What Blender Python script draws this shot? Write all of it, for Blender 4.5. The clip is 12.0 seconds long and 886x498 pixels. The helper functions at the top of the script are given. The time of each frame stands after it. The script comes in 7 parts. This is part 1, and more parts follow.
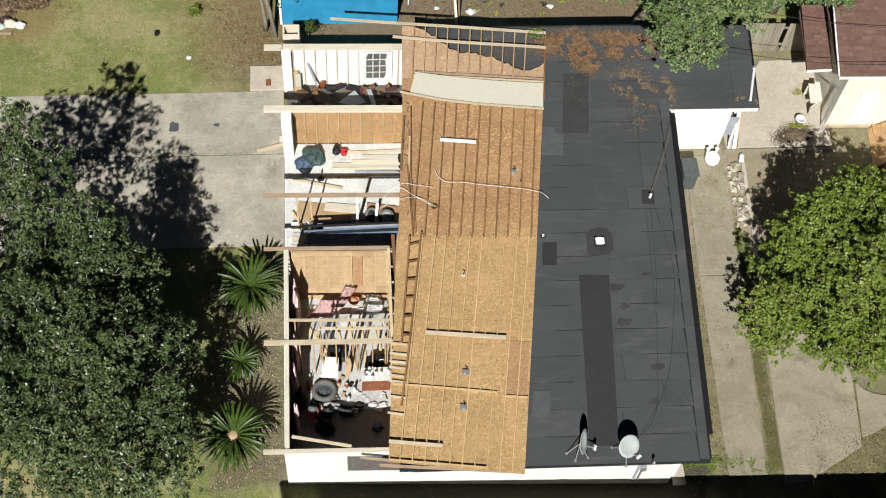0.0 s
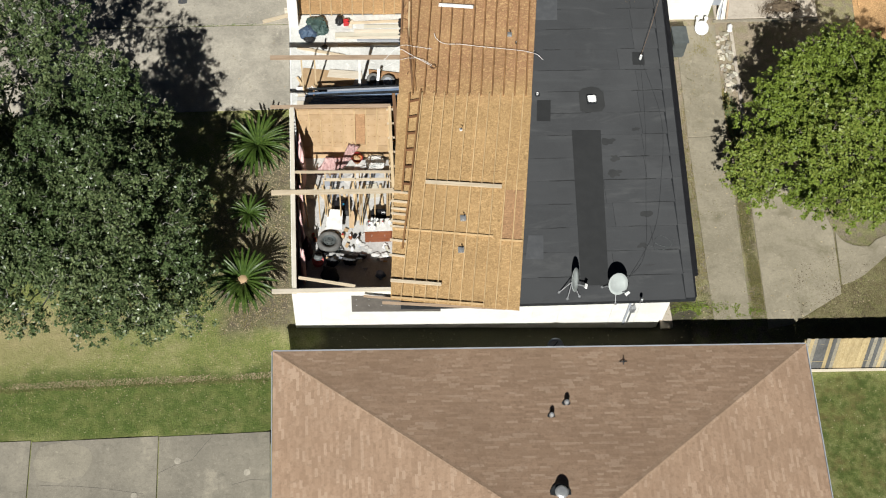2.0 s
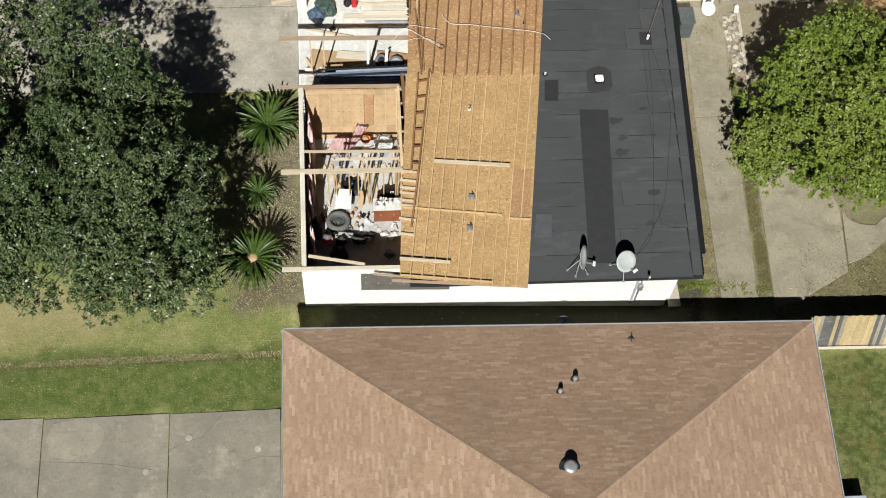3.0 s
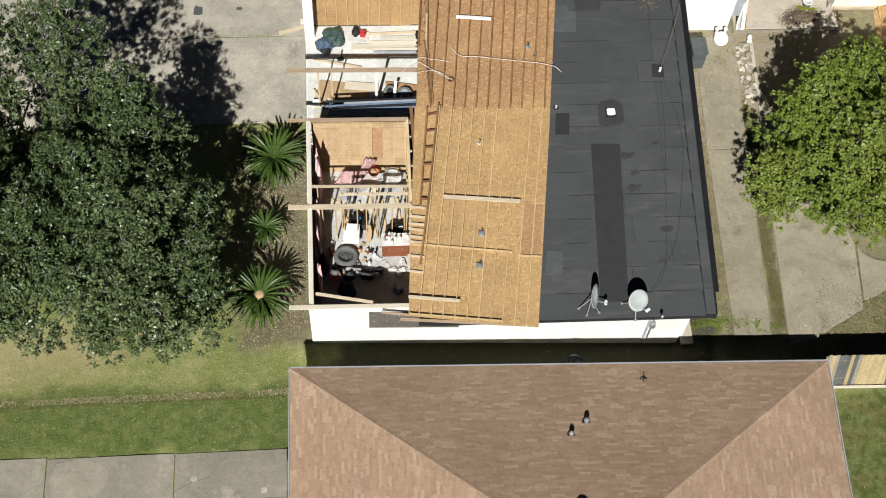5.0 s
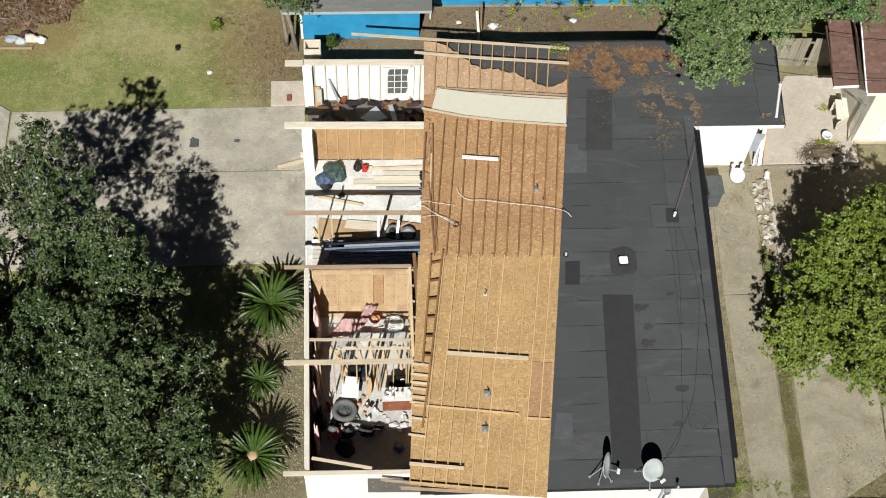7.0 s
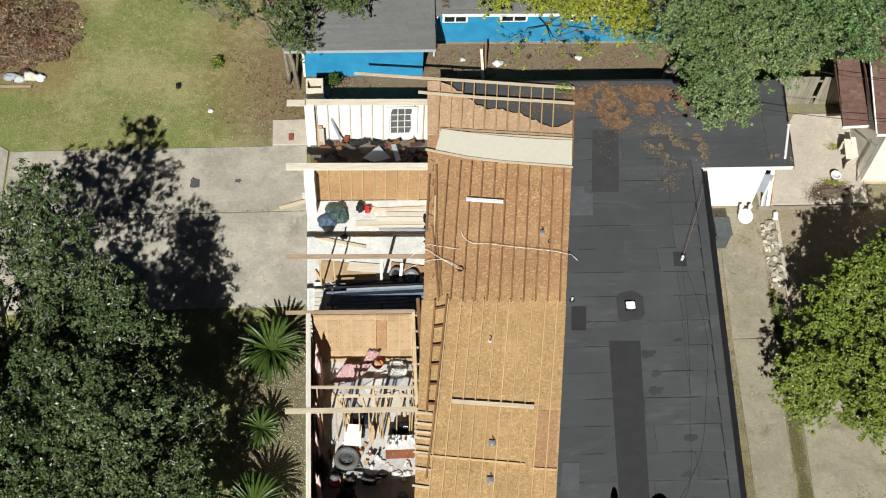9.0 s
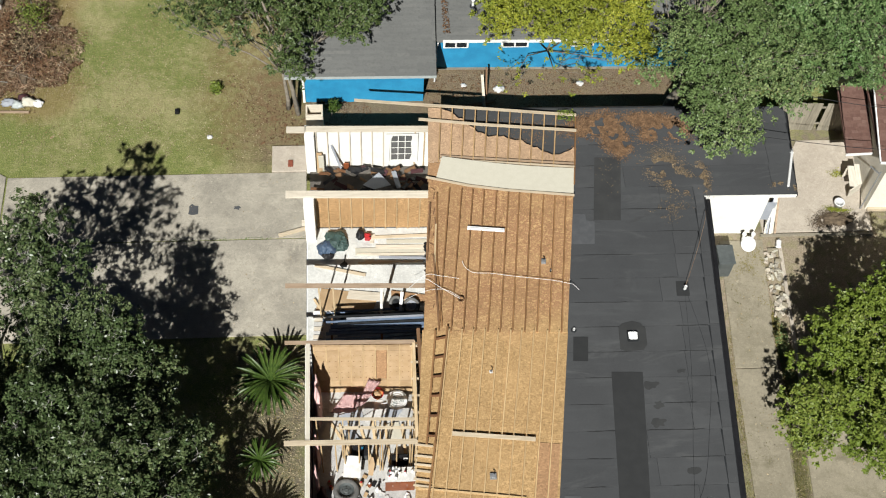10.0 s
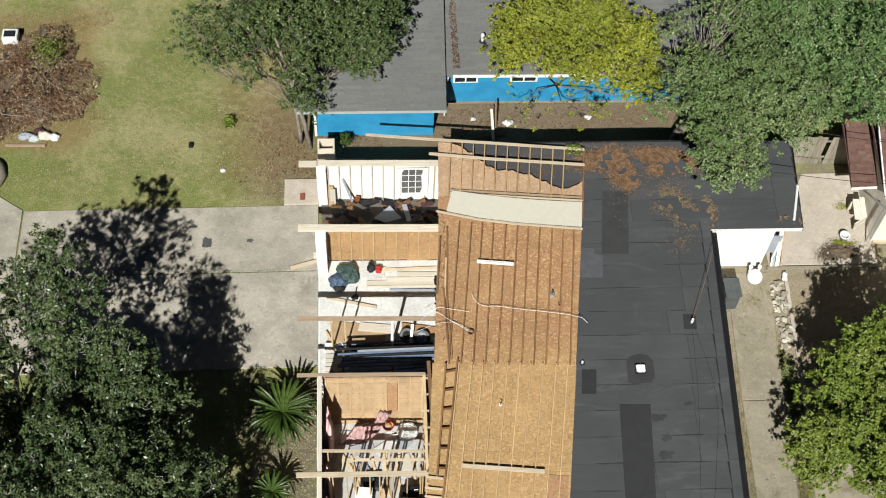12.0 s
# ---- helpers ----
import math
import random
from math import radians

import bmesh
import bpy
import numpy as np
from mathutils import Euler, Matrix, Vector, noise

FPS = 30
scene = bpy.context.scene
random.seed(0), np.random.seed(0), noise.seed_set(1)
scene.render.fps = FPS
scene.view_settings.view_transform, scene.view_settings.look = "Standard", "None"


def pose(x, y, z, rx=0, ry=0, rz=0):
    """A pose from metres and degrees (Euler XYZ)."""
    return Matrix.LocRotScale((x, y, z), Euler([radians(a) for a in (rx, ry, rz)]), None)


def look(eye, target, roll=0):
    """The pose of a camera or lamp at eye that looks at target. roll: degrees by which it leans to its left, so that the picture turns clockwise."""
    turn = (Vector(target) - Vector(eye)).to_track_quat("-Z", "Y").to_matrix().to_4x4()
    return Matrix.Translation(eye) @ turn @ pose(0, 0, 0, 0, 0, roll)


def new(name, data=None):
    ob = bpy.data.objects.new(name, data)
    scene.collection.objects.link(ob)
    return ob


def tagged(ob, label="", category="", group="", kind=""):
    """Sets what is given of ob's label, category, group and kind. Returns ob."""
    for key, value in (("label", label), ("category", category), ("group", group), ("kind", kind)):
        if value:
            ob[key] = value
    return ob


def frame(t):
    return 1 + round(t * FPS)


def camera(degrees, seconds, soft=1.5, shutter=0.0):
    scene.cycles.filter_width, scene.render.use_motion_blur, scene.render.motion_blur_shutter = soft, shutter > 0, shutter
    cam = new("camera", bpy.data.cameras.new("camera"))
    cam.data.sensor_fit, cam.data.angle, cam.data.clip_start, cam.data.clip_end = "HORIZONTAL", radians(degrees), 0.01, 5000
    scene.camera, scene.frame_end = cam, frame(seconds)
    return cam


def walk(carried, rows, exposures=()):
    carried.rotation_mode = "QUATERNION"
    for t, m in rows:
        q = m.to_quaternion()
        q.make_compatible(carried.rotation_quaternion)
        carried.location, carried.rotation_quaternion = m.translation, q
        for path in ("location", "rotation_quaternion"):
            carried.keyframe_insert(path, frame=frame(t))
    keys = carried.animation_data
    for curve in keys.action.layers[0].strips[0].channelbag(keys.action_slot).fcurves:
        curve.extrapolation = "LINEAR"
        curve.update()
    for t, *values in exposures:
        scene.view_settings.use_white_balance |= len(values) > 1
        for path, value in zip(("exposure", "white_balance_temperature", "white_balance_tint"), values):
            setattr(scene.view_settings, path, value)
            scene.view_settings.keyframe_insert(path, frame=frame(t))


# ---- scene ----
cam = camera(38.0, 12.0, soft=1.1)
METRES, EYE, TILT, LEAN, TURN = 14.8, 41.3, -66.0, 0.0, -2.3
PATH = [
    (0, (0.044, -0.029, 40.517), (0.2, 0.971, 38.792), 5.9),
    (0.5, (0.082, -0.548, 40.512), (0.234, 0.45, 38.786), 5.7),
    (1, (0.065, -1.509, 40.534), (0.217, -0.523, 38.8), 5.7),
    (1.5, (0.065, -2.932, 40.596), (0.214, -1.966, 38.852), 5.6),
    (2, (-0.047, -4.11, 40.641), (0.1, -3.171, 38.881), 5.7),
    (2.5, (-0.172, -4.626, 40.655), (-0.028, -3.695, 38.89), 5.5),
    (4.5, (-0.31, -4.304, 40.606), (-0.177, -3.381, 38.837), 5.1),
    (5, (-0.263, -3.373, 40.597), (-0.132, -2.437, 38.834), 4.9),
    (5.5, (-0.133, -1.878, 40.581), (-0.004, -0.919, 38.831), 4.8),
    (6, (-0.035, -0.424, 40.521), (0.091, 0.568, 38.789), 4.6),
    (6.5, (0.023, 0.355, 40.457), (0.149, 1.361, 38.733), 4.6),
    (8.3, (-0.014, 0.993, 40.392), (0.111, 1.997, 38.666), 4.5),
    (8.5, (-0.016, 1.169, 40.374), (0.109, 2.179, 38.652), 4.5),
    (9, (0.003, 1.836, 40.31), (0.127, 2.863, 38.599), 4.4),
    (9.5, (0.043, 2.331, 40.263), (0.166, 3.375, 38.561), 4.3),
    (10, (0.01, 2.513, 40.271), (0.135, 3.557, 38.57), 4.4),
    (10.5, (-0.05, 2.616, 40.299), (0.075, 3.657, 38.596), 4.4),
    (11, (-0.125, 2.63, 40.536), (-0.002, 3.679, 38.837), 4.2),
    (11.5, (-0.11, 2.567, 40.853), (0.006, 3.635, 39.166), 3.9),
    (12, (-0.103, 2.57, 41.029), (0.011, 3.642, 39.344), 3.8),
]
walk(cam, [(t, look(eye, target, roll)) for t, eye, target, roll in PATH])

# ---------------------------------------------------------------- light
LIGHT = Vector((0.255, 1.0, -1.0)).normalized()
sun = new("sun", bpy.data.lights.new("sun", "SUN"))
sun.data.energy, sun.data.angle, sun.data.color = 5.0, radians(0.53), (0.985, 0.98, 0.933)
sun.matrix_world = look(-60 * LIGHT, (0, 0, 0))
world = bpy.data.worlds.new("sky")
scene.world = world
world.use_nodes = True
wn = world.node_tree.nodes
sky = wn.new("ShaderNodeTexSky")
sky.sky_type, sky.sun_disc = "NISHITA", False
sky.air_density, sky.dust_density = 0.07, 0.01
sky.sun_elevation, sky.sun_rotation = math.asin(-LIGHT.z), math.atan2(-LIGHT.x, -LIGHT.y)
world.node_tree.links.new(sky.outputs[0], wn["Background"].inputs[0])
wn["Background"].inputs[1].default_value = 0.05
scene.view_settings.exposure = 0.57

# ---------------------------------------------------------------- materials
MATS = {}


class Nodes:
    """A short way to wire shader nodes."""

    def __init__(self, name):
        self.m = bpy.data.materials.new(name)
        self.m.use_nodes = True
        self.t = self.m.node_tree
        self.bsdf = self.t.nodes["Principled BSDF"]
        self.geo = self.t.nodes.new("ShaderNodeNewGeometry")
        self.pos = self.geo.outputs["Position"]

    def put(self, node, key, value):
        sock = node.inputs[key]
        if isinstance(value, bpy.types.NodeSocket):
            self.t.links.new(value, sock)
        else:
            sock.default_value = value

    def math(self, op, a, b=0.0, clamp=False):
        n = self.t.nodes.new("ShaderNodeMath")
        n.operation, n.use_clamp = op, clamp
        self.put(n, 0, a)
        self.put(n, 1, b)
        return n.outputs[0]

    def noise(self, scale, detail=3.0, rough=0.55, vec=None, dist=0.0):
        n = self.t.nodes.new("ShaderNodeTexNoise")
        self.put(n, "Vector", vec or self.pos)
        self.put(n, "Scale", scale)
        self.put(n, "Detail", detail)
        self.put(n, "Roughness", rough)
        self.put(n, "Distortion", dist)
        return n.outputs["Fac"]

    def voronoi(self, scale, out="Color", vec=None):
        n = self.t.nodes.new("ShaderNodeTexVoronoi")
        self.put(n, "Vector", vec or self.pos)
        self.put(n, "Scale", scale)
        return n.outputs[out]

    def range(self, v, a, b, c=0.0, d=1.0, smooth=True):
        n = self.t.nodes.new("ShaderNodeMapRange")
        n.interpolation_type = "SMOOTHSTEP" if smooth else "LINEAR"
        for k, x in zip(("Value", "From Min", "From Max", "To Min", "To Max"), (v, a, b, c, d)):
            self.put(n, k, x)
        return n.outputs[0]

    def mix(self, f, a, b, blend="MIX"):
        n = self.t.nodes.new("ShaderNodeMix")
        n.data_type, n.blend_type = "RGBA", blend
        for k, x in ((0, f), (6, a), (7, b)):
            if isinstance(x, tuple) and len(x) == 3:
                x = (*x, 1.0)
            self.put(n, k, x)
        return n.outputs[2]

    def scaled(self, vec, s):
        n = self.t.nodes.new("ShaderNodeMapping")
        self.put(n, "Vector", vec)
        self.put(n, "Scale", s)
        return n.outputs[0]

    def split(self, vec=None):
        n = self.t.nodes.new("ShaderNodeSeparateXYZ")
        self.put(n, 0, vec or self.pos)
        return n.outputs

    def random(self, island=False):
        if island:
            return self.geo.outputs["Random Per Island"]
        return self.t.nodes.new("ShaderNodeObjectInfo").outputs["Random"]

    def bump(self, h, strength, dist=0.01):
        n = self.t.nodes.new("ShaderNodeBump")
        self.put(n, "Strength", strength)
        self.put(n, "Distance", dist)
        self.put(n, "Height", h)
        self.put(self.bsdf, "Normal", n.outputs[0])

    def done(self, color, rough=0.8, metal=0.0, spec=0.3):
        self.put(self.bsdf, "Base Color", color if isinstance(color, bpy.types.NodeSocket) else (*color, 1.0))
        self.put(self.bsdf, "Roughness", rough)
        self.put(self.bsdf, "Metallic", metal)
        self.put(self.bsdf, "Specular IOR Level", spec)
        return self.m


def plain(name, a, b=None, scale=6.0, rough=0.7, metal=0.0, bump=0.25, vary=0.25, island=False, spec=0.3, dirt=0.25):
    """Two-tone surface with grain, blotches and a random shade for each object."""
    n = Nodes(name)
    b = b or tuple(0.7 * c for c in a)
    c = n.mix(n.range(n.noise(scale, 4), 0.3, 0.7), a, b)
    c = n.mix(n.math("MULTIPLY", n.range(n.noise(scale * 0.21, 3), 0.5, 0.75), dirt), c, tuple(0.45 * x for x in b))
    g = n.noise(scale * 14, 2)
    c = n.mix(n.range(g, 0.35, 0.75, 0.0, 0.22), c, tuple(0.5 * x for x in b))
    if vary:
        c = n.mix(n.range(n.random(island), 0, 1, 0.0, vary, False), c, tuple(0.4 * x for x in b))
    n.bump(g, bump, 0.008)
    return n.done(c, rough, metal, spec)


def wood(name, a, b, vary=0.3, axis="y", rough=0.75):
    """Sawn timber with grain along one axis."""
    n = Nodes(name)
    s = {"x": (1.2, 22, 22), "y": (22, 1.2, 22), "z": (22, 22, 1.2)}[axis]
    g = n.noise(1.0, 4, 0.6, n.scaled(n.pos, s), 0.6)
    c = n.mix(n.range(g, 0.3, 0.72), a, b)
    c = n.mix(n.range(n.noise(1.7, 3), 0.45, 0.8, 0, 0.35), c, tuple(0.5 * x for x in b))
    c = n.mix(n.range(n.random(), 0, 1, 0, vary, False), c, tuple(0.55 * x for x in b))
    n.bump(g, 0.2, 0.006)
    return n.done(c, rough)


def osb(name, a, b, vary=0.25, stain=0.5, weather=None):
    """Strand board: overlapping long flakes of different tone, bleached redder where weather is given."""
    n = Nodes(name)
    v1 = n.t.nodes.new("ShaderNodeTexVoronoi")
    n.put(v1, "Vector", n.scaled(n.pos, (4.6, 9.0, 9.0)))
    v2 = n.t.nodes.new("ShaderNodeTexVoronoi")
    n.put(v2, "Vector", n.scaled(n.pos, (8.5, 5.0, 8.5)))
    f1 = n.split(v1.outputs["Color"])[0]
    f2 = n.split(v2.outputs["Color"])[1]
    f = n.math("ADD", n.math("MULTIPLY", f1, 0.6), n.math("MULTIPLY", f2, 0.4))
    if weather:
        y = n.split()[1]
        w = n.math("ADD", y, n.math("MULTIPLY", n.noise(0.9, 5, 0.65), 3.0))
        w = n.range(w, 23.1, 24.9)
        a, dry_a = n.mix(w, a, weather[0]), tuple(min(1, 1.3 * x) for x in a)
        b, dry_b = n.mix(w, b, weather[1]), tuple(0.62 * x for x in b)
    else:
        dry_a, dry_b = tuple(min(1, 1.3 * x) for x in a), tuple(0.62 * x for x in b)
    c = n.mix(n.range(f1, 0.05, 0.95, 0.15, 0.85), b, a)
    c = n.mix(n.range(f2, 0.84, 0.88, 0, 0.45), c, dry_a)
    c = n.mix(n.range(f2, 0.14, 0.10, 0, 0.35), c, dry_b)
    c = n.mix(n.range(n.noise(1.0, 3, 0.6, n.scaled(n.pos, (8, 13, 13)), 0.6), 0.54, 0.63, 0, 0.75), c, dry_a)
    c = n.mix(n.range(n.noise(1.0, 3, 0.6, n.scaled(n.pos, (12, 8, 12)), 0.6), 0.56, 0.66, 0, 0.6), c, dry_b)
    c = n.mix(n.range(n.noise(1.3, 6, 0.7), 0.42, 0.7, 0, stain), c, dry_b)
    c = n.mix(n.range(n.noise(0.7, 4, 0.6), 0.45, 0.7, 0, 0.25), c, dry_a)
    c = n.mix(n.range(n.random(), 0, 1, 0, vary, False), c, dry_b)
    n.bump(f, 0.25, 0.006)
    return n.done(c, 0.75)


def concrete(name, a, b, stain, amount=0.5, vary=0.18):
    n = Nodes(name)
    c = n.mix(n.range(n.noise(0.55, 5, 0.6, dist=0.5), 0.3, 0.7), a, b)
    c = n.mix(n.math("MULTIPLY", n.range(n.noise(0.9, 6, 0.65), 0.52, 0.72), amount), c, stain)
    c = n.mix(n.range(n.noise(9, 5, 0.7), 0.4, 0.75, 0, 0.4), c, tuple(0.6 * x for x in b))
    c = n.mix(n.range(n.noise(2.4, 6, 0.7, dist=0.8), 0.46, 0.72, 0, 0.4), c, tuple(min(1.0, 1.25 * x) for x in a))
    c = n.mix(n.range(n.noise(3.1, 6, 0.7, n.scaled(n.pos, (0.6, 1.4, 1)), 0.6), 0.55, 0.72, 0, 0.45), c, tuple(0.55 * x for x in b))
    c = n.mix(n.range(n.noise(5.5, 2), 0.66, 0.74, 0, 0.45), c, tuple(min(1.0, 1.45 * x) for x in a))
    c = n.mix(n.range(n.random(), 0, 1, 0, vary, False), c, tuple(0.6 * x for x in b))
    c = n.mix(n.range(n.noise(26, 3, 0.7), 0.50, 0.68, 0, 0.35), c, tuple(0.62 * x for x in b))
    c = n.mix(n.range(n.noise(19, 3, 0.7), 0.54, 0.70, 0, 0.35), c, tuple(min(1.0, 1.3 * x) for x in a))
    g = n.noise(40, 3)
    n.bump(g, 0.2, 0.006)
    return n.done(c, 0.9)


def leaf(name, a, b, c3, shine=0.45, thin=0.25):
    """Leaves that differ one by one and let some light through."""
    n = Nodes(name)
    r = n.random(True)
    c = n.mix(n.range(r, 0, 1, 0, 1, False), a, b)
    c = n.mix(n.range(n.noise(0.35, 2), 0.4, 0.65, 0, 0.7), c, c3)
    n.done(c, shine, 0, 0.22)
    out = n.t.nodes["Material Output"]
    tr = n.t.nodes.new("ShaderNodeBsdfTranslucent")
    n.put(tr, "Color", c)
    mx = n.t.nodes.new("ShaderNodeMixShader")
    n.put(mx, 0, thin)
    n.t.links.new(n.bsdf.outputs[0], mx.inputs[1])
    n.t.links.new(tr.outputs[0], mx.inputs[2])
    n.t.links.new(mx.outputs[0], out.inputs["Surface"])
    return n.m


def ground_material():
    """Lawn, worn earth, leaf litter and planting bed, each in its own part of the plot, with shade painted into the
    alley.
    """
    n = Nodes("ground")
    wob = n.t.nodes.new("ShaderNodeVectorMath")
    wob.operation = "MULTIPLY_ADD"
    nz = n.t.nodes.new("ShaderNodeTexNoise")
    n.put(nz, "Vector", n.pos)
    n.put(nz, "Scale", 0.7)
    n.put(nz, "Detail", 5.0)
    n.put(wob, 0, nz.outputs["Color"])
    n.put(wob, 1, (2.2, 2.2, 0.0))
    n.put(wob, 2, n.pos)
    x, y, _ = n.split(wob.outputs[0])

    def area(x0, x1, y0, y1, s=0.5):
        a = n.math("MULTIPLY", n.range(x, x0 + 1.1 - s, x0 + 1.1 + s), n.range(x, x1 + 1.1 + s, x1 + 1.1 - s))
        b = n.math("MULTIPLY", n.range(y, y0 + 1.1 - s, y0 + 1.1 + s), n.range(y, y1 + 1.1 + s, y1 + 1.1 - s))
        return n.math("MULTIPLY", a, b)

    fine = n.noise(22, 4, 0.7)
    mid = n.noise(3.2, 5, 0.65)
    big = n.noise(0.33, 4, 0.6)
    grass = n.mix(n.range(fine, 0.3, 0.72), (0.200, 0.218, 0.068), (0.082, 0.108, 0.030))
    tan = n.mix(n.range(fine, 0.3, 0.72), (0.345, 0.315, 0.158), (0.19, 0.178, 0.080))
    c = n.mix(n.range(n.math("ADD", n.math("MULTIPLY", big, 0.65), n.math("MULTIPLY", mid, 0.35)), 0.41, 0.64, 0, 0.95), grass, tan)
    c = n.mix(n.range(n.noise(55, 3, 0.7), 0.52, 0.72, 0, 0.6), c, (0.06, 0.075, 0.026))
    c = n.mix(n.range(n.noise(38, 2, 0.6), 0.58, 0.70, 0, 0.55), c, (0.36, 0.34, 0.19))
    lush = n.mix(n.range(n.noise(2.2, 5, 0.7), 0.42, 0.7, 0, 0.6), n.mix(n.range(fine, 0.3, 0.72), (0.094, 0.128, 0.033), (0.040, 0.062, 0.016)), (0.150, 0.150, 0.055))
    c = n.mix(n.math("MULTIPLY", area(-40, -1.5, 11, 13.3, 0.25), n.range(mid, 0.25, 0.6, 0.55, 1.0)), c, lush)
    c = n.mix(n.math("MULTIPLY", area(14.5, 40, 4, 12.0, 0.3), n.range(mid, 0.35, 0.6, 0.95, 0.5)), c, n.mix(n.range(n.noise(1.1, 5, 0.7), 0.42, 0.66), (0.046, 0.066, 0.017), (0.098, 0.082, 0.033)))
    c = n.mix(n.math("MULTIPLY", area(-16, -8.5, 13.6, 15.8, 0.9), 0.42), c, (0.33, 0.26, 0.15))
    earth = n.mix(n.range(fine, 0.3, 0.7), (0.25, 0.21, 0.16), (0.11, 0.09, 0.064))
    pale = n.mix(n.range(fine, 0.3, 0.7), (0.35, 0.292, 0.218), (0.21, 0.168, 0.12))
    c = n.mix(n.math("MULTIPLY", area(-4.5, -1.7, 14.6, 23.6, 0.45), n.range(mid, 0.3, 0.6, 1.0, 0.7)), c, n.mix(n.range(fine, 0.3, 0.7), (0.155, 0.13, 0.10), (0.065, 0.053, 0.038)))
    c = n.mix(n.math("MULTIPLY", area(-2.0, 14, 31.0, 36.6, 0.5), n.range(mid, 0.3, 0.65, 1.0, 0.85)), c, n.mix(n.range(fine, 0.3, 0.7), (0.215, 0.158, 0.108), (0.095, 0.068, 0.047)))
    c = n.mix(n.math("MULTIPLY", area(-4.6, -1.4, 30.6, 36.2, 1.3), n.range(mid, 0.3, 0.65, 1.0, 0.5)), c, n.mix(n.range(fine, 0.3, 0.7), (0.190, 0.142, 0.098), (0.085, 0.062, 0.043)))
    c = n.mix(n.math("MULTIPLY", area(-6.0, -2, 32.0, 41, 0.8), n.range(mid, 0.3, 0.65, 0.8, 0.2)), c, (0.17, 0.115, 0.06))
    c = n.mix(n.math("MULTIPLY", area(-15.8, -11.2, 33.6, 41, 0.6), 0.5), c, (0.19, 0.11, 0.055))
    c = n.mix(n.math("MULTIPLY", area(11, 26, 13.2, 32.6, 0.4), n.range(mid, 0.36, 0.62, 1.0, 0.35)), c, earth)
    c = n.mix(n.math("MULTIPLY", area(12.6, 19.5, 19.5, 27.6, 0.5), n.range(mid, 0.36, 0.66, 0.95, 0.4)), c, pale)
    c = n.mix(n.math("MULTIPLY", area(14.5, 22, 12.4, 17.2, 0.4), n.range(mid, 0.3, 0.6, 0.9, 0.5)), c, n.mix(n.range(fine, 0.3, 0.7), (0.165, 0.145, 0.068), (0.085, 0.072, 0.034)))
    # dark soil between the houses, with the alley's shade put into its colour
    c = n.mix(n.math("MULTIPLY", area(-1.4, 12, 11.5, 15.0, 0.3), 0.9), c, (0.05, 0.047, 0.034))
    c = n.mix(n.range(n.noise(13, 2, 0.5), 0.68, 0.75, 0, 0.6), c, (0.40, 0.35, 0.24))
    n.bump(n.math("ADD", fine, n.math("MULTIPLY", mid, 1.5)), 0.6, 0.05)
    return n.done(c, 0.95, 0, 0.1)


def roofing_material():
    """Worn roll roofing: dull grey mineral felt with water marks."""
    n = Nodes("roll_roofing")
    c = n.mix(n.range(n.noise(0.6, 5, 0.6), 0.3, 0.7), (0.058, 0.060, 0.063), (0.044, 0.0455, 0.048))
    c = n.mix(n.range(n.noise(1.0, 4, 0.6, n.scaled(n.pos, (0.5, 3.2, 1))), 0.5, 0.75, 0, 0.4), c, (0.078, 0.082, 0.084))
    c = n.mix(n.range(n.random(), 0, 1, 0, 0.55, False), c, (0.036, 0.038, 0.041))
    c = n.mix(n.range(n.noise(0.8, 6, 0.7, n.scaled(n.pos, (0.35, 1.6, 1)), 0.8), 0.54, 0.68, 0, 0.4), c, (0.088, 0.090, 0.090))
    c = n.mix(n.range(n.noise(1.6, 6, 0.7, n.scaled(n.pos, (0.5, 1.2, 1)), 0.8), 0.60, 0.72, 0, 0.5), c, (0.030, 0.030, 0.031))
    g = n.noise(60, 3)
    c = n.mix(n.range(g, 0.4, 0.8, 0, 0.3), c, (0.10, 0.10, 0.10))
    c = n.mix(n.range(n.noise(7, 4, 0.7), 0.68, 0.76, 0, 0.3), c, (0.13, 0.12, 0.105))
    n.bump(g, 0.15, 0.004)
    return n.done(c, 0.85, 0, 0.3)


def shingle_material(name, a, b, c3, island=True):
    n = Nodes(name)
    r = n.random(island)
    c = n.mix(n.range(r, 0.0, 0.72, 0.05, 0.95, False), b, a)
    c = n.mix(n.range(r, 0.84, 0.89, 0, 0.9), c, c3)
    c = n.mix(n.range(n.noise(3.5, 4, 0.7), 0.48, 0.66, 0, 0.4), c, c3)
    c = n.mix(n.range(n.noise(9, 3, 0.7), 0.50, 0.68, 0, 0.4), c, tuple(0.7 * x for x in b))
    c = n.mix(n.range(n.noise(0.4, 4), 0.4, 0.7, 0, 0.3), c, tuple(0.75 * x for x in b))
    g = n.noise(70, 2)
    c = n.mix(n.range(g, 0.4, 0.75, 0, 0.25), c, tuple(0.5 * x for x in b))
    n.bump(g, 0.2, 0.004)
    return n.done(c, 0.95, 0, 0.15)


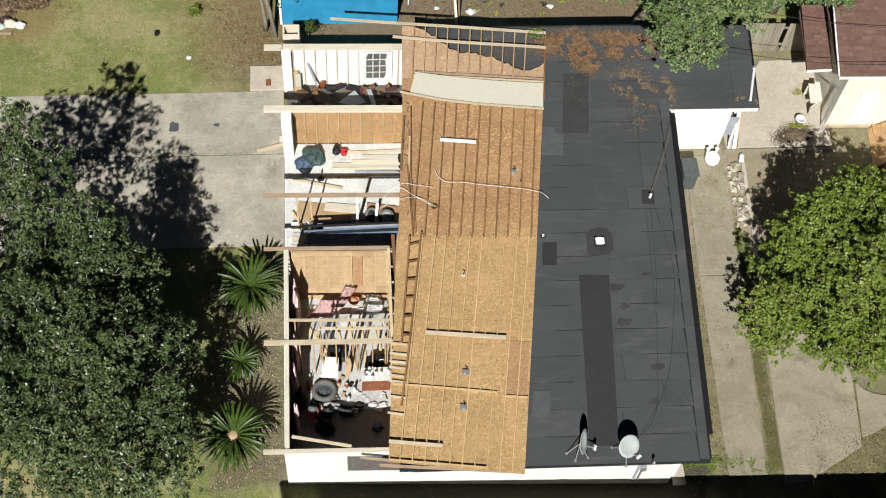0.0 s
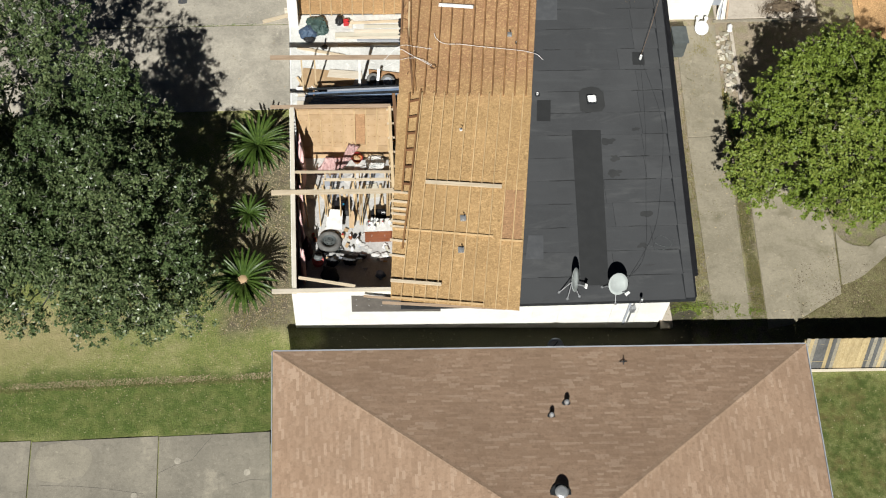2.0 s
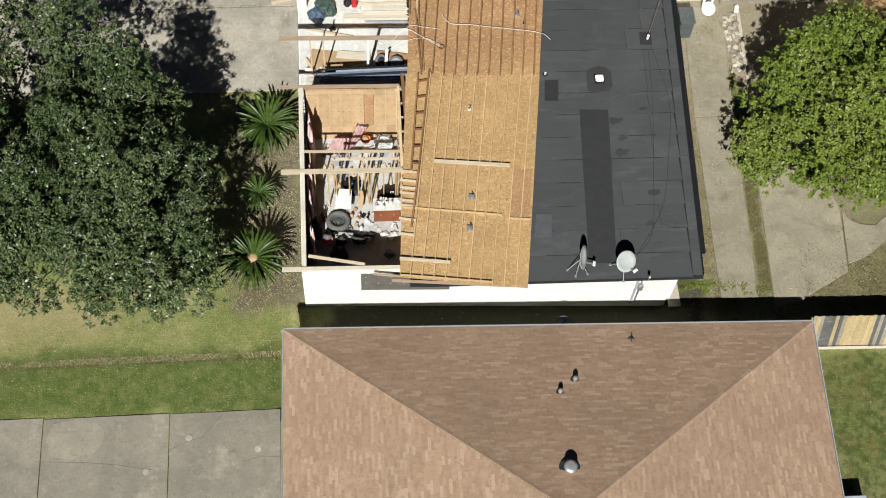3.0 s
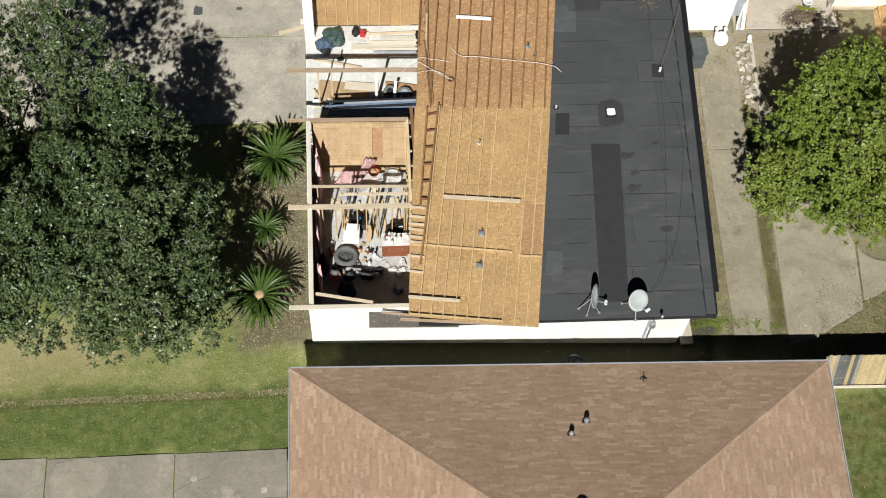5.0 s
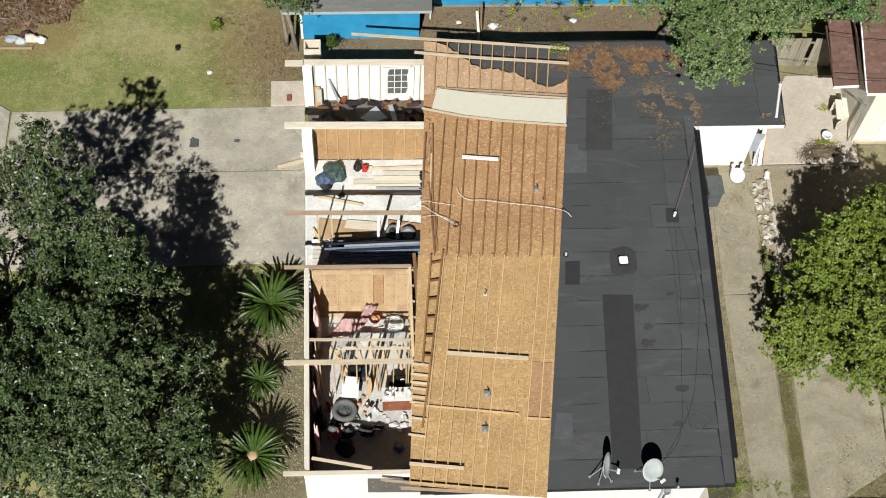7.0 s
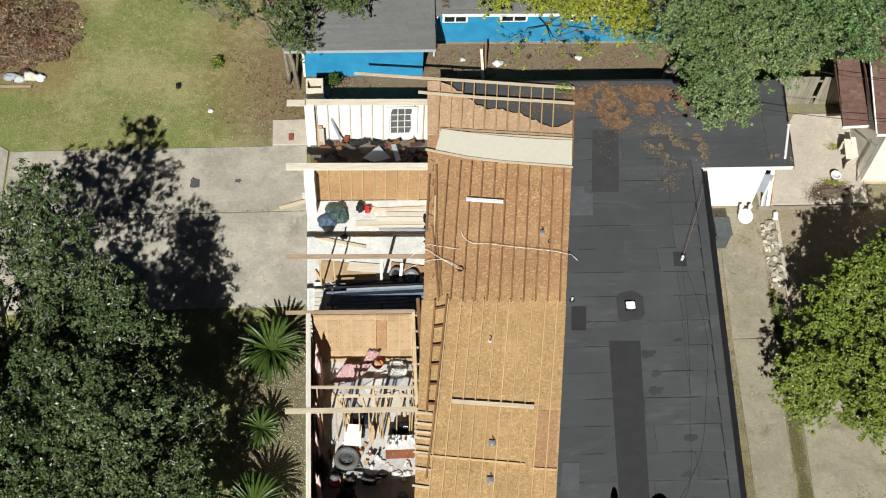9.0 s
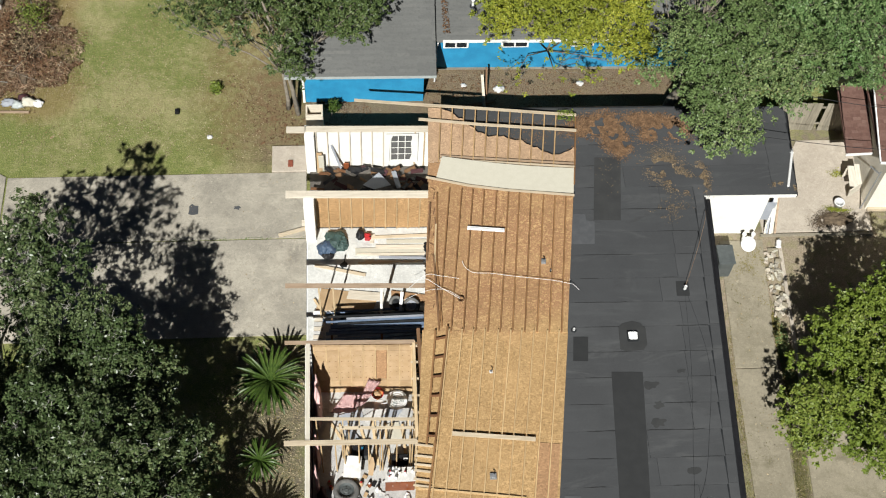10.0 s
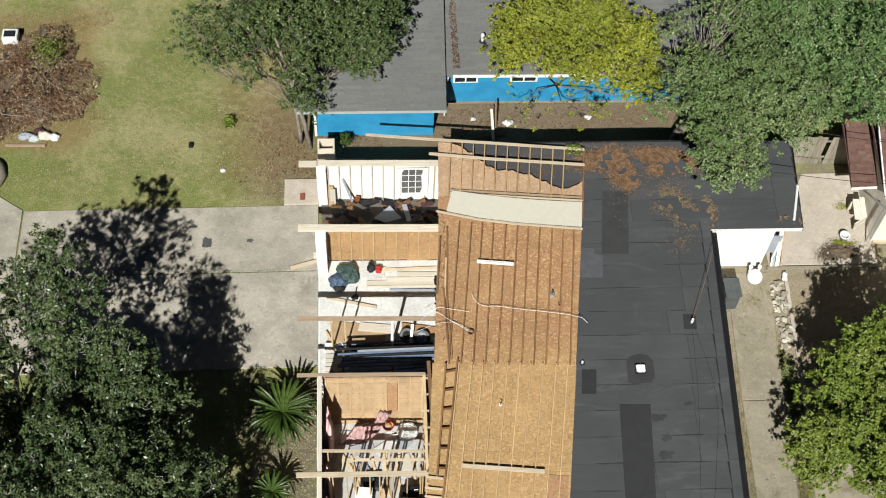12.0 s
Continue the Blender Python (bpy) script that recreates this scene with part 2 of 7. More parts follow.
M = {
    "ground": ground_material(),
    "concrete": concrete("driveway_concrete", (0.395, 0.362, 0.298), (0.258, 0.238, 0.198), (0.17, 0.155, 0.13), 0.7),
    "old_concrete": concrete("mossy_concrete", (0.300, 0.266, 0.198), (0.218, 0.193, 0.140), (0.135, 0.122, 0.074), 0.75),
    "bright_concrete": concrete("bright_concrete", (0.47, 0.415, 0.345), (0.39, 0.340, 0.28), (0.25, 0.205, 0.155), 0.5),
    "dirt_patch": plain("dirty_felt", (0.046, 0.047, 0.047), (0.036, 0.037, 0.038), 2.5, 0.85),
    "rafter_pale": wood("rafter_pale", (0.60, 0.43, 0.235), (0.46, 0.31, 0.155), 0.4, "y"),
    "grey_concrete": concrete("grey_concrete", (0.255, 0.232, 0.186), (0.175, 0.160, 0.130), (0.44, 0.395, 0.31), 0.6),
    "pale_stain": concrete("pale_worn_concrete", (0.280, 0.254, 0.200), (0.225, 0.204, 0.161), (0.20, 0.182, 0.146), 0.6),
    "floor": concrete("garage_floor", (0.66, 0.66, 0.63), (0.50, 0.50, 0.48), (0.36, 0.35, 0.33), 0.4),
    "room_floor": concrete("room_floor", (0.48, 0.475, 0.46), (0.35, 0.345, 0.335), (0.18, 0.17, 0.165), 0.6),
    "roofing": roofing_material(),
    "patch": plain("felt_patch", (0.029, 0.030, 0.031), (0.025, 0.026, 0.027), 3, 0.8),
    "pale_patch": plain("pale_felt_patch", (0.082, 0.085, 0.090), (0.064, 0.067, 0.072), 3, 0.8),
    "white": plain("white_paint", (0.78, 0.775, 0.74), (0.70, 0.69, 0.65), 2.5, 0.6, bump=0.1, vary=0.08, dirt=0.12),
    "cream": plain("cream_paint", (0.74, 0.70, 0.61), (0.66, 0.62, 0.53), 1.2, 0.7, bump=0.1, vary=0.1, dirt=0.3),
    "blue": plain("blue_siding", (0.030, 0.265, 0.47), (0.024, 0.21, 0.39), 2, 0.55, bump=0.1, vary=0.12, dirt=0.2),
    "drywall": plain("gypsum_board", (0.50, 0.475, 0.395), (0.475, 0.45, 0.37), 5.0, 0.85, bump=0.0, vary=0.06, dirt=0.03),
    "pale_wood": wood("pale_lumber_x", (0.58, 0.49, 0.365), (0.45, 0.365, 0.255), 0.35, "x"),
    "pale_wood_y": wood("pale_lumber_y", (0.64, 0.50, 0.32), (0.48, 0.35, 0.20), 0.35, "y"),
    "stud": wood("stud_lumber", (0.56, 0.41, 0.24), (0.42, 0.29, 0.15), 0.4, "z"),
    "plate": wood("weathered_plate", (0.66, 0.60, 0.50), (0.52, 0.455, 0.36), 0.3, "x"),
    "plate_y": wood("weathered_plate_y", (0.70, 0.655, 0.56), (0.56, 0.51, 0.42), 0.3, "y"),
    "rib": wood("rib_lumber", (0.48, 0.325, 0.17), (0.33, 0.21, 0.10), 0.5, "y"),
    "rafter": wood("rafter_lumber", (0.30, 0.165, 0.07), (0.18, 0.09, 0.038), 0.4, "y"),
    "brown_plate": wood("brown_plate", (0.42, 0.315, 0.225), (0.30, 0.215, 0.145), 0.3, "x"),
    "pale_stud": wood("pale_stud", (0.62, 0.55, 0.45), (0.50, 0.43, 0.34), 0.3, "z"),
    "brown_wood": wood("brown_lumber", (0.22, 0.125, 0.065), (0.13, 0.07, 0.036), 0.5, "y"),
    "brown_wood_x": wood("brown_lumber_x", (0.22, 0.105, 0.05), (0.12, 0.055, 0.025), 0.6, "x"),
    "fence": wood("fence_board", (0.43, 0.345, 0.195), (0.31, 0.235, 0.12), 0.35, "z"),
    "fence_dark": wood("stained_fence_board", (0.115, 0.115, 0.112), (0.072, 0.072, 0.070), 0.3, "z"),
    "grey_fence": wood("grey_fence_board", (0.30, 0.27, 0.21), (0.19, 0.17, 0.13), 0.4, "z"),
    "osb": osb("strand_board_sunlit", (0.420, 0.278, 0.134), (0.305, 0.190, 0.082), 0.2, 0.22, ((0.352, 0.200, 0.108), (0.272, 0.143, 0.073))),
    "osb_red": osb("strand_board_weathered", (0.37, 0.222, 0.118), (0.285, 0.163, 0.083), 0.25, 0.25),
    "osb_pale": osb("strand_board_bleached", (0.44, 0.30, 0.19), (0.34, 0.225, 0.14), 0.2, 0.3),
    "osb_wall": osb("strand_board_wall", (0.435, 0.270, 0.132), (0.305, 0.182, 0.082), 0.15, 0.25),
    "kraft": plain("kraft_paper", (0.46, 0.325, 0.195), (0.39, 0.265, 0.145), 4, 0.7, vary=0.25),
    "shingle": shingle_material("brown_shingle", (0.338, 0.232, 0.160), (0.272, 0.183, 0.124), (0.385, 0.278, 0.200)),
    "shingle_cap": shingle_material("brown_shingle_cap", (0.35, 0.245, 0.170), (0.29, 0.200, 0.136), (0.39, 0.28, 0.20), False),
    "grey_shingle": shingle_material("grey_shingle", (0.158, 0.160, 0.154), (0.138, 0.140, 0.136), (0.17, 0.17, 0.162)),
    "red_shingle": shingle_material("red_shingle", (0.155, 0.090, 0.072), (0.120, 0.066, 0.054), (0.18, 0.112, 0.092)),
    "metal": plain("galvanised_metal", (0.55, 0.56, 0.57), (0.42, 0.43, 0.44), 5, 0.45, 0.7, 0.1, 0.2),
    "dark_metal": plain("dark_metal", (0.06, 0.065, 0.07), (0.04, 0.042, 0.045), 5, 0.4, 0.5, 0.1, 0.2),
    "dish": plain("dish_enamel", (0.40, 0.43, 0.42), (0.34, 0.37, 0.36), 3, 0.4, 0, 0.05, 0.1),
    "black": plain("black_plastic", (0.018, 0.018, 0.02), (0.012, 0.012, 0.014), 8, 0.45),
    "rubber": plain("tyre_rubber", (0.16, 0.158, 0.150), (0.11, 0.108, 0.104), 8, 0.85),
    "grey_plastic": plain("grey_plastic", (0.10, 0.11, 0.11), (0.075, 0.085, 0.085), 5, 0.5),
    "pvc": plain("white_plastic", (0.80, 0.80, 0.79), (0.70, 0.70, 0.69), 5, 0.4, dirt=0.2),
    "red": plain("red_plastic", (0.50, 0.035, 0.04), (0.38, 0.025, 0.03), 6, 0.4),
    "faded_red": plain("faded_red_plastic", (0.46, 0.13, 0.12), (0.36, 0.09, 0.085), 6, 0.5),
    "charcoal": plain("charcoal_cloth", (0.075, 0.076, 0.080), (0.040, 0.041, 0.044), 9, 0.8),
    "pink": plain("pink_fibre", (0.72, 0.50, 0.48), (0.64, 0.42, 0.41), 5, 0.95),
    "maroon": plain("maroon_cloth", (0.075, 0.03, 0.032), (0.045, 0.02, 0.024), 5, 0.95),
    "orange": plain("orange_plastic", (0.60, 0.26, 0.09), (0.5, 0.19, 0.07), 6, 0.5),
    "cherry": wood("cherry_veneer", (0.27, 0.085, 0.032), (0.17, 0.05, 0.02), 0.2, "x", 0.4),
    "tarp": plain("green_tarp", (0.062, 0.105, 0.092), (0.036, 0.064, 0.060), 2.5, 0.55, dirt=0.4),
    "blue_tarp": plain("slate_blue_tarp", (0.060, 0.095, 0.150), (0.040, 0.062, 0.105), 2.5, 0.5, dirt=0.3),
    "steel_blue": plain("blue_grey_steel", (0.19, 0.255, 0.36), (0.13, 0.18, 0.27), 4, 0.4, 0.0),
    "glass": plain("window_glass", (0.02, 0.025, 0.03), (0.015, 0.018, 0.02), 3, 0.08, 0, 0.0, 0.2, spec=0.6),
    # pane grey has the reflected sky put into its base colour
    "sky_grey_glass": plain("sky_grey_glass", (0.16, 0.16, 0.155), (0.11, 0.11, 0.108), 3, 0.25, 0, 0.0, 0.4, spec=0.5),
    "moss": leaf("dry_moss", (0.13, 0.115, 0.035), (0.24, 0.20, 0.075), (0.17, 0.14, 0.05), 0.7, 0.05),
    "dry_weed": leaf("dry_weed", (0.066, 0.068, 0.020), (0.165, 0.150, 0.058), (0.105, 0.098, 0.034), 0.7, 0.05),
    "grey_board": plain("grey_board", (0.14, 0.125, 0.11), (0.105, 0.094, 0.083), 3, 0.8),
    "grey_panel": plain("grey_panel", (0.36, 0.38, 0.42), (0.30, 0.32, 0.36), 3, 0.6),
    "brick": plain("brick", (0.28, 0.085, 0.05), (0.20, 0.06, 0.035), 8, 0.9),
    "paper": plain("paper", (0.62, 0.61, 0.59), (0.48, 0.47, 0.45), 6, 0.9),
    "bark": plain("bark", (0.24, 0.21, 0.17), (0.14, 0.12, 0.095), 7, 0.95, bump=0.8),
    "oak_bark": plain("oak_bark", (0.38, 0.37, 0.335), (0.22, 0.21, 0.185), 7, 0.95, bump=0.6),
    "twig": plain("dead_twig", (0.36, 0.25, 0.165), (0.15, 0.092, 0.058), 6, 0.95, vary=0.5, island=True),
    "litter": plain("leaf_litter", (0.20, 0.11, 0.055), (0.11, 0.058, 0.03), 6, 0.9, vary=0.7, island=True),
    "tan_litter": plain("tan_leaf_litter", (0.30, 0.225, 0.135), (0.17, 0.12, 0.07), 6, 0.9, vary=0.6, island=True),
    "soil": plain("soil", (0.16, 0.120, 0.078), (0.085, 0.062, 0.042), 6, 0.95, vary=0.5, island=True),
    "rust_litter": plain("rusty_leaf_litter", (0.265, 0.160, 0.086), (0.145, 0.084, 0.046), 6, 0.9, vary=0.6, island=True),
    "pale_litter": plain("pale_leaf_litter", (0.50, 0.42, 0.28), (0.31, 0.24, 0.14), 6, 0.9, vary=0.6, island=True),
    "oak": leaf("oak_leaf", (0.018, 0.036, 0.011), (0.140, 0.172, 0.076), (0.042, 0.068, 0.023), 0.34, 0.03),
    "bright": leaf("bright_leaf", (0.085, 0.128, 0.018), (0.185, 0.215, 0.045), (0.11, 0.155, 0.022), 0.45, 0.08),
    "olive": leaf("olive_leaf", (0.046, 0.086, 0.024), (0.222, 0.275, 0.115), (0.094, 0.146, 0.048), 0.4, 0.10),
    "yellow": leaf("yellow_leaf", (0.135, 0.172, 0.020), (0.355, 0.355, 0.048), (0.18, 0.215, 0.03), 0.5),
    "green": leaf("green_leaf", (0.040, 0.090, 0.024), (0.190, 0.262, 0.104), (0.078, 0.145, 0.044), 0.4, 0.10),
    "yard_leaf": leaf("yard_leaf", (0.030, 0.056, 0.016), (0.115, 0.145, 0.052), (0.052, 0.080, 0.024), 0.42, 0.06),
    "frond": leaf("frond", (0.020, 0.044, 0.008), (0.076, 0.112, 0.022), (0.034, 0.064, 0.011), 0.42, 0.02),
}

# ---------------------------------------------------------------- building blocks


def mesh_of(bm, name, mats, smooth=False):
    me = bpy.data.meshes.new(name)
    bm.to_mesh(me)
    bm.free()
    for m in mats if isinstance(mats, (list, tuple)) else [mats]:
        me.materials.append(m)
    if smooth:
        me.polygons.foreach_set("use_smooth", [True] * len(me.polygons))
    return me


def inverse_of(parent):
    m = Matrix.Identity(4)
    o = parent
    while o is not None:
        m = o.matrix_basis @ m if o.parent is None else (o.matrix_parent_inverse @ o.matrix_basis @ m)
        o = o.parent
    return m.inverted()


def part(name, bm, material, parent=None, label="", smooth=False):
    """One mesh, given in world places, under a thing or a part."""
    ob = new(name, mesh_of(bm, name, material, smooth))
    if parent is not None:
        ob.parent = parent
        ob.matrix_parent_inverse = inverse_of(parent)
    return tagged(ob, label)


def piece(name, me, m, parent):
    """One more object on a shared mesh, at the world pose m."""
    ob = new(name, me)
    ob.parent = parent
    ob.matrix_parent_inverse = inverse_of(parent)
    ob.matrix_basis = m
    return ob


def thing(name, at, label, category, group="", kind=""):
    ob = new(name)
    ob.empty_display_size = 0.1
    ob.location = at
    return tagged(ob, label, category, group, kind)


def single(name, bm, material, label, category, group="", kind="", smooth=False):
    return tagged(part(name, bm, material, None, "", smooth), label, category, group, kind)


def hexa(bm, lo, hi):
    """A solid from four lower and four upper corners, in order round."""
    v = [bm.verts.new(p) for p in (*lo, *hi)]
    for f in ((3, 2, 1, 0), (4, 5, 6, 7), (0, 1, 5, 4), (1, 2, 6, 5), (2, 3, 7, 6), (3, 0, 4, 7)):
        bm.faces.new([v[i] for i in f])
    return v


def box(x0, x1, y0, y1, z0, z1, bm=None, bevel=0.0):
    bm = bm or bmesh.new()
    hexa(bm, [(x0, y0, z0), (x1, y0, z0), (x1, y1, z0), (x0, y1, z0)], [(x0, y0, z1), (x1, y0, z1), (x1, y1, z1), (x0, y1, z1)])
    if bevel:
        bmesh.ops.bevel(bm, geom=bm.edges[:], offset=bevel, segments=2, affect="EDGES")
    return bm


def slab(poly, z0, z1, bm=None):
    """A flat solid over a plan outline, counter-clockwise."""
    bm = bm or bmesh.new()
    lo = [bm.verts.new((x, y, z0)) for x, y in poly]
    hi = [bm.verts.new((x, y, z1)) for x, y in poly]
    bm.faces.new(lo[::-1])
    bm.faces.new(hi)
    for i in range(len(poly)):
        j = (i + 1) % len(poly)
        bm.faces.new((lo[i], lo[j], hi[j], hi[i]))
    return bm


def bar(p, q, w, h, bm=None, up=(0, 0, 1), bevel=0.0):
    """A straight member from p to q, w wide and h high."""
    bm = bm or bmesh.new()
    p, q = Vector(p), Vector(q)
    d = (q - p).normalized()
    s = d.cross(Vector(up))
    if s.length < 1e-4:
        s = d.cross(Vector((1, 0, 0)))
    s.normalize()
    u = s.cross(d)
    s, u = s * w / 2, u * h / 2
    hexa(bm, [p - s - u, p + s - u, q + s - u, q - s - u], [p - s + u, p + s + u, q + s + u, q - s + u])
    if bevel:
        bmesh.ops.bevel(bm, geom=bm.edges[:], offset=bevel, segments=1, affect="EDGES")
    return bm


def tube(points, r, bm=None, sides=8, r1=None, cap=True):
    """A round member along a line of points, tapering from r to r1."""
    bm = bm or bmesh.new()
    pts = [Vector(p) for p in points]
    r1 = r if r1 is None else r1
    rings = []
    for i, p in enumerate(pts):
        d = (pts[min(i + 1, len(pts) - 1)] - pts[max(i - 1, 0)]).normalized()
        a = d.orthogonal().normalized() if abs(d.z) > 0.95 else d.cross(Vector((0, 0, 1))).normalized()
        b = d.cross(a)
        rr = r + (r1 - r) * i / max(1, len(pts) - 1)
        rings.append([bm.verts.new(p + rr * (math.cos(6.2832 * k / sides) * a + math.sin(6.2832 * k / sides) * b)) for k in range(sides)])
    for s, t in zip(rings, rings[1:]):
        for k in range(sides):
            bm.faces.new((s[k], s[(k + 1) % sides], t[(k + 1) % sides], t[k]))
    if cap:
        bm.faces.new(rings[0][::-1])
        bm.faces.new(rings[-1])
    return bm


def lathe(profile, at, sides=24, tilt=None, bm=None):
    """A turned body from (radius, height) pairs."""
    bm = bm or bmesh.new()
    m = Matrix.Translation(at) @ (tilt or Matrix.Identity(4))
    rings = [[bm.verts.new(m @ Vector((r * math.cos(6.2832 * k / sides), r * math.sin(6.2832 * k / sides), z))) for k in range(sides)] for r, z in profile]
    for s, t in zip(rings, rings[1:]):
        for k in range(sides):
            bm.faces.new((s[k], s[(k + 1) % sides], t[(k + 1) % sides], t[k]))
    bm.faces.new(rings[0][::-1])
    bm.faces.new(rings[-1])
    return bm


def lump(at, size, rough=0.25, seed=0, sub=3, flat=True):
    """A crumpled heap such as a bag or a cloth."""
    bm = bmesh.new()
    bmesh.ops.create_icosphere(bm, subdivisions=sub, radius=1.0)
    for v in bm.verts:
        k = 1 + rough * noise.noise(v.co * 1.7 + Vector((seed * 7.1, seed * 3.3, 0))) + 0.6 * rough * noise.noise(v.co * 4.3 + Vector((0, seed * 5.7, 2)))
        v.co = Vector((v.co.x * size[0] * k, v.co.y * size[1] * k, v.co.z * size[2] * k))
        if flat:
            v.co.z = max(v.co.z, -0.35 * size[2])
    bmesh.ops.translate(bm, verts=bm.verts, vec=Vector(at) + Vector((0, 0, 0.35 * size[2] if flat else 0)))
    return bm


def ring_polys(verts, faces, name, material, parent=None):
    me = bpy.data.meshes.new(name)
    me.from_pydata(verts, [], faces)
    me.materials.append(material)
    ob = new(name, me)
    if parent is not None:
        ob.parent = parent
        ob.matrix_parent_inverse = inverse_of(parent)
    return ob


def leaf_mesh(name, centres, normals, sizes, material, parent=None, width=0.5, seed=1):
    """Many small folded leaves as one mesh."""
    rng = np.random.default_rng(seed)
    k = len(centres)
    nrm = normals / np.linalg.norm(normals, axis=1, keepdims=True)
    ref = rng.normal(size=(k, 3))
    a = np.cross(nrm, ref)
    a /= np.linalg.norm(a, axis=1, keepdims=True)
    b = np.cross(nrm, a)
    s = sizes[:, None]
    tip = centres + a * s
    tail = centres - a * s
    l = centres + b * s * width + nrm * s * 0.22
    r = centres - b * s * width + nrm * s * 0.22
    verts = np.stack([tail, l, tip, r], axis=1).reshape(-1, 3).astype(np.float32)
    me = bpy.data.meshes.new(name)
    me.vertices.add(4 * k)
    me.vertices.foreach_set("co", verts.ravel())
    me.loops.add(4 * k)
    me.loops.foreach_set("vertex_index", np.arange(4 * k, dtype=np.int32))
    me.polygons.add(k)
    me.polygons.foreach_set("loop_start", np.arange(0, 4 * k, 4, dtype=np.int32))
    me.update(calc_edges=True)
    me.validate()
    me.materials.append(material)
    ob = new(name, me)
    if parent is not None:
        ob.parent = parent
        ob.matrix_parent_inverse = inverse_of(parent)
    return ob

# ---------------------------------------------------------------- ground and paving


def ground_sheet():
    """One sheet to the horizon, finer and slightly uneven round the plot."""
    bm = bmesh.new()
    xs = [-900, -300, -100, -45] + [-30 + 0.75 * i for i in range(81)] + [45, 100, 300, 900]
    ys = [-900, -300, -100, -30] + [-6 + 0.75 * i for i in range(81)] + [70, 120, 300, 900]
    grid = [[bm.verts.new((x, y, -0.045 + (0.03 * noise.noise(Vector((x * 0.6, y * 0.6, 0))) if abs(x) < 40 else 0) - (0.36 if -2.6 < x < 10.9 and 11.0 < y < 14.8 else 0))) for x in xs] for y in ys]
    for r, s in zip(grid, grid[1:]):
        for i in range(len(xs) - 1):
            bm.faces.new((r[i], r[i + 1], s[i + 1], s[i]))
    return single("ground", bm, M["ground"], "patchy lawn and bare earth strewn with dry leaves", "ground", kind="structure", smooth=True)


ground_sheet()


def paving(name, outlines, material, label, z=0.0, gap=0.012):
    """Cast slabs with open joints, each a piece of one paving."""
    at = outlines[0][0]
    root = thing(name, (*at, z - 0.12), label, "paving", kind="structure")
    for poly in outlines:
        cx = sum(p[0] for p in poly) / len(poly)
        cy = sum(p[1] for p in poly) / len(poly)
        inner = []
        for x, y in poly:
            d = Vector((x - cx, y - cy))
            d = d * (1 - gap / max(d.length, 0.1))
            inner.append((cx + d.x, cy + d.y))
        bm = slab(inner, z - 0.12, z)
        bmesh.ops.bevel(bm, geom=[e for e in bm.edges if e.verts[0].co.z > z - 0.01 and e.verts[1].co.z > z - 0.01], offset=0.012, segments=1, affect="EDGES")
        part("slab", bm, material, root)
    return root


def rect(x0, x1, y0, y1, skew=0.0):
    """A plan rectangle whose east end lies skew metres further north per metre."""
    return [(x0, y0 + skew * x0), (x1, y0 + skew * x1), (x1, y1 + skew * x1), (x0, y1 + skew * x0)]


paving("driveway", [rect(-13.2, -2.02, 27.88, 30.82), rect(-13.2, -2.02, 23.84, 27.84), rect(-20, -13.24, 23.9, 27.84),
                    [(-20, 27.88), (-13.24, 27.88), (-13.24, 30.86), (-14.2, 31.5), (-15.2, 33.0), (-20, 33.0)]],
       M["concrete"], "sunlit pale concrete driveway stained with dark patches")
paving("porch_slab", [rect(-3.35, -2.02, 30.83, 32.04)], M["bright_concrete"], "small pale concrete porch slab beside the house", 0.05)
n_drive = paving("neighbour_driveway", [rect(-6.48, -2.85, 4.0, 10.98), rect(-10.6, -6.5, 4.0, 11.0), rect(-16, -10.62, 4.0, 11.05)],
       M["grey_concrete"], "grey concrete driveway with square joints and pale blotches")
for pts in (((-6.46, 9.72), (-5.9, 9.98), (-5.4, 10.1), (-5.05, 10.55), (-4.78, 10.86)), ((-10.2, 9.5), (-9.1, 9.42), (-8.2, 9.3), (-6.9, 9.05)), ((-4.1, 9.2), (-3.5, 9.35), (-2.9, 9.3))):
    part("crack", tube([(x, y, -0.004) for x, y in pts], 0.009, sides=5), M["grey_board"], n_drive)
bm = slab([(-9.55 + (0.95 + 0.2 * noise.noise(Vector((2 * math.cos(a), 2 * math.sin(a), 5)))) * math.cos(a), 10.25 + (0.70 + 0.25 * noise.noise(Vector((2 * math.cos(a), 2 * math.sin(a), 9)))) * math.sin(a)) for a in (0.2618 * i for i in range(24))], -0.01, 0.003)
part("stain", bm, M["pale_stain"], n_drive, "pale worn blotch")
paving("side_path", [[(12.72, 14.3), (14.05, 14.3), (14.5, 22.0), (13.0, 22.0)], [(13.0, 22.01), (14.5, 22.01), (14.95, 27.3), (13.3, 27.3)]],
       M["old_concrete"], "worn concrete side path spotted with moss")
paving("patio", [[(14.60, 13.9), (15.5, 14.05), (16.02, 14.34), (17.52, 15.16), (17.56, 15.5), (17.77, 17.76), (17.2, 20.5), (15.0, 20.5)],
                 [(17.60, 15.5), (18.05, 15.62), (18.54, 15.88), (19.49, 16.59), (20.4, 17.3), (20.4, 17.6), (19.7, 17.47), (19.30, 17.32), (18.98, 17.02), (18.66, 17.03), (18.36, 17.1), (18.12, 17.22), (17.95, 17.38), (17.82, 17.7)]],
       M["old_concrete"], "angled worn concrete patio slab under a tree")
paving("back_slab", [[(15.0, 27.6), (19.25, 27.58), (19.5, 31.85), (17.15, 31.85), (16.0, 30.0), (15.0, 30.0)]], M["bright_concrete"], "bright concrete yard slab behind the wing")

